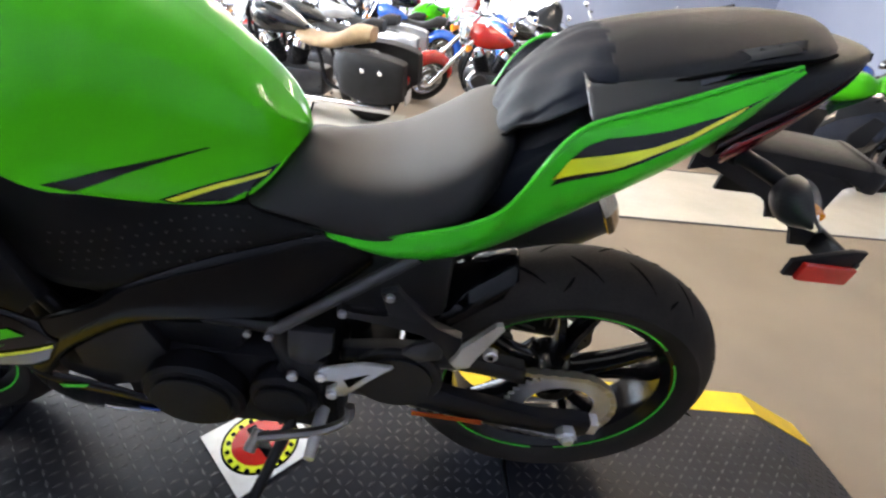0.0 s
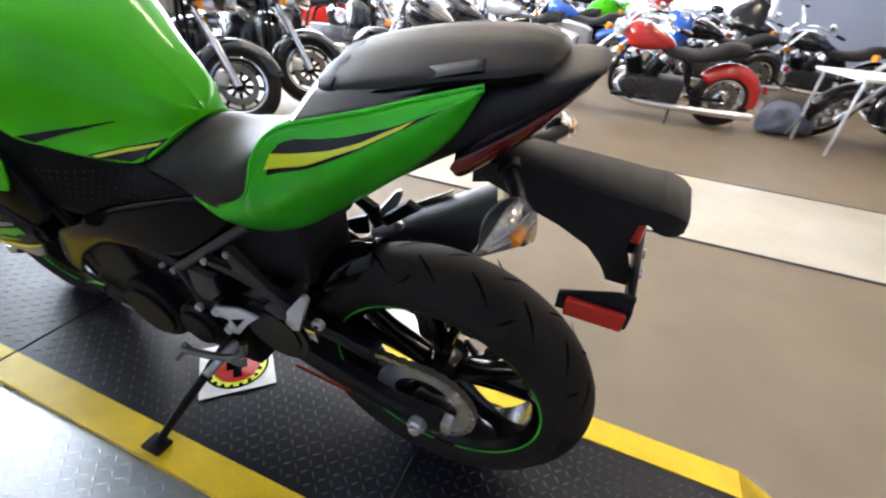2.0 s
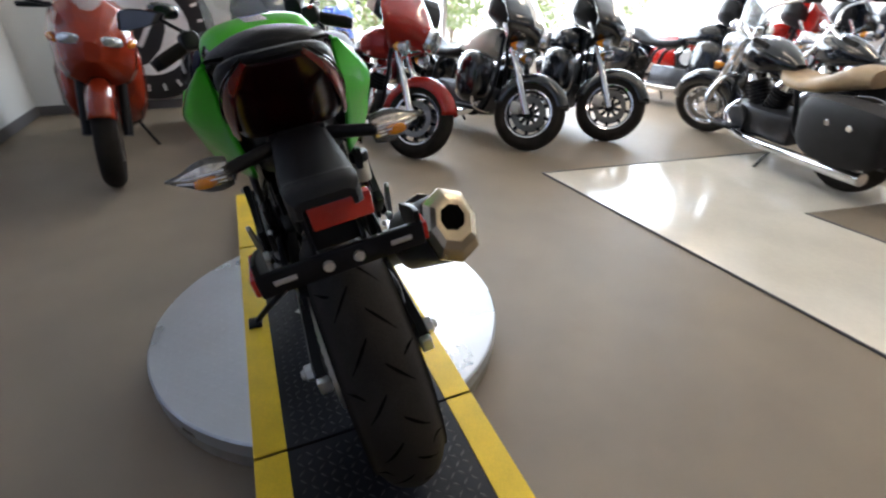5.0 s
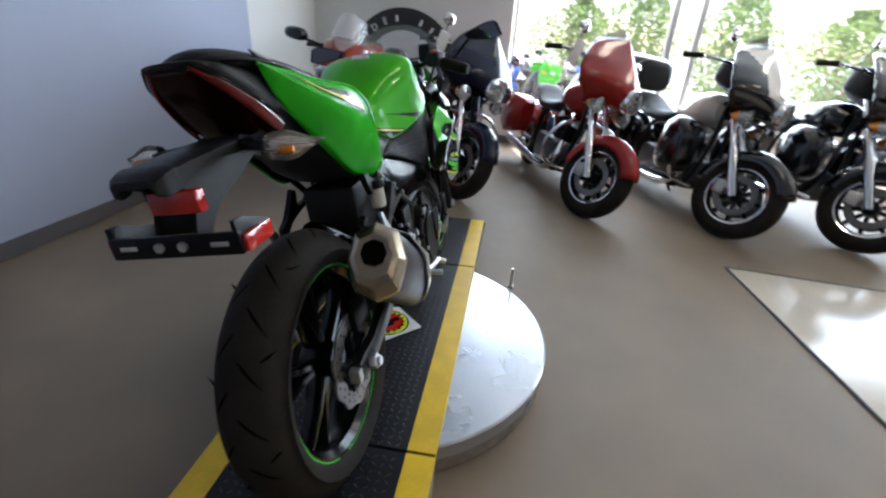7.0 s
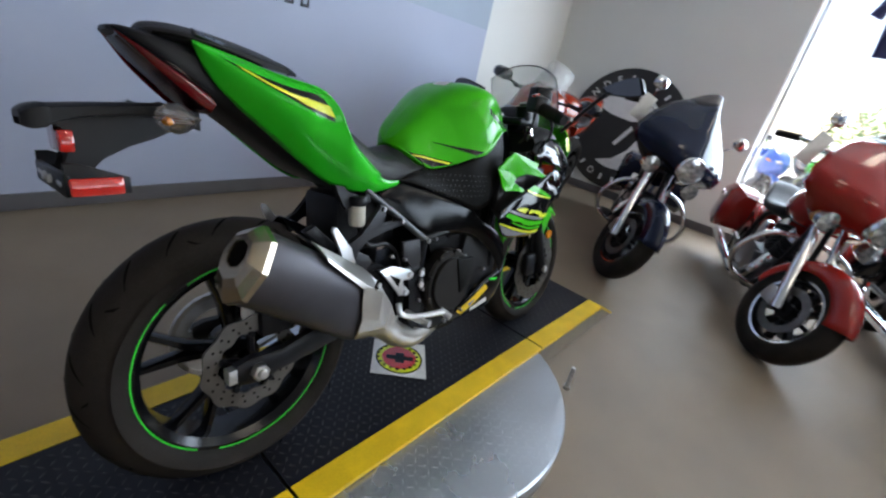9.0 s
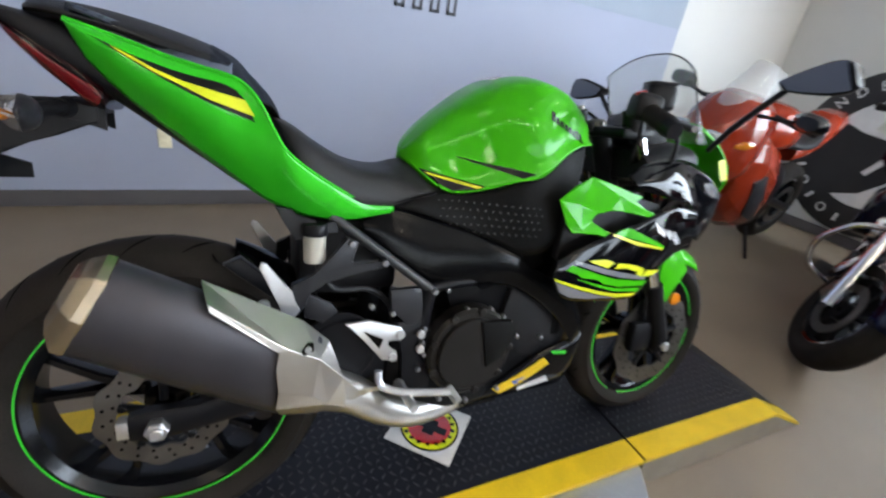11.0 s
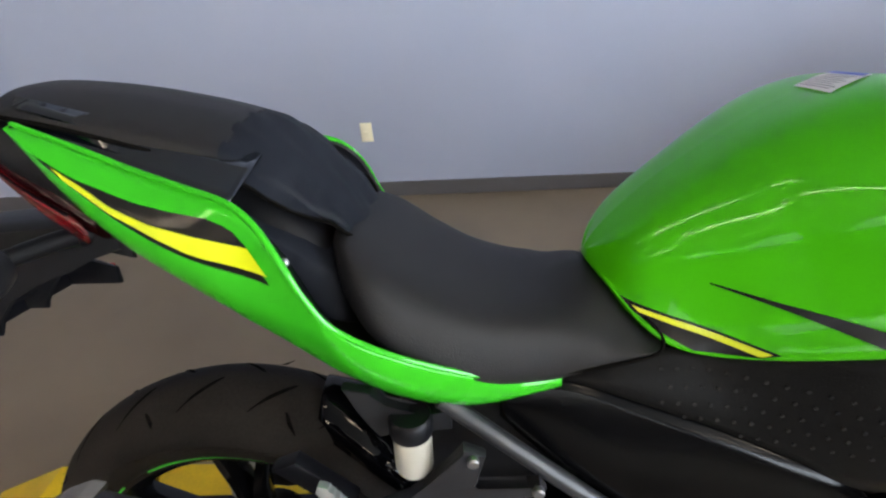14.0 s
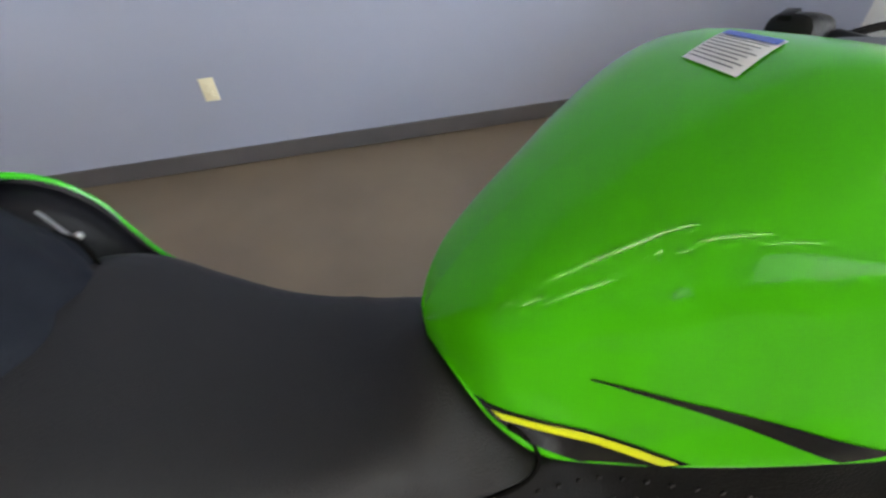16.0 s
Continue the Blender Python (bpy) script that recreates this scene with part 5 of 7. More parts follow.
    for k in range(9):
        x, z = 0.190 + 0.0052 * k, 0.662 - 0.0070 * k
        teeth += [(x, z), (x + 0.0052, z - 0.0016)]
    bm = bmesh.new()
    slab(bm, [(0.180, 0.654), (0.184, 0.664)] + teeth + [(0.239, 0.596), (0.240, 0.584), (0.251, 0.564), (0.238, 0.547), (0.218, 0.556), (0.214, 0.577)], s * 0.168, s * 0.177, 0.0012)
    peg = part("passenger_peg", bm, M["alu"], bike, "folded aluminium passenger peg with a toothed edge")
    bm = bmesh.new()
    disc(bm, (0.186, s * 0.160, 0.573), 0.012, 0.014, 12)
    part("peg_bolt", bm, M["alu"], bike, "bright bolt")
    bm = bmesh.new()
    disc(bm, (0.186, s * 0.168, 0.573), 0.005, 0.002, 6)
    part("socket", bm, M["groove"], bike.children[-1])
    # round guard plate and bracket ahead of the swingarm
    bm = bmesh.new()
    disc(bm, (0.335, s * 0.134, 0.446), 0.084, 0.012, 40)
    disc(bm, (0.335, s * 0.142, 0.446), 0.066, 0.006, 40)
    part("pivot_guard", bm, M["black_satin"], bike, "black round guard plate")
    bm = bmesh.new()
    slab(bm, [(0.440, 0.580), (0.512, 0.580), (0.522, 0.508), (0.500, 0.490), (0.478, 0.492), (0.468, 0.515), (0.444, 0.530)], s * 0.140, s * 0.156, 0.004)
    part("engine_bracket", bm, M["hanger"], bike, "dark grey engine bracket")
    # heel guard, rider peg, pedal
    bm = bmesh.new()
    slab(bm, [(0.341, 0.516), (0.392, 0.519), (0.466, 0.493), (0.476, 0.474), (0.464, 0.461), (0.434, 0.469), (0.433, 0.452), (0.457, 0.436), (0.459, 0.414), (0.423, 0.420), (0.382, 0.474)], s * 0.156, s * 0.166, 0.003)
    guard = part("heel_guard", bm, M["alu"], bike, "bare aluminium heel guard")
    bm = bmesh.new()
    slab(bm, [(0.380, 0.496), (0.425, 0.472), (0.416, 0.450)], s * 0.1655, s * 0.1670, 0)
    part("guard_cutout", bm, M["groove"], guard, smooth=False)
    for x, z in ((0.463, 0.478), (0.447, 0.426), (0.512, 0.472), (0.512, 0.435)):
        bm = bmesh.new()
        disc(bm, (x, s * 0.167, z), 0.010, 0.012, 10)
        part("guard_bolt", bm, M["alu"], guard, "bright bolt")
    bm = bmesh.new()
    slab(bm, [(0.455, 0.50), (0.53, 0.51), (0.555, 0.43), (0.545, 0.31), (0.50, 0.28), (0.47, 0.32), (0.48, 0.41)], s * 0.134, s * 0.155, 0.006)
    part("step_plate", bm, M["black_satin"], bike, "black footrest plate")
    bm = bmesh.new()
    tube(bm, [(0.470, s * 0.150, 0.345), (0.475, s * 0.245, 0.338)], 0.013, 10, 0.010)
    part("rider_peg", bm, M["alu"], bike, "aluminium rider footpeg")
    bm = bmesh.new()
    curve_tube(bm, [(0.414, s * 0.172, 0.400), (0.420, s * 0.182, 0.366), (0.470, s * 0.200, 0.352), (0.572, s * 0.215, 0.342)], 0.009, 16, 8)
    tube(bm, [(0.575, s * 0.200, 0.342), (0.586, s * 0.235, 0.325)], 0.011, 8)
    part("brake_pedal" if s < 0 else "shift_lever", bm, M["alu"] if s < 0 else M["disc_steel"], bike, "metal foot lever")
# rear brake reservoir, hose, hook on the right
bm = bmesh.new()
lathe(bm, [(0.0001, -0.035), (0.020, -0.035), (0.022, -0.03), (0.022, 0.018), (0.0001, 0.018)], (0.285, -0.136, 0.684), 20, axis="z")
res = part("brake_reservoir", bm, M["ivory"], bike, "white brake fluid reservoir with a black cap")
bm = bmesh.new()
lathe(bm, [(0.024, 0.016), (0.025, 0.02), (0.025, 0.036), (0.022, 0.040), (0.0001, 0.040)], (0.285, -0.138, 0.688), 20, axis="z")
part("cap", bm, M["black_satin"], res, "black cap")
bm = bmesh.new()
curve_tube(bm, [(0.285, -0.138, 0.655), (0.32, -0.14, 0.590), (0.40, -0.125, 0.575), (0.45, -0.12, 0.53), (0.46, -0.125, 0.46)], 0.007, 20, 8)
part("brake_hose", bm, M["plastic"], bike, "black brake hose")
bm = bmesh.new()
slab(bm, [(0.330, 0.735), (0.300, 0.722), (0.256, 0.737), (0.244, 0.755), (0.212, 0.761), (0.230, 0.732), (0.238, 0.712), (0.248, 0.694), (0.268, 0.698), (0.33, 0.705)], -0.138, -0.122, 0.003)
part("muffler_hook", bm, M["plastic"], bike, "black muffler hanger hook")
bm = bmesh.new()
slab(bm, [(0.12, 0.655), (0.150, 0.668), (0.215, 0.606), (0.200, 0.585)], -0.150, -0.128, 0.004)
part("muffler_stay", bm, M["black_satin"], bike, "black muffler stay")
bm = bmesh.new()
box(bm, 0.02, 0.11, -0.118, -0.080, RZ + 0.060, RZ + 0.125, 0.010)
part("rear_caliper", bm, M["black_satin"], bike, "black rear brake caliper")
# shock and undertray
bm = bmesh.new()
tube(bm, [(0.42, 0, 0.38), (0.46, 0, 0.70)], 0.028, 14)
part("shock_absorber", bm, M["black_satin"], bike)
bm = bmesh.new()
box(bm, 0.26, 0.48, -0.08, 0.08, 0.55, 0.72, 0.02)
part("airbox", bm, M["plastic"], bike, "black undertray and airbox")
# side stand on the left
bm = bmesh.new()
foot = Vector((0.640, 0.352, 0.078))
curve_tube(bm, [(0.53, 0.13, 0.30), (0.56, 0.19, 0.235), (0.61, 0.29, 0.14), foot], 0.013, 16, 10, 0.010)
stand = part("side_stand", bm, M["black_satin"], bike, "black side stand folded out")
bm = bmesh.new()
box(bm, foot.x - 0.028, foot.x + 0.030, foot.y - 0.018, foot.y + 0.030, foot.z - 0.010, foot.z + 0.004, 0.004, Matrix.Rotation(radians(LEAN), 4, "X"))
part("stand_foot", bm, M["black_satin"], stand)
bm = bmesh.new()
tube(bm, [(0.55, 0.16, 0.25), (0.60, 0.26, 0.155)], 0.007, 8)
part("stand_spring", bm, M["alu"], stand, "bright return spring")

# ---- front end ----
HEAD = Vector((1.105, 0, 0.905))
for s in (-1, 1):
    bm = bmesh.new()
    tube(bm, [(FX - 0.006, s * 0.108, FZ - 0.02), (FX - 0.006, s * 0.108, FZ + 0.02), (1.300, s * 0.108, 0.500)], 0.026, 16, 0.028)
    leg = part("fork_leg", bm, M["black_satin"], bike, "black fork leg")
    bm = bmesh.new()
    tube(bm, [(1.300, s * 0.108, 0.500), (1.125, s * 0.108, 0.93)], 0.0205, 16)
    part("fork_tube", bm, M["chrome"], leg, "bright fork tube")
    bm = bmesh.new()
    disc(bm, (FX - 0.004, s * 0.136, FZ), 0.016, 0.014, 6)
    part("axle_end", bm, M["alu"], leg)
    bm = bmesh.new()
    disc(bm, (1.362, s * 0.142, 0.462), 0.020, 0.010, 20)
    part("side_marker", bm, M["amber"], leg, "round amber reflector")
bm = bmesh.new()
box(bm, 1.255, 1.335, -0.115, -0.085, 0.275, 0.375, 0.012)
part("front_caliper", bm, M["black_satin"], bike, "black front brake caliper")
bm = bmesh.new()
rows = []
for a in np.linspace(radians(55), radians(145), 26):
    r = FR + 0.022
    w = 0.060 + 0.018 * math.sin(math.pi * (a - radians(55)) / radians(90))
    rows.append([(FX + r * math.cos(a), u * w, FZ + (r - 0.055 * abs(u) ** 3) * math.sin(a)) for u in np.linspace(-1, 1, 13)])
sheet(bm, rows)
solid(part("front_fender", bm, M["green"], bike, "lime green front fender"), 0.004)
for s in (-1, 1):
    bm = bmesh.new()
    slab(bm, [(1.335, 0.43), (1.40, 0.42), (1.47, 0.53), (1.42, 0.60), (1.355, 0.60)], s * 0.072, s * 0.090, 0.006)
    part("fender_flank", bm, M["green"], bike, "lime green fender flank")
bm = bmesh.new()
box(bm, 1.05, 1.16, -0.13, 0.13, 0.925, 0.955, 0.012)
box(bm, 1.17, 1.27, -0.13, 0.13, 0.62, 0.66, 0.012)
tube(bm, [(1.20, 0, 0.66), (1.09, 0, 0.95)], 0.03, 14)
part("triple_clamp", bm, M["black_satin"], bike, "black triple clamp")
for s in (-1, 1):
    bm = bmesh.new()
    tube(bm, [(1.105, s * 0.110, 0.975), (1.040, s * 0.180, 1.002), (0.977, s * 0.328, 0.956)], 0.011, 10)
    bar = part("handlebar", bm, M["black_satin"], bike, "black clip-on handlebar")
    bm = bmesh.new()
    tube(bm, [(1.100, s * 0.109, 0.945), (1.092, s * 0.109, 0.998)], 0.030, 18)
    part("bar_clamp", bm, M["black_satin"], bar, "black bar clamp on the fork top")
    bm = bmesh.new()
    tube(bm, [(1.096, s * 0.109, 0.998), (1.094, s * 0.109, 1.008)], 0.019, 18)
    part("fork_cap", bm, M["disc_steel"], bar, "dull metal fork cap")
    bm = bmesh.new()
    g0, g1 = Vector((1.010, s * 0.238, 0.986)), Vector((0.980, s * 0.320, 0.958))
    tube(bm, [g0, g0 + (g1 - g0) * 0.06, g0 + (g1 - g0) * 0.94, g1], 0.0215, 18, 0.0205)
    grip = part("grip", bm, M["rubber"], bar, "black rubber grip")
    for f in np.linspace(0.15, 0.9, 8):
        bm = bmesh.new()
        tube(bm, [g0 + (g1 - g0) * f, g0 + (g1 - g0) * (f + 0.035)], 0.0224, 16)
        part("grip_rib", bm, M["rubber"], grip)
    bm = bmesh.new()
    tube(bm, [g1, g1 + (g1 - g0) * 0.10, g1 + (g1 - g0) * 0.26], 0.0225, 16, 0.0175)
    part("bar_end", bm, M["black_satin"], bar, "black bar end weight")
    bm = bmesh.new()
    curve_tube(bm, [(1.085, s * 0.185, 1.000), (1.070, s * 0.235, 0.985), (1.045, s * 0.300, 0.965), (1.030, s * 0.340, 0.958)], 0.0075, 14, 8)
    part("lever", bm, M["disc_steel"], bar, "dull metal hand lever")
    bm = bmesh.new()
    body(bm, [(-0.034, 0.020, -0.020, 0.022), (-0.026, 0.030, -0.028, 0.030), (0.018, 0.031, -0.029, 0.030), (0.030, 0.020, -0.018, 0.020)], sub=3, n=18, px=0.6, pz=0.6)
    box_ = part("switch_box", bm, M["plastic"], bar, "black switch housing")
    box_.matrix_basis = pose(1.018, s * 0.212, 1.000, 0, 8, s * 20)
    bm = bmesh.new()
    box(bm, -0.012, 0.010, -0.009, 0.009, 0.0, 0.010, 0.003)
    part("switch", bm, M["red" if s < 0 else "black_satin"], bar, "red stop switch" if s < 0 else "").matrix_basis = pose(0.998, s * 0.212, 1.025, 0, -18, s * 20)
    bm = bmesh.new()
    curve_tube(bm, [(1.030, s * 0.200, 0.982), (1.060, s * 0.170, 0.930), (1.100, s * 0.120, 0.880), (1.150, s * 0.06, 0.850)], 0.0045, 16, 7)
    part("cable", bm, M["plastic"], bar, "black control cable")
bm = bmesh.new()
curve_tube(bm, [(1.060, 0.200, 0.998), (1.120, 0.160, 1.010), (1.170, 0.080, 0.960), (1.180, 0.02, 0.880)], 0.005, 20, 7)
part("clutch_cable", bm, M["plastic"], bike, "black clutch cable")
bm = bmesh.new()
body(bm, [(-0.036, 0.022, -0.030, 0.024), (-0.028, 0.031, -0.034, 0.030), (0.022, 0.031, -0.034, 0.030), (0.034, 0.020, -0.028, 0.022)], sub=3, n=18, px=0.5, pz=0.5)
res = part("front_reservoir", bm, M["black_satin"], bike, "black front brake reservoir")
res.matrix_basis = pose(1.098, -0.172, 1.030, 0, 0, -25)
bm = bmesh.new()
box(bm, -0.034, 0.032, -0.028, 0.028, 0.026, 0.034, 0.004)
part("cap", bm, M["plastic"], res, "black screwed cap")
bm = bmesh.new()
body(bm, [(1.150, 0.055, 0.905, 0.960), (1.19, 0.085, 0.895, 0.995), (1.25, 0.085, 0.89, 1.000), (1.29, 0.06, 0.885, 0.965)], px=0.5, pz=0.55)
part("instrument_pod", bm, M["plastic"], bike, "black instrument pod")
bm = bmesh.new()
lathe(bm, [(0.0001, 0.010), (0.020, 0.010), (0.026, 0.004), (0.028, -0.020)], (1.075, 0, 0.962), 24, axis="z")
part("stem_nut", bm, M["disc_steel"], bike, "domed metal steering stem nut")
bm = bmesh.new()
lathe(bm, [(0.0001, 0.006), (0.016, 0.006), (0.018, 0.0), (0.018, -0.02)], (1.045, 0, 0.958), 18, axis="z")
part("ignition_lock", bm, M["black_satin"], bike, "black ignition lock")

for s in (-1, 1):
    # upper cowl and nose
    up = [(1.008, 0.208, 0.842), (1.055, 0.200, 0.866), (1.13, 0.187, 0.880), (1.21, 0.170, 0.884), (1.29, 0.154, 0.876), (1.36, 0.138, 0.858), (1.444, 0.118, 0.828), (1.512, 0.094, 0.785)]
    lo = [(1.030, 0.222, 0.806), (1.09, 0.226, 0.800), (1.16, 0.226, 0.785), (1.25, 0.214, 0.762), (1.318, 0.194, 0.668), (1.39, 0.164, 0.672), (1.470, 0.130, 0.718), (1.516, 0.098, 0.768)]
    ob = part("nose_cowl", skin(up, lo, 44, 12, 0.014, s), M["black_gloss"], bike, "gloss black nose cowl")
    nt = tree_of(ob)
    solid(ob, 0.004)
    # headlamp
    part("headlamp", cover(nt, [(1.35, 0.822), (1.41, 0.818), (1.47, 0.800)], [(1.36, 0.792), (1.41, 0.780), (1.46, 0.770)], s, lift=0.003), M["lamp_glass"], ob, "narrow clear headlamp")
    # green upper side fairing with its opening
    FV = dict(A=(0.812, 0.206, 0.784), B=(0.853, 0.213, 0.819), C=(0.887, 0.217, 0.839), D=(0.931, 0.218, 0.828), E=(1.011, 0.222, 0.804), F=(1.052, 0.222, 0.794), G=(1.030, 0.225, 0.782), H=(1.060, 0.230, 0.764), I=(1.134, 0.236, 0.738), J=(1.130, 0.234, 0.731),
              K=(1.062, 0.230, 0.746), L=(0.993, 0.224, 0.758), M=(0.958, 0.219, 0.760), N=(0.920, 0.214, 0.751), O=(0.908, 0.213, 0.735), P=(0.928, 0.221, 0.721), Q=(0.965, 0.231, 0.702), R=(0.988, 0.238, 0.690), S=(0.968, 0.236, 0.688), T=(0.922, 0.228, 0.703), U=(0.880, 0.220, 0.706), V=(0.854, 0.213, 0.707), W=(0.839, 0.209, 0.727),
              X=(0.871, 0.213, 0.772), Y=(0.878, 0.217, 0.718), Z=(0.980, 0.222, 0.794))
    bm = bmesh.new()
    fv = {k: bm.verts.new((x, s * y, z)) for k, (x, y, z) in FV.items()}
    for f in ("ABCX", "CDZ", "DEZ", "EFGZ", "ZGH", "CZMN", "ZLM", "ZHKL", "HIJK", "CNX", "AXYW", "XNOY", "WYUV", "YOPTU", "PQST", "QRS"):
        bm.faces.new([fv[k] for k in f])
    ob = solid(part("side_fairing", bm, M["green"], bike, "lime green folded side fairing round an air opening", smooth=False), 0.005)
    md = ob.modifiers.new("edges", "BEVEL")
    md.width, md.segments, md.limit_method, md.angle_limit = 0.0025, 2, "ANGLE", radians(6)
    # dark duct behind the opening
    bm = bmesh.new()
    slab(bm, [(0.84, 0.64), (0.85, 0.735), (0.875, 0.77), (0.91, 0.785), (1.05, 0.79), (1.15, 0.768), (1.10, 0.62), (0.90, 0.59)], s * 0.170, s * 0.195, 0.004)
    part("duct", bm, M["plastic"], bike, "black air duct")
    # black lower side fairing with stripes
    up = [(0.811, 0.233, 0.646), (0.869, 0.236, 0.675), (0.958, 0.239, 0.708), (1.025, 0.240, 0.728), (1.152, 0.236, 0.768), (1.280, 0.212, 0.752)]
    lo = [(0.796, 0.238, 0.610), (0.835, 0.240, 0.558), (0.913, 0.240, 0.541), (1.067, 0.238, 0.536), (1.140, 0.232, 0.600), (1.226, 0.215, 0.640), (1.300, 0.196, 0.640)]
    ob = part("lower_fairing", skin(up, lo, 40, 12, 0.007, s), M["black_gloss"], bike, "gloss black lower fairing with green and yellow bars")
    lt = tree_of(ob)
    solid(ob, 0.005)
    for u, l, m in (
            ([(0.967, 0.710), (1.006, 0.723), (1.147, 0.667)], [(0.970, 0.706), (1.047, 0.688), (1.140, 0.664)], "green"),
            ([(0.957, 0.710), (1.032, 0.688), (1.142, 0.664)], [(0.961, 0.703), (1.035, 0.678), (1.135, 0.660)], "neon"),
            ([(0.893, 0.647), (0.946, 0.647), (0.975, 0.638)], [(0.906, 0.640), (0.934, 0.631), (0.952, 0.625)], "neon"),
            ([(0.986, 0.635), (1.040, 0.627), (1.058, 0.622), (1.082, 0.614)], [(0.976, 0.621), (1.018, 0.620), (1.040, 0.612), (1.056, 0.609)], "neon"),
            ([(1.058, 0.609), (1.084, 0.612)], [(1.053, 0.601), (1.078, 0.592)], "neon"),
            ([(1.092, 0.608), (1.151, 0.602)], [(1.080, 0.592), (1.132, 0.590)], "neon"),
            ([(0.862, 0.646), (0.900, 0.637), (0.960, 0.620), (1.051, 0.600), (1.100, 0.590)], [(0.854, 0.641), (0.900, 0.625), (0.940, 0.612), (1.000, 0.597), (1.092, 0.582)], "decal_grey"),
            ([(0.848, 0.637), (0.900, 0.621), (0.935, 0.609), (0.982, 0.595), (1.053, 0.584), (1.108, 0.578)], [(0.830, 0.626), (0.862, 0.617), (0.880, 0.604), (0.930, 0.597), (0.945, 0.585), (1.000, 0.572), (1.092, 0.566)], "green"),
            ([(0.862, 0.605), (0.930, 0.585), (0.990, 0.569), (1.085, 0.561)], [(0.872, 0.600), (0.935, 0.577), (0.990, 0.561), (1.074, 0.551)], "green"),
            ([(0.802, 0.608), (0.880, 0.583), (0.948, 0.564), (1.008, 0.552), (1.074, 0.549)], [(0.804, 0.602), (0.880, 0.575), (0.948, 0.555), (1.008, 0.542), (1.056, 0.540)], "neon"),
            ([(0.806, 0.600), (0.880, 0.573), (0.948, 0.553), (1.010, 0.5405)], [(0.822, 0.573), (0.852, 0.557), (0.908, 0.548), (0.960, 0.545)], "decal_grey")):
        part("fairing_bar", cover(lt, u, l, s, n=16, m=4, lift=0.0026 if m == "neon" else 0.0018), M[m], ob)
    rnd = random.Random(7)
    for k in range(9):
        x, z = 1.088 + 0.0135 * k, 0.722 - 0.0052 * k + rnd.uniform(-0.004, 0.004)
        h, sl = rnd.uniform(0.016, 0.030) + (0.010 if k in (0, 6) else 0), rnd.uniform(0.010, 0.020)
        part("white_mark", cover(lt, [(x, z + h / 2), (x + 0.009, z + h / 2 - 0.004)], [(x + sl, z - h / 2), (x + sl + 0.010, z - h / 2 - 0.003)], s, n=4, m=3, lift=0.003), M["decal_white"], ob, "white script mark as plain strokes")
    # belly pan
    up = [(0.66, 0.120, 0.236), (0.752, 0.140, 0.290), (0.872, 0.150, 0.360), (0.978, 0.150, 0.392), (1.01, 0.140, 0.40)]
    lo = [(0.66, 0.100, 0.208), (0.76, 0.120, 0.224), (0.85, 0.130, 0.236), (0.967, 0.130, 0.242), (1.01, 0.120, 0.300)]
    ob = part("belly_pan", skin(up, lo, 24, 6, 0.010, s), M["black_gloss"], bike, "gloss black belly pan")
    bt = tree_of(ob)
    solid(ob, 0.004)
    for u, l, m in (([(0.815, 0.262), (0.90, 0.285)], [(0.82, 0.245), (0.915, 0.262)], "decal_white"), ([(0.90, 0.362), (0.955, 0.356)], [(0.91, 0.352), (0.95, 0.347)], "lime"),
                    ([(0.735, 0.270), (0.80, 0.302), (0.88, 0.345)], [(0.76, 0.250), (0.83, 0.282), (0.90, 0.325)], "yellow"), ([(0.790, 0.286), (0.83, 0.296)], [(0.80, 0.274), (0.835, 0.284)], "decal_blue")):
        if s > 0 and m == "yellow":
            continue
        part("belly_bar", cover(bt, u, l, s, n=14, m=4, lift=0.0026), M[m], ob)
    # mirrors
    bm = bmesh.new()
    rows = []
    for f in np.linspace(0, 1, 11):
        y = 0.300 + 0.150 * f
        h = 0.010 + 0.026 * min(1.0, 1.5 * f) ** 0.7
        c = Vector((1.352 - 0.01 * f, s * y, 1.074 + 0.018 * f))
        k = 1.0 if f < 0.85 else (0.94 if f < 0.95 else 0.72)
        rows.append([(c.x + 0.034 * k * math.cos(a) * (1 if math.cos(a) > 0 else 0.25), c.y - s * 0.012 * math.sin(a), c.z + k * h * math.copysign(abs(math.sin(a)) ** 0.6, math.sin(a))) for a in np.linspace(0, 2 * math.pi, 25)[:-1]])
    rings(bm, rows)
    mir = part("mirror", bm, M["black_satin"], bike, "black faired mirror")
    bm = bmesh.new()
    rows = []
    for f in np.linspace(0.06, 0.94, 9):
        y = 0.300 + 0.150 * f
        h = 0.006 + 0.025 * min(1.0, 1.5 * f) ** 0.7
        rows.append([(1.352 - 0.01 * f - 0.0100, s * (y + 0.011), 1.074 + 0.018 * f - h), (1.352 - 0.01 * f - 0.0100, s * (y - 0.011), 1.074 + 0.018 * f + h)])
    part("mirror_glass", sheet(bm, rows), M["mirror_glass"], mir, "mirror glass")
    bm = bmesh.new()
    curve_tube(bm, [(1.40, s * 0.115, 0.910), (1.352, s * 0.19, 0.958), (1.346, s * 0.25, 1.010), (1.358, s * 0.315, 1.072)], 0.008, 14, 10)
    part("mirror_stalk", bm, M["black_satin"], mir)
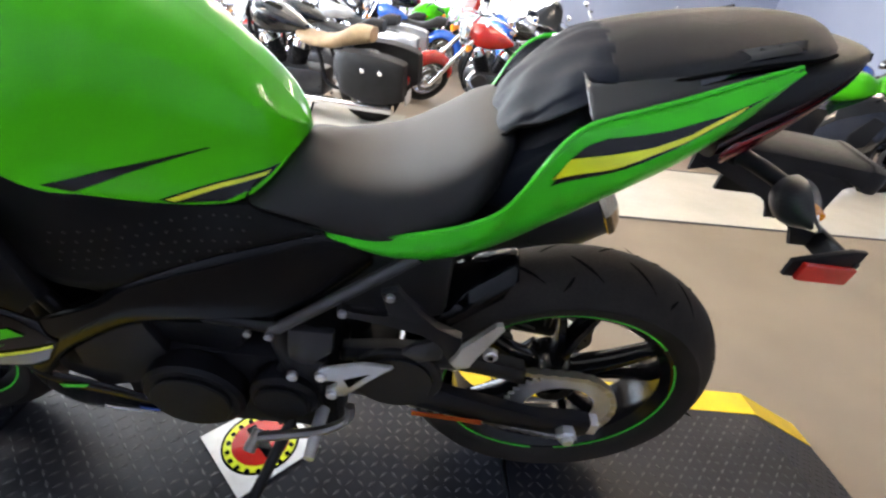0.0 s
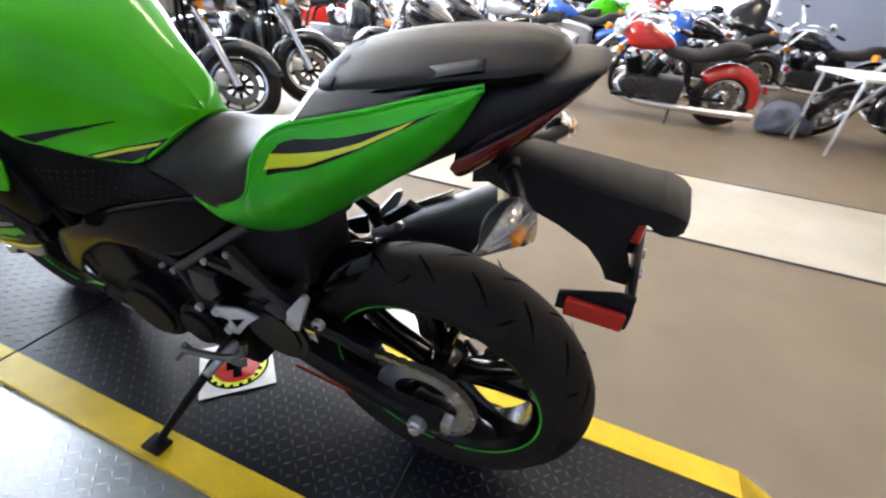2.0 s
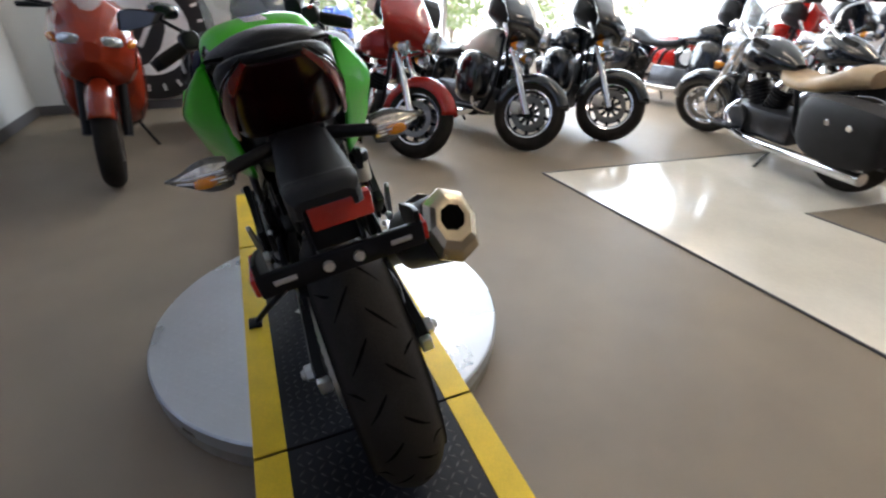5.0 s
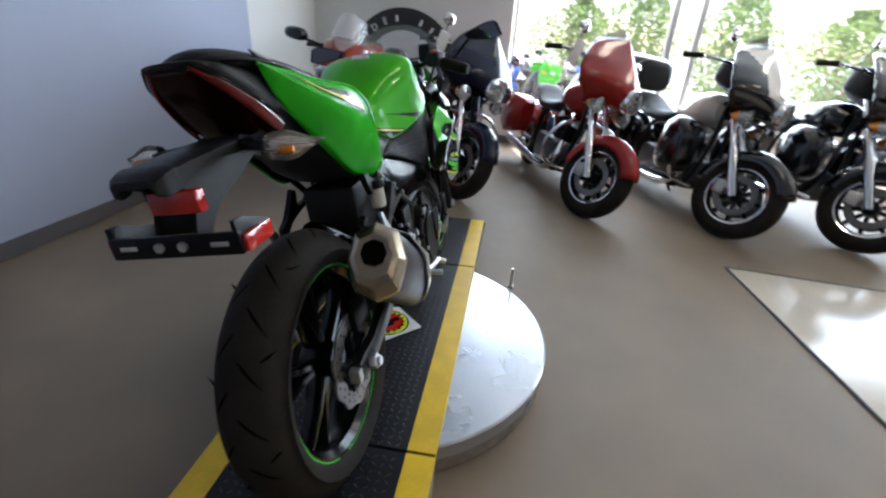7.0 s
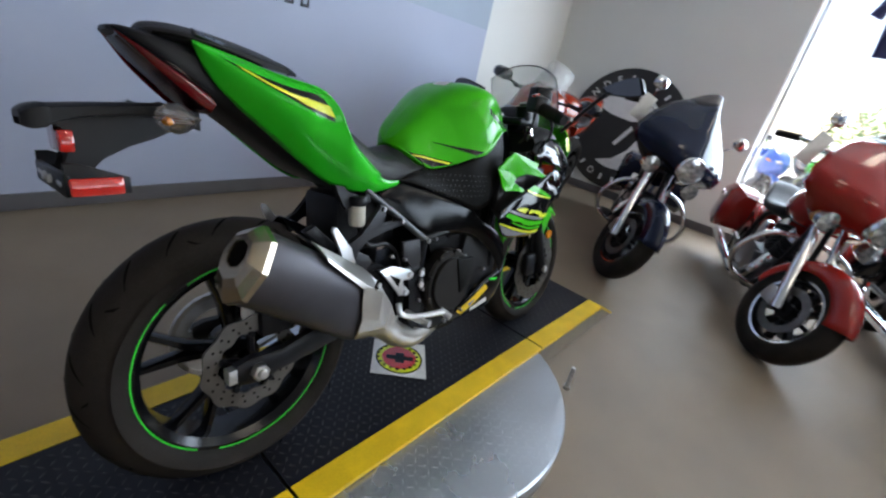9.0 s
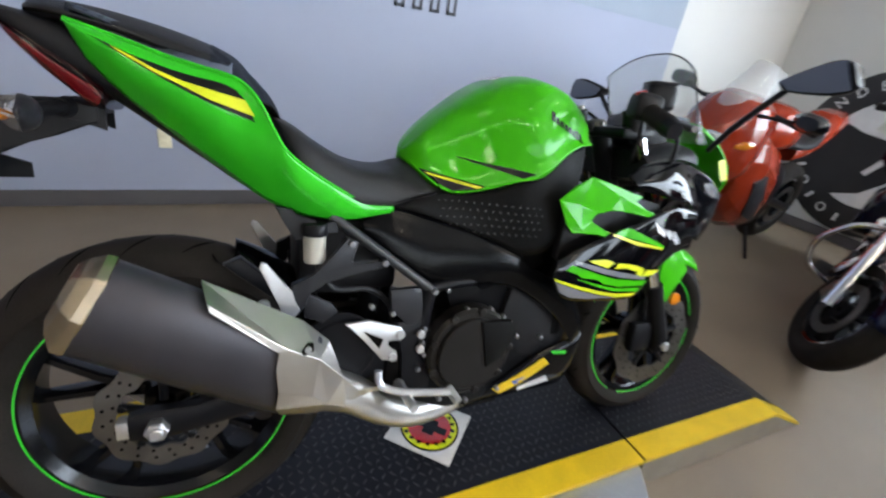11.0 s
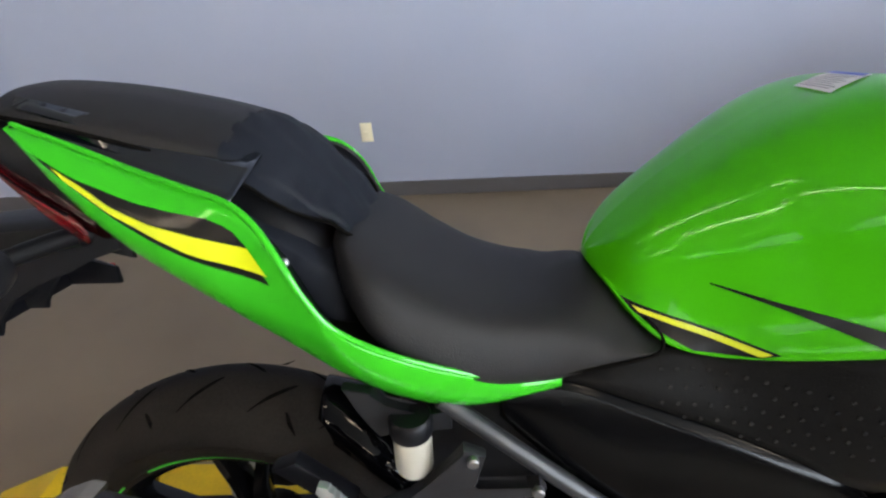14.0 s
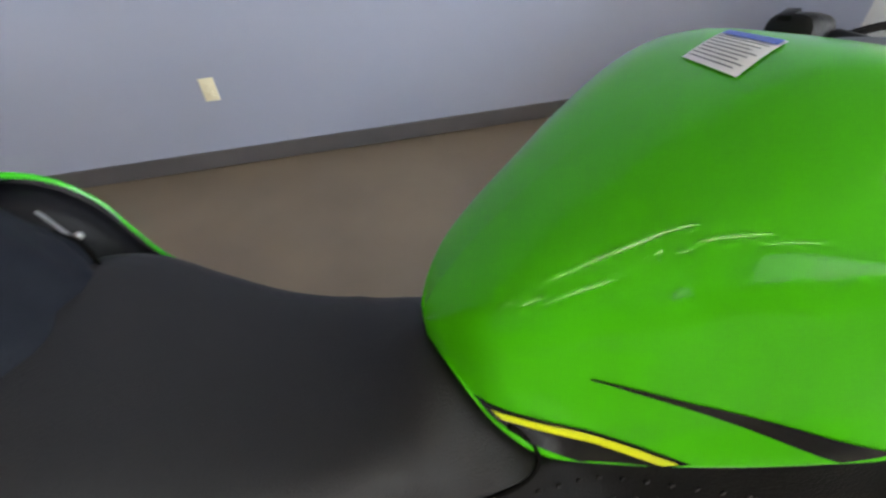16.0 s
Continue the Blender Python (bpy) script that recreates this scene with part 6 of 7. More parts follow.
# green nose between the lamps
bm = bmesh.new()
rows = []
for x, z, w in crom([(1.450, 0.985, 0.072), (1.525, 0.940, 0.080), (1.585, 0.880, 0.082), (1.590, 0.820, 0.078), (1.550, 0.750, 0.064)], 18):
    rows.append([(x - 0.060 * abs(u) ** 2.2, u * (w + 0.020), z - 0.018 * abs(u) ** 2) for u in np.linspace(-1, 1, 13)])
sheet(bm, rows)
tip = part("nose_tip", bm, M["green"], bike, "lime green nose tip")
nt = tree_of(tip)
solid(tip, 0.005)
for s in (-1, 1):
    part("nose_stripe", cover(nt, [(1.470, 0.880), (1.498, 0.886)], [(1.500, 0.820), (1.530, 0.826)], s, lift=0.006), M["neon"], tip, "yellow nose stripe")
# windscreen
bm = bmesh.new()
rows = []
for f in np.linspace(0, 1, 15):
    row = []
    w = 0.165 - 0.012 * f
    for u in np.linspace(-1, 1, 17):
        x = 1.480 - 0.231 * f - (0.200 - 0.180 * f) * abs(u) ** 2.2
        z = 0.925 + 0.235 * f - 0.055 * f * f * abs(u) ** 2.4
        row.append((x, u * w, z))
    rows.append(row)
sheet(bm, rows)
solid(part("windscreen", bm, M["screen"], bike, "clear windscreen with a dark rim"), 0.003)
edge = [rows[-1][i] for i in range(17)]
bm = bmesh.new()
tube(bm, [r[0] for r in rows] + edge[1:-1] + [r[-1] for r in rows[::-1]], 0.0022, 6)
part("screen_rim", bm, M["black_satin"], bike, "dark screen rim")
bm = bmesh.new()
body(bm, [(1.13, 0.15, 0.82, 0.90), (1.25, 0.16, 0.80, 0.925), (1.36, 0.12, 0.80, 0.92), (1.44, 0.06, 0.80, 0.90)], px=0.6)
part("inner_cowl", bm, M["plastic"], bike, "black inner cowl")
bm = bmesh.new()
box(bm, 0.90, 0.935, -0.14, 0.14, 0.40, 0.66, 0.008)
part("radiator", bm, M["engine"], bike, "black radiator")
for s in (-1, 1):
    bm = bmesh.new()
    slab(bm, [(0.78, 0.60), (0.90, 0.535), (0.965, 0.44), (0.945, 0.375), (0.88, 0.335), (0.80, 0.36), (0.74, 0.46)], s * 0.112, s * 0.138, 0.006)
    part("radiator_shroud", bm, M["plastic"], bike, "black plastic radiator shroud")
bm = bmesh.new()
curve_tube(bm, [(1.11, -0.165, 1.005), (1.16, -0.20, 0.93), (1.18, -0.16, 0.80), (1.25, -0.12, 0.62), (1.30, -0.10, 0.38)], 0.006, 24, 8)
part("front_brake_hose", bm, M["plastic"], bike, "black brake hose")


# ---- the other motorcycles of the showroom ----
def far_wheel(root, name, x, R, hw, rim, style, discs=True):
    w = hw * 0.7
    bm = bmesh.new()
    lathe(bm, [(rim + 0.004, -w), (rim - 0.018, -w), (rim - 0.030, -w * 0.6), (rim - 0.030, w * 0.6), (rim - 0.018, w), (rim + 0.004, w)], seg=36)
    lathe(bm, [(0.012, -0.06), (0.05, -0.06), (0.055, 0.0), (0.05, 0.06), (0.012, 0.06)], seg=16)
    arms = []
    n = {"spoke": 22, "cast": 9, "five": 5}[style]
    for k in range(n):
        a = 2 * math.pi * k / n
        if style == "spoke":
            b, s = a + (0.5 if k % 2 else -0.5), (0.04 if k % 4 < 2 else -0.04)
            arms.append(tube(bmesh.new(), [(0.05 * math.cos(b), s, 0.05 * math.sin(b)), ((rim - 0.02) * math.cos(a), 0, (rim - 0.02) * math.sin(a))], 0.0035, 5))
        else:
            t = 0.012 if style == "cast" else 0.024
            rows = []
            for r in (0.045, rim - 0.025):
                rows.append([(r * math.cos(a) - t * u * math.sin(a), v * 0.024, r * math.sin(a) + t * u * math.cos(a)) for u, v in ((-1, -1), (1, -1), (1, 1), (-1, 1))])
            arms.append(rings(bmesh.new(), rows))
    metal = M[{"spoke": "chrome", "cast": "black_satin", "five": "show_black"}[style]]
    wh = part(name, bm, metal, root, "metal wheel")
    wh.matrix_basis = pose(x, 0, R)
    for arm in arms:
        part("spoke", arm, metal, wh)
    if style == "cast":
        for s in (-1, 1):
            bm = bmesh.new()
            lathe(bm, [(rim - 0.016, s * (w + 0.002)), (rim - 0.004, s * (w + 0.006)), (rim + 0.004, s * (w + 0.003))], seg=40)
            part("rim_lip", bm, M["chrome"], wh, "chrome rim lip")
    bm = bmesh.new()
    lathe(bm, tyre_profile(R, hw, rim)[::2], seg=48)
    part("tyre", bm, M["rubber"], wh, "black rubber tyre")
    if discs:
        for s in (-1, 1):
            bm = bmesh.new()
            lathe(bm, [(rim * 0.48, s * (w + 0.012)), (rim * 0.70, s * (w + 0.012)), (rim * 0.70, s * (w + 0.017)), (rim * 0.48, s * (w + 0.017))], seg=30, close_profile=True)
            part("brake_disc", bm, M["disc_steel"], wh, "steel brake disc")
    return wh


def arc_fender(R, a0, a1, w, drop, flare=1.0):
    """A deep fender round a wheel of radius R about the origin."""
    bm = bmesh.new()
    rows = []
    for f in np.linspace(0, 1, 20):
        a = radians(a0 + (a1 - a0) * f)
        rows.append([((R - drop * abs(u) ** 3) * math.cos(a), u * w, (R - drop * abs(u) ** 3) * math.sin(a)) for u in np.linspace(-1, 1, 9)])
    return sheet(bm, rows)


FRONT = ("front_wheel", "fork_leg", "indicator", "front_fender", "handlebar", "mirror", "headlamp", "passing_lamp", "fairing", "windshield", "fairing_dash", "fairing_tag")


def turn_front(root, head, rake, angle):
    """Turns fork, wheel and all that steers about the leaning steering axis."""
    axis = Vector((-rake, 0, 0.75)).normalized()
    m = Matrix.Translation((0, 0, -0.013)) @ Matrix.Translation(head) @ Matrix.Rotation(radians(angle), 4, axis) @ Matrix.Translation(-head)
    for ob in root.children:
        if ob.name.split(".")[0] in FRONT:
            ob.matrix_basis = m @ ob.matrix_basis


def big_bike(name, label, paint, paint2=None, wb=1.62, fairing="batwing", bags=True, box_top=False, style="cast", seat="leather", R=0.315, rake=None, guard=True, whitewall=False, screen=False, steer=30, shields=False, tag=False):
    """A heavy cruiser or tourer: x forward from the rear axle, z up from the floor."""
    p2 = paint2 or paint
    root = tagged(empty(name), label, "motorcycle", "parked showroom motorcycles")
    rim = R - 0.105
    far_wheel(root, "rear_wheel", 0, R, 0.078, rim, style)
    far_wheel(root, "front_wheel", wb, R, 0.066, rim, style)
    rake = rake or 0.42
    top = Vector((wb - rake, 0, 1.0))
    for s in (-1, 1):
        bm = bmesh.new()
        tube(bm, [(wb, s * 0.105, R - 0.02), (wb - rake * 0.42, s * 0.105, R + (1.0 - R) * 0.42)], 0.034, 14, 0.032)
        leg = part("fork_leg", bm, M["chrome"], root, "chrome fork leg")
        bm = bmesh.new()
        tube(bm, [(wb - rake * 0.42, s * 0.105, R + (1.0 - R) * 0.42), (top.x, s * 0.105, top.z)], 0.024, 12)
        part("fork_tube", bm, M["chrome"], leg)
        bm = bmesh.new()
        box(bm, wb - 0.16, wb - 0.07, s * 0.085 - 0.02, s * 0.085 + 0.02, R - 0.03, R + 0.07, 0.012)
        part("caliper", bm, M["steel"], leg)
        bm = bmesh.new()
        body(bm, [(wb - rake * 0.62 - 0.02, 0.012, R + 0.48, R + 0.50), (wb - rake * 0.62 + 0.02, 0.030, R + 0.455, R + 0.525), (wb - rake * 0.62 + 0.05, 0.030, R + 0.455, R + 0.525)], sub=3, n=12)
        o = part("indicator", bm, M["amber"], root, "amber indicator")
        o.matrix_basis = pose(0, s * 0.20, 0)
    fd = arc_fender(R + 0.035, 20, 175, 0.085, 0.10)
    o = part("front_fender", fd, M[paint], root, "painted front fender")
    o.matrix_basis = pose(wb, 0, R)
    solid(o, 0.004)
    o = part("rear_fender", arc_fender(R + 0.045, 35, 190, 0.105, 0.12), M[paint], root, "painted rear fender")
    o.matrix_basis = pose(0, 0, R)
    solid(o, 0.004)
    bm = bmesh.new()
    body(bm, [(wb - 0.98, 0.05, 0.74, 0.80), (wb - 0.86, 0.12, 0.72, 0.88), (wb - 0.70, 0.165, 0.70, 0.95), (wb - 0.55, 0.16, 0.71, 0.965), (wb - 0.46, 0.09, 0.76, 0.93)])
    tk = part("fuel_tank", bm, M[p2], root, "glossy painted fuel tank")
    bm = bmesh.new()
    lathe(bm, [(0.0001, 0.015), (0.035, 0.012), (0.04, -0.01)], (wb - 0.66, 0, 0.955), 16, axis="z")
    part("filler_cap", bm, M["chrome"], tk)
    bm = bmesh.new()
    body(bm, [(-0.05, 0.10, 0.74, 0.86), (0.12, 0.13, 0.70, 0.86), (0.28, 0.16, 0.66, 0.78), (0.42, 0.17, 0.65, 0.74), (wb - 0.97, 0.13, 0.66, 0.76), (wb - 0.88, 0.06, 0.72, 0.79)], px=0.6)
    part("seat", bm, M[seat], root, "stitched leather saddle")
    bm = bmesh.new()
    box(bm, 0.42, wb - 0.46, -0.14, 0.14, 0.20, 0.45, 0.05)
    disc(bm, (wb - 0.62, 0.15, 0.33), 0.11, 0.06, 20)
    disc(bm, (wb - 0.62, -0.15, 0.33), 0.11, 0.06, 20)
    en = part("engine", bm, M["engine_grey"], root, "polished V-twin engine")
    for a, x0 in ((-24, wb - 0.82), (24, wb - 0.68)):
        bm = bmesh.new()
        d = Vector((math.sin(radians(a)), 0, math.cos(radians(a))))
        e = d.cross(Vector((0, 1, 0)))
        rows = []
        for k in range(7):
            c = Vector((x0, 0, 0.43)) + d * (0.03 * k)
            for h, r in ((0, 0.074), (0.002, 0.092), (0.016, 0.092), (0.018, 0.074)):
                rows.append([c + d * h + r * (math.cos(q) * e + math.sin(q) * Vector((0, 1, 0))) for q in np.linspace(0, 2 * math.pi, 17)[:-1]])
        rings(bm, rows)
        part("cylinder", bm, M["black_satin"], en, "finned black cylinder")
        bm = bmesh.new()
        tube(bm, [c + d * 0.03, c + d * 0.09], 0.088, 16, 0.07)
        part("rocker_cover", bm, M["chrome"], en, "chrome rocker cover")
    bm = bmesh.new()
    disc(bm, (wb - 0.75, -0.165, 0.56), 0.085, 0.05, 24)
    part("air_cleaner", bm, M["chrome"], en, "chrome air cleaner")
    for s, zz in ((-1, 0.24), (1, 0.24)):
        bm = bmesh.new()
        curve_tube(bm, [(wb - 0.56, s * 0.10, 0.45), (wb - 0.50, s * 0.16, 0.34), (wb - 0.70, s * 0.17, 0.20), (0.25, s * 0.19, 0.20), (-0.30, s * 0.20, 0.22)], 0.030, 30, 12, 0.046)
        part("exhaust_pipe", bm, M["chrome"], root, "chrome exhaust pipe")
        bm = bmesh.new()
        box(bm, wb - 0.72, wb - 0.46, s * 0.24 - 0.05, s * 0.24 + 0.05, 0.26, 0.285, 0.01)
        part("floorboard", bm, M["black_satin"], root)
        if guard:
            bm = bmesh.new()
            curve_tube(bm, [(wb - 0.42, s * 0.05, 0.66), (wb - 0.40, s * 0.22, 0.62), (wb - 0.40, s * 0.33, 0.46), (wb - 0.42, s * 0.28, 0.30), (wb - 0.44, s * 0.06, 0.24)], 0.016, 24, 10)
            part("engine_guard", bm, M["chrome"], root, "chrome engine guard")
        bm = bmesh.new()
        curve_tube(bm, [(top.x - 0.02, s * 0.05, 1.04), (top.x - 0.03, s * 0.18, 1.12), (top.x - 0.16, s * 0.36, 1.10), (top.x - 0.30, s * 0.43, 1.06)], 0.013, 18, 10)
        bar = part("handlebar", bm, M["chrome"], root, "chrome handlebar")
        bm = bmesh.new()
        tube(bm, [(top.x - 0.19, s * 0.38, 1.095), (top.x - 0.31, s * 0.435, 1.058)], 0.020, 12)
        part("grip", bm, M["rubber"], bar)
        bm = bmesh.new()
        body(bm, [(-0.012, 0.03, -0.035, 0.035), (0.0, 0.055, -0.045, 0.045), (0.02, 0.03, -0.03, 0.03)], sub=3, n=14)
        mo = part("mirror", bm, M["chrome"], root, "round chrome mirror")
        mo.matrix_basis = pose(top.x - 0.05, s * 0.40, 1.26 if fairing else 1.22)
        bm = bmesh.new()
        tube(bm, [(top.x - 0.12, s * 0.34, 1.11), (top.x - 0.055, s * 0.39, 1.23)], 0.006, 6)
        part("mirror_stem", bm, M["chrome"], bar)
        if shields:
            bm = bmesh.new()
            body(bm, [(wb - 0.66, 0.07, 0.40, 0.66), (wb - 0.60, 0.12, 0.33, 0.74), (wb - 0.48, 0.14, 0.32, 0.76), (wb - 0.38, 0.11, 0.38, 0.72), (wb - 0.35, 0.05, 0.46, 0.62)], px=0.55, pz=0.6)
            o = part("leg_shield", bm, M[paint], root, "glossy moulded leg shield")
            o.matrix_basis = pose(0, s * 0.25, 0)
        if bags:
            bm = bmesh.new()
            rows = []
            for x, h0, h1, y1 in crom([(-0.42, 0.40, 0.60, 0.27), (-0.40, 0.34, 0.66, 0.33), (-0.15, 0.30, 0.70, 0.36), (0.12, 0.34, 0.70, 0.35), (0.22, 0.46, 0.66, 0.29)], 18):
                rows.append([(x, s * 0.16, h0 + 0.02), (x, s * (y1 - 0.03), h0), (x, s * y1, h0 + 0.05), (x, s * y1, h1 - 0.06), (x, s * (y1 - 0.04), h1), (x, s * 0.16, h1)])
            rings(bm, rows)
            bag = part("saddlebag", bm, M["leather"] if seat == "tan" else M[paint], root, "dark leather saddlebag" if seat == "tan" else "hard painted saddlebag")
            for zz in (-0.02, 0.16):
                bm = bmesh.new()
                disc(bm, (-0.22 + 0.9 * zz, s * 0.362, 0.58), 0.022, 0.012, 8)
                part("stud", bm, M["chrome"], bag)
    bm = bmesh.new()
    tube(bm, [(0.50, 0.15, 0.20), (0.52, 0.30, 0.015)], 0.012, 8)
    part("side_stand", bm, M["black_satin"], root, "steel side stand")
    bm = bmesh.new()
    box(bm, -R - 0.075, -R - 0.045, -0.05, 0.05, R + 0.10, R + 0.17, 0.008)
    part("tail_lamp", bm, M["red_lens"], root, "red tail lamp")
    bm = bmesh.new()
    box(bm, -R - 0.072, -R - 0.066, -0.09, 0.09, R - 0.08, R + 0.04, 0.004)
    part("plate", bm, M["paper"], root, "blank pale plate")
    hx, hz = wb - rake * 0.72 + 0.08, 0.93 if fairing else 0.90
    bm = bmesh.new()
    lathe(bm, [(0.0001, -0.13), (0.055, -0.115), (0.088, -0.05), (0.096, 0.0), (0.090, 0.012)], seg=24)
    hl = part("headlamp", bm, M["chrome"], root, "chrome headlamp shell")
    hl.matrix_basis = pose(hx + (0.185 if fairing else 0.0), 0, hz, 0, 0, -90)
    bm = bmesh.new()
    lathe(bm, [(0.0001, 0.020), (0.05, 0.016), (0.090, 0.006)], seg=24)
    part("lens", bm, M["lamp_glass"], hl, "clear round lens")
    if fairing == "batwing":
        for s in (-1, 1):
            bm = bmesh.new()
            lathe(bm, [(0.0001, -0.08), (0.045, -0.06), (0.060, 0.0), (0.0001, 0.012)], seg=18)
            o = part("passing_lamp", bm, M["lamp_glass"], root, "chrome passing lamp")
            o.matrix_basis = pose(hx + 0.06, s * 0.19, hz - 0.12, 0, 0, -90)
        bm = bmesh.new()
        rows = []
        for a in np.linspace(-1, 1, 29):
            row = []
            for g in np.linspace(0, 1, 22):
                # a tall shield that leans back: narrow under the lamp, wide pointed wings, drawn in to the screen
                w = float(np.interp(g, (0, 0.10, 0.24, 0.38, 0.58, 0.78, 0.92, 1.0), (0.10, 0.26, 0.385, 0.405, 0.345, 0.245, 0.140, 0.040)))
                nose = float(np.interp(g, (0, 0.14, 0.32, 0.6, 1.0), (0.12, 0.165, 0.150, 0.035, -0.165)))
                ridge = 0.022 * math.exp(-(a * w / 0.05) ** 2) * g
                x = hx + nose - (0.25 - 0.06 * g) * abs(a) ** 1.9 + ridge
                row.append((x, a * w, 0.84 + 0.52 * g - 0.070 * abs(a) ** 3 * (1 - g) - 0.03 * a * a * g))
            rows.append(row)
        sheet(bm, rows)
        for f in bm.faces:
            f.material_index = 1 if abs(f.calc_center_median().y) > 0.19 or f.calc_center_median().z < 0.98 else 0
        fo = part("fairing", bm, [M[p2], M[paint]], root, "painted batwing fairing")
        solid(fo, 0.012)
        bm = bmesh.new()
        rows = []
        for a in np.linspace(-0.85, 0.85, 12):
            row = []
            for g in np.linspace(0, 1, 6):
                y = a * 0.190 * (1 - 0.25 * g)
                row.append((hx - 0.140 - 0.14 * abs(a) ** 1.9 - 0.08 * g, y, 1.318 - 0.11 * abs(a) ** 1.8 + (0.105 - 0.06 * abs(a) ** 2) * g))
            rows.append(row)
        sheet(bm, rows)
        solid(part("windshield", bm, M["smoked"], root, "smoked windshield"), 0.004)
        bm = bmesh.new()
        body(bm, [(hx - 0.40, 0.06, 1.06, 1.16), (hx - 0.36, 0.14, 1.02, 1.20), (hx - 0.24, 0.16, 0.98, 1.20), (hx - 0.14, 0.12, 0.94, 1.10)], px=0.5, pz=0.55, n=20, sub=4)
        part("fairing_dash", bm, M["leather"], root, "black instrument dash")
        if tag:
            bm = bmesh.new()
            box(bm, hx - 0.20, hx - 0.196, -0.46, -0.36, 0.98, 1.16, 0.0015)
            part("fairing_tag", bm, M["paper"], root, "white price card hung on the handlebar", smooth=False)
    elif screen:
        bm = bmesh.new()
        rows = []
        for a in np.linspace(-1, 1, 12):
            rows.append([(hx - 0.02 - 0.12 * a * a - 0.16 * g, a * (0.26 - 0.05 * g), 0.86 + 0.52 * g - 0.08 * a * a * g) for g in np.linspace(0, 1, 7)])
        sheet(bm, rows)
        solid(part("windshield", bm, M["screen"], root, "tall clear windshield"), 0.004)
    if box_top:
        bm = bmesh.new()
        body(bm, [(-0.50, 0.20, 0.92, 1.10), (-0.44, 0.27, 0.90, 1.18), (-0.22, 0.28, 0.90, 1.20), (-0.08, 0.25, 0.92, 1.17), (-0.04, 0.2, 0.96, 1.10)], px=0.45, pz=0.5)
        tb = part("top_case", bm, M[paint], root, "hard top case")
        bm = bmesh.new()
        body(bm, [(-0.05, 0.16, 0.88, 1.14), (0.0, 0.19, 0.88, 1.16), (0.04, 0.16, 0.90, 1.10)], px=0.5)
        part("backrest", bm, M[seat], root, "padded leather backrest")
        bm = bmesh.new()
        tube(bm, [(-0.25, 0, 0.72), (-0.25, 0, 0.92)], 0.03, 8)
        part("rack", bm, M["chrome"], root)
    bm = bmesh.new()
    for s in (-1, 1):
        curve_tube(bm, [(0.0, s * 0.12, R), (0.35, s * 0.13, 0.34), (0.45, s * 0.12, 0.62), (wb - 0.9, s * 0.06, 0.72), (top.x, s * 0.03, 0.92)], 0.020, 24, 8)
        curve_tube(bm, [(0.45, s * 0.12, 0.30), (wb - 0.60, s * 0.12, 0.20), (wb - 0.42, s * 0.08, 0.40), (top.x, s * 0.03, 0.90)], 0.018, 24, 8)
    part("frame", bm, M["black_satin"], root, "black steel frame")
    turn_front(root, Vector((wb - rake * 0.85, 0, 0.9)), rake, steer)
    return root


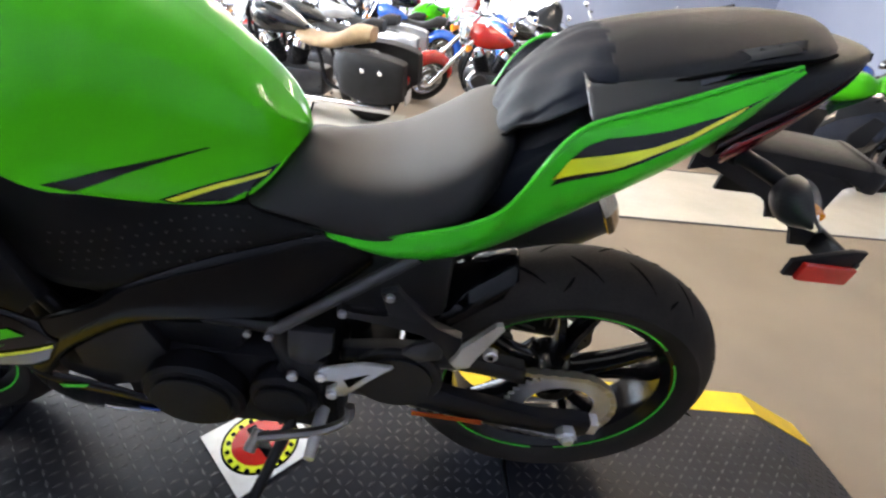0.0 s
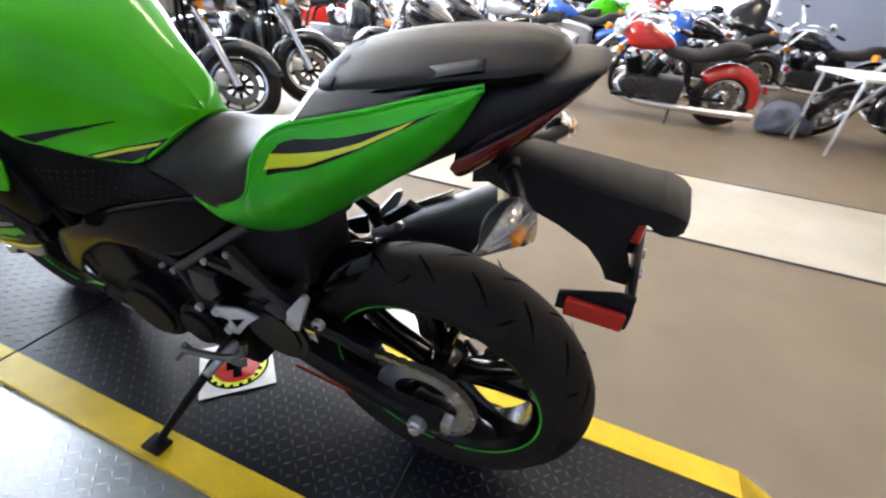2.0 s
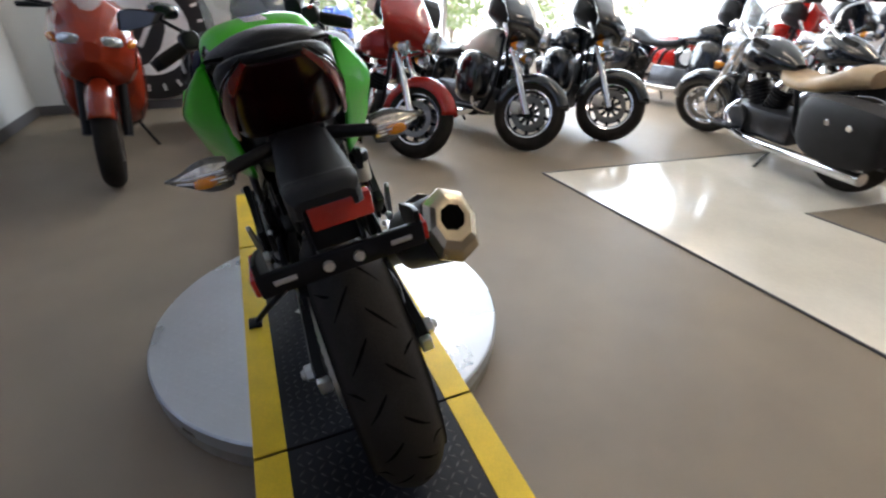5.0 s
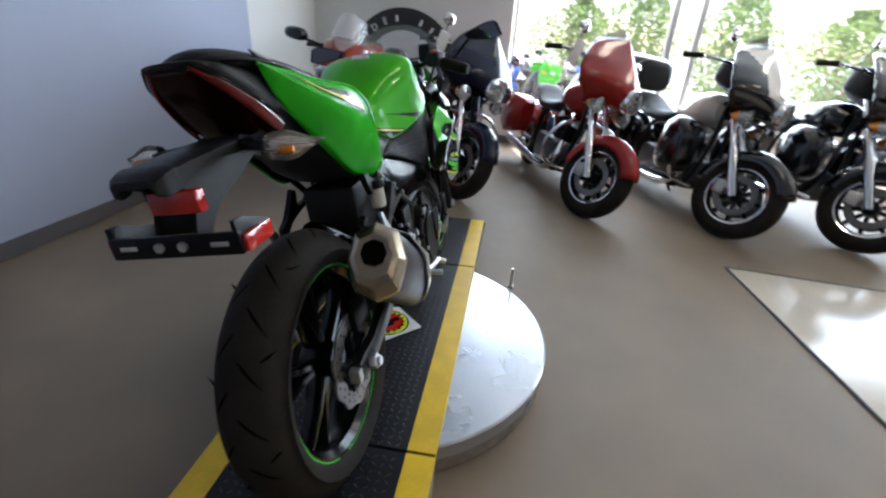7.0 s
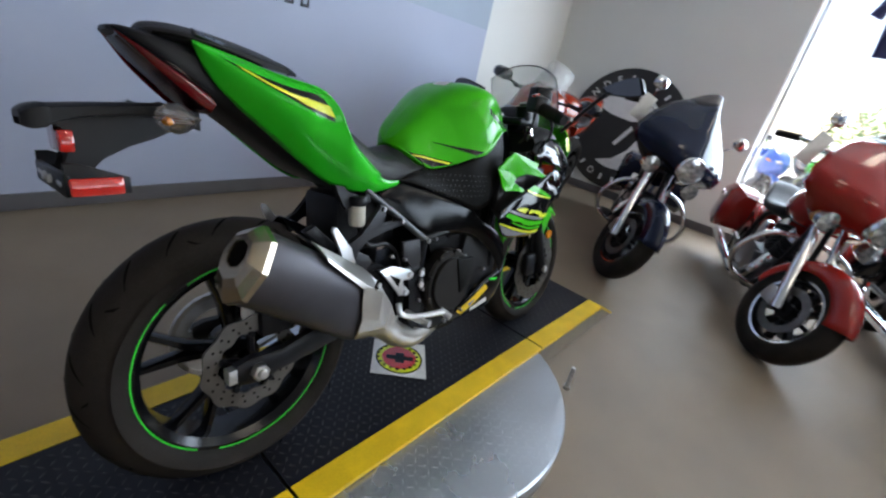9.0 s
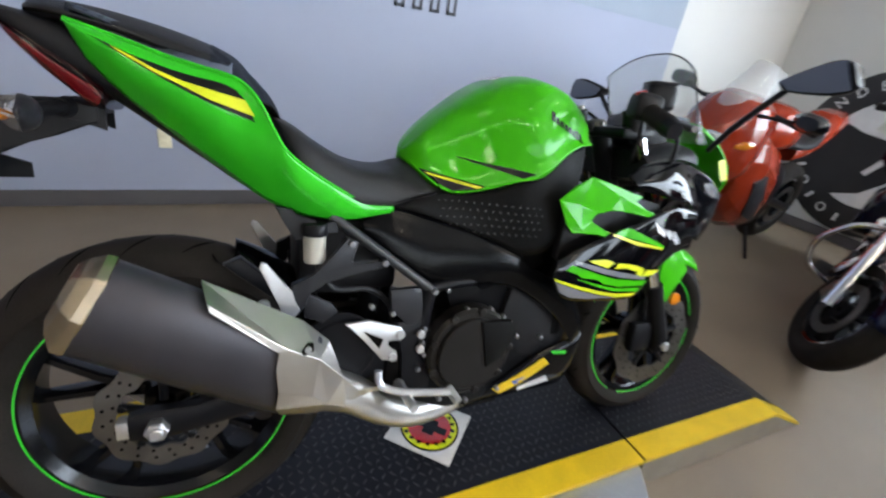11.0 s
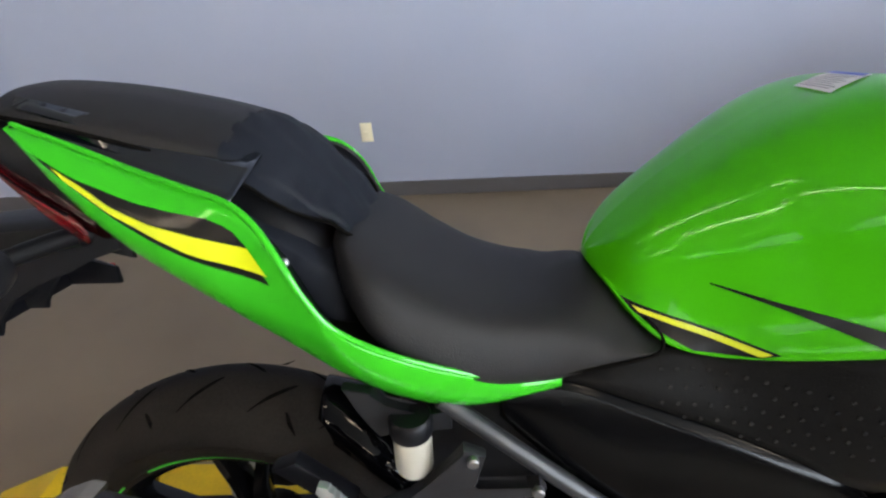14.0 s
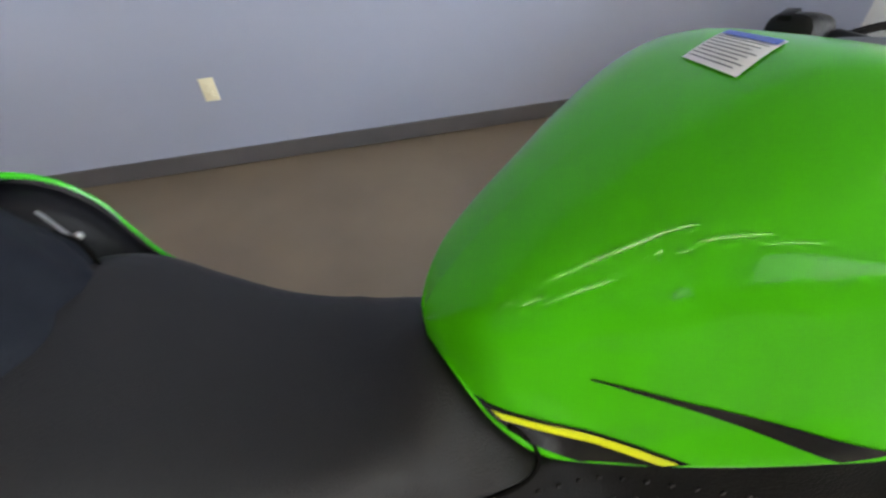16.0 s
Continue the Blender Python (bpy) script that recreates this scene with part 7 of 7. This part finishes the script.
def sport_bike(name, label, paint, paint2, R=0.31, wb=1.42, mirror_z=1.16):
    root = tagged(empty(name), label, "motorcycle", "parked showroom motorcycles")
    far_wheel(root, "rear_wheel", 0, R, 0.08, R - 0.095, "five")
    far_wheel(root, "front_wheel", wb, R, 0.06, R - 0.09, "five")
    for nm, st, m, lb, px in (
            ("nose_fairing", [(wb - 0.42, 0.10, 0.62, 0.98), (wb - 0.25, 0.20, 0.55, 1.06), (wb - 0.08, 0.19, 0.58, 1.04), (wb + 0.08, 0.12, 0.68, 0.93), (wb + 0.15, 0.04, 0.74, 0.84)], paint, "painted nose fairing", 0.6),
            ("side_fairing", [(wb - 0.92, 0.14, 0.26, 0.50), (wb - 0.75, 0.20, 0.22, 0.72), (wb - 0.50, 0.23, 0.24, 0.86), (wb - 0.32, 0.22, 0.34, 0.88), (wb - 0.22, 0.17, 0.46, 0.80)], paint2, "painted side fairing", 0.5),
            ("fuel_tank", [(wb - 0.92, 0.06, 0.78, 0.84), (wb - 0.80, 0.14, 0.76, 0.98), (wb - 0.62, 0.17, 0.76, 1.03), (wb - 0.46, 0.12, 0.80, 0.98)], paint, "painted fuel tank", 0.7),
            ("seat", [(0.10, 0.10, 0.86, 0.92), (0.24, 0.14, 0.78, 0.86), (0.40, 0.13, 0.76, 0.82), (wb - 0.88, 0.09, 0.76, 0.84)], "leather", "black saddle", 0.6),
            ("tail", [(-0.30, 0.03, 0.95, 1.0), (-0.18, 0.08, 0.90, 1.02), (0.02, 0.12, 0.80, 1.0), (0.22, 0.12, 0.70, 0.88), (0.36, 0.09, 0.66, 0.78)], paint2, "painted tail unit", 0.6),
            ("engine", [(0.36, 0.12, 0.26, 0.60), (0.50, 0.16, 0.20, 0.68), (0.80, 0.15, 0.22, 0.66), (0.98, 0.12, 0.30, 0.60)], "engine", "dark engine block", 0.4)):
        bm = bmesh.new()
        angular = "fairing" in nm or nm == "tail"
        body(bm, st, px=px, n=14 if angular else 20, sub=2 if angular else 4)
        ob = part(nm, bm, M[m], root, lb, smooth=not angular)
        if angular:
            md = ob.modifiers.new("edges", "BEVEL")
            md.width, md.segments, md.limit_method, md.angle_limit = 0.006, 2, "ANGLE", radians(6)
            ob.data.shade_smooth()
            ob.data.set_sharp_from_angle(angle=radians(14))
        if nm == "nose_fairing":
            for q in (-1, 1):
                c = bmesh.new()
                body(c, [(-0.05, 0.008, -0.012, 0.010), (0.0, 0.016, -0.024, 0.020), (0.06, 0.006, -0.012, 0.008)], sub=3, n=12)
                o = part("indicator", c, M["amber"], root, "amber indicator in the fairing")
                o.matrix_basis = pose(wb - 0.06, q * 0.186, 0.83, 0, 12, -q * 20)
            for q in (-1, 1):
                c = bmesh.new()
                slab(c, [(wb - 0.62, 0.34), (wb - 0.44, 0.40), (wb - 0.34, 0.62), (wb - 0.46, 0.66), (wb - 0.60, 0.50)], q * 0.215, q * 0.232, 0.006)
                part("vent_panel", c, M["plastic"], root, "black vent panel")
    for s in (-1, 1):
        bm = bmesh.new()
        tube(bm, [(wb, s * 0.10, R), (wb - 0.26, s * 0.10, 0.95)], 0.026, 12)
        part("fork_leg", bm, M["black_satin"], root)
        bm = bmesh.new()
        tube(bm, [(0, s * 0.11, R), (0.46, s * 0.10, 0.42)], 0.030, 8)
        part("swingarm", bm, M["black_satin"], root)
        bm = bmesh.new()
        tube(bm, [(wb - 0.30, s * 0.10, 0.98), (wb - 0.38, s * 0.34, 0.95)], 0.015, 10)
        part("handlebar", bm, M["black_satin"], root)
        bm = bmesh.new()
        body(bm, [(-0.02, 0.04, -0.03, 0.03), (0.01, 0.085, -0.045, 0.045), (0.05, 0.05, -0.03, 0.03)], sub=3, n=14)
        o = part("mirror", bm, M["show_black"], root, "black mirror")
        o.matrix_basis = pose(wb - 0.16, s * 0.36, mirror_z)
        bm = bmesh.new()
        tube(bm, [(wb - 0.08, s * 0.15, 0.98), (wb - 0.15, s * 0.32, mirror_z - 0.02)], 0.010, 8)
        part("mirror_stalk", bm, M["black_satin"], root)
        bm = bmesh.new()
        body(bm, [(-0.02, 0.05, -0.02, 0.02), (0.02, 0.07, -0.03, 0.03), (0.05, 0.03, -0.02, 0.02)], sub=3, n=12)
        o = part("headlamp", bm, M["lamp_glass"], root, "slanted clear headlamp")
        o.matrix_basis = pose(wb + 0.085, s * 0.075, 0.84)
    bm = bmesh.new()
    tube(bm, [(0.55, -0.15, 0.24), (0.20, -0.18, 0.32), (-0.16, -0.20, 0.52)], 0.05, 16, 0.062)
    part("muffler", bm, M["muffler"], root, "dark metal muffler")
    o = part("front_fender", arc_fender(R + 0.03, 30, 150, 0.07, 0.06), M[paint], root, "painted front fender")
    o.matrix_basis = pose(wb, 0, R)
    solid(o, 0.004)
    bm = bmesh.new()
    rows = []
    for a in np.linspace(-1, 1, 11):
        rows.append([(wb + 0.02 - 0.13 * a * a - 0.20 * g, a * (0.15 - 0.04 * g), 0.98 + 0.24 * g - 0.05 * a * a) for g in np.linspace(0, 1, 6)])
    sheet(bm, rows)
    solid(part("windscreen", bm, M["screen"], root, "clear windscreen"), 0.003)
    bm = bmesh.new()
    box(bm, -0.31, -0.26, -0.05, 0.05, 0.93, 0.97, 0.008)
    part("tail_lamp", bm, M["red_lens"], root, "red tail lamp")
    bm = bmesh.new()
    tube(bm, [(0.55, 0.14, 0.22), (0.58, 0.28, 0.012)], 0.011, 8)
    part("side_stand", bm, M["black_satin"], root)
    return root


def park(ob, x, y, heading, lean=8.0, wb=1.62, by="front"):
    """The pose of a bike whose front (or rear) tyre stands at x, y."""
    a = radians(heading)
    if by == "front":
        x, y = x - wb * math.cos(a), y - wb * math.sin(a)
    return pose(x, y, 0.004, -lean, 0, heading)


T = {}
T["navy"] = big_bike("touring_motorcycle", "navy blue touring motorcycle with batwing fairing and chrome guards", "navy", box_top=False, tag=True)
T["maroon"] = big_bike("touring_motorcycle", "maroon touring motorcycle with batwing fairing and painted saddlebags", "maroon", tag=True)
T["white"] = big_bike("touring_motorcycle", "black and pearl white touring motorcycle with a top case", "show_black", "white", box_top=True, shields=True)
T["black"] = big_bike("touring_motorcycle", "black touring motorcycle with batwing fairing and chrome trim", "show_black", box_top=False, shields=True)
T["bagger"] = big_bike("bagger_motorcycle", "black bagger motorcycle with studded saddlebags and tan saddle", "show_black", fairing=None, seat="tan", style="spoke", wb=1.58, screen=True)
T["redc"] = big_bike("cruiser_motorcycle", "bright red cruiser motorcycle with raked fork and chrome engine", "red", fairing=None, bags=False, style="spoke", wb=1.62, rake=0.60, guard=False)
T["bluec"] = big_bike("cruiser_motorcycle", "blue cruiser motorcycle with chrome engine and spoked wheels", "blue", fairing=None, bags=False, style="spoke", guard=True)
T["silverc"] = big_bike("cruiser_motorcycle", "silver cruiser motorcycle with a tall clear windshield", "silver", fairing=None, bags=True, style="spoke", screen=True)
T["blackc"] = big_bike("cruiser_motorcycle", "black cruiser motorcycle with chrome pipes and spoked wheels", "show_black", fairing=None, bags=False, style="spoke", rake=0.5)
T["orange"] = sport_bike("sport_touring_motorcycle", "burnt orange sport touring motorcycle with a clear windscreen", "orange", "orange", mirror_z=1.02)
T["green"] = sport_bike("sport_motorcycle", "black and green sport motorcycle with a dark muffler", "green", "show_black")
T["blues"] = sport_bike("sport_motorcycle", "blue and silver sport motorcycle", "blue", "silver")
SPOTS = [  # type, x, y, heading, by, wheelbase
    ("navy", 2.83, -0.04, 194, "front", 1.62), ("maroon", 2.70, -1.08, 195, "front", 1.62), ("white", 2.57, -2.08, 196, "front", 1.62), ("black", 2.57, -2.98, 195, "front", 1.62),
    ("bagger", 0.90, -3.82, -14, "rear", 1.58), ("redc", -1.20, -5.20, 5, "rear", 1.62), ("orange", 2.98, 1.13, 188, "front", 1.42), ("green", -2.66, -3.55, 172, "rear", 1.42),
    ("black", 2.75, -5.2, 198, "front", 1.62), ("maroon", 2.75, -6.3, 196, "front", 1.62), ("black", 2.8, -7.4, 197, "front", 1.62), ("navy", 2.8, -8.5, 195, "front", 1.62),
    ("blackc", 0.95, -5.05, -8, "rear", 1.62), ("silverc", 0.9, -6.6, -15, "rear", 1.62), ("bluec", 0.2, -8.0, -10, "rear", 1.62), ("black", 0.6, -8.7, -12, "rear", 1.62),
    ("blackc", -3.9, -5.75, 8, "rear", 1.62), ("blackc", -1.9, -7.6, 12, "rear", 1.62), ("blues", -0.4, -7.9, 95, "rear", 1.42), ("blackc", -3.4, -8.0, 4, "rear", 1.62), ("silverc", -1.2, -9.0, 15, "rear", 1.62),
    ("redc", -5.4, -6.6, 20, "rear", 1.62), ("blues", -4.2, -8.2, 60, "rear", 1.42), ("bluec", -6.6, -4.9, 30, "rear", 1.62), ("black", -3.0, -9.6, 10, "rear", 1.62), ("green", -0.6, -9.6, 20, "rear", 1.42),
    ("white", 1.2, -10.4, -20, "rear", 1.62), ("blackc", -5.6, -9.3, 25, "rear", 1.62), ("blues", -7.4, -7.4, 10, "rear", 1.42), ("maroon", -1.6, -11.2, 0, "rear", 1.62),
    ("green", -6.4, -2.2, 150, "rear", 1.42), ("blackc", -6.9, -3.4, 160, "rear", 1.62)]
OUTSIDE = [("blues", 9.3, -0.25, 215, 1.42), ("green", 8.9, -1.05, 205, 1.42), ("blues", 9.6, -2.0, 200, 1.42)]
placed = set()
for kind, x, y, h, by, wb in SPOTS:
    m = park(T[kind], x, y, h, 8.0, wb, by)
    if kind == "orange":
        m = m @ Matrix.Scale(1.13, 4)
    if kind in placed:
        copy_thing(T[kind], m)
    else:
        T[kind].matrix_basis = m
        placed.add(kind)
for kind, x, y, h, wb in OUTSIDE:
    copy_thing(T[kind], Matrix.Translation((0, 0, -0.127)) @ park(T[kind], x, y, h, 8.0, wb, "front"))

# round black emblem sign on the end wall
sign = tagged(empty("round_sign", pose(WIN_X - 0.003, 1.04, 0.83)), "large round black wall sign with a pale crescent emblem", "sign")
bm = bmesh.new()
lathe(bm, [(0.0001, -0.045), (0.47, -0.045), (0.50, -0.052), (0.69, -0.052), (0.715, -0.040), (0.715, 0.0), (0.0001, 0.0)], seg=72)
board = part("board", bm, M["sign_black"], sign, "matte black disc")
board.matrix_basis = pose(0, 0, 0, 0, 0, -90)
# crescent between an outer circle and a shield drawn over it
bm = bmesh.new()
slab(bm, [(0.46 * math.cos(a), 0.46 * math.sin(a)) for a in np.linspace(radians(-118), radians(150), 60)] + [(-0.20, 0.16), (0.05, 0.13), (0.25, 0.17), (0.22, -0.02), (0.13, -0.20), (-0.02, -0.34)], -0.050, -0.0452, 0)
part("crescent", bm, M["decal_white"], board, "pale crescent", smooth=False)
bm = bmesh.new()
slab(bm, [(-0.075, -0.16), (-0.035, -0.18), (0.115, 0.045), (0.085, 0.085)], -0.050, -0.0452, 0)
part("slash", bm, M["decal_white"], board, "pale slanting stroke", smooth=False)


def letter(body, size, depth):
    cu = bpy.data.curves.new("letter", "FONT")
    cu.body, cu.size, cu.extrude, cu.align_x, cu.align_y = body, size, depth, "CENTER", "CENTER"
    tmp = bpy.data.objects.new("letter", cu)
    me = bpy.data.meshes.new_from_object(tmp)
    bpy.data.objects.remove(tmp)
    return me


for k in range(24):
    a = radians(7.5 + 15 * k)
    low = math.sin(a) < 0
    deg = round(math.degrees(a), 1)
    word = {142.5: "N", 127.5: "D", 112.5: "E", 322.5: "R", 307.5: "O", 337.5: "K", 352.5: "S", 217.5: "O", 247.5: "O"}.get(deg)
    turn = (90 - deg) if not low else (270 - deg)
    if word:
        me = letter(word, 0.115, 0.002)
        me.materials.append(M["decal_white"])
        o = new("letter", me)
        o.parent = board
        o.matrix_basis = pose(0.595 * math.cos(a), -0.0545, 0.595 * math.sin(a)) @ Matrix.Rotation(radians(turn), 4, "Y") @ Matrix.Rotation(radians(90), 4, "X")
    elif k % 3 != 2 or low:
        bm = bmesh.new()
        box(bm, -0.014, 0.014, -0.0555, -0.0522, -0.036, 0.036, 0)
        o = part("bar", bm, M["decal_white"], board, "pale bar in place of a letter", smooth=False)
        o.matrix_basis = pose(0.595 * math.cos(a), 0, 0.595 * math.sin(a), 0, turn, 0)

# work table with a laptop, and a bag on the floor
tb = tagged(empty("table", pose(-2.75, -5.25, 0, 0, 0, 22)), "white folding table with metal legs", "table")
bm = bmesh.new()
box(bm, -0.75, 0.75, -0.32, 0.32, 0.715, 0.745, 0.008)
part("tabletop", bm, M["table"], tb)
for x in (-0.68, 0.68):
    for y in (-0.26, 0.26):
        bm = bmesh.new()
        tube(bm, [(x, y, 0.002), (x, y, 0.714)], 0.014, 8)
        part("leg", bm, M["alu"], tb, "thin metal leg")
lp = tagged(empty("laptop", pose(-2.86, -5.22, 0.746, 0, 0, 20)), "open silver laptop with a lit blue screen on the table", "laptop")
bm = bmesh.new()
box(bm, -0.17, 0.17, -0.12, 0.12, 0, 0.018, 0.004)
part("base", bm, M["silver"], lp)
bm = bmesh.new()
box(bm, -0.17, 0.17, -0.155, -0.145, 0.018, 0.24, 0.004, Matrix.Rotation(radians(12), 4, "X"))
lid = part("lid", bm, M["table"], lp)
bm = bmesh.new()
box(bm, -0.13, 0.13, -0.1435, -0.1425, 0.06, 0.21, 0, Matrix.Rotation(radians(12), 4, "X"))
part("screen", bm, M["laptop_screen"], lid, "blue lit screen", smooth=False)
bag = tagged(empty("backpack", pose(-1.95, -5.45, 0.0, 0, 0, 30)), "slumped grey-blue cloth backpack lying on the carpet", "backpack")
bm = bmesh.new()
body(bm, [(-0.30, 0.10, 0.01, 0.14), (-0.2, 0.19, 0.004, 0.26), (0.0, 0.22, 0.004, 0.34), (0.2, 0.18, 0.004, 0.26), (0.28, 0.08, 0.01, 0.14)], px=0.7)
for v in bm.verts:
    k = noise.noise(v.co * 9) * 0.03
    v.co += Vector((k, k * 0.6, max(-v.co.z + 0.003, k)))
part("sack", bm, M["cloth"], bag)
bm = bmesh.new()
curve_tube(bm, [(-0.05, 0.17, 0.26), (0.1, 0.26, 0.22), (0.16, 0.24, 0.06)], 0.014, 14, 6)
part("strap", bm, M["cloth"], bag)
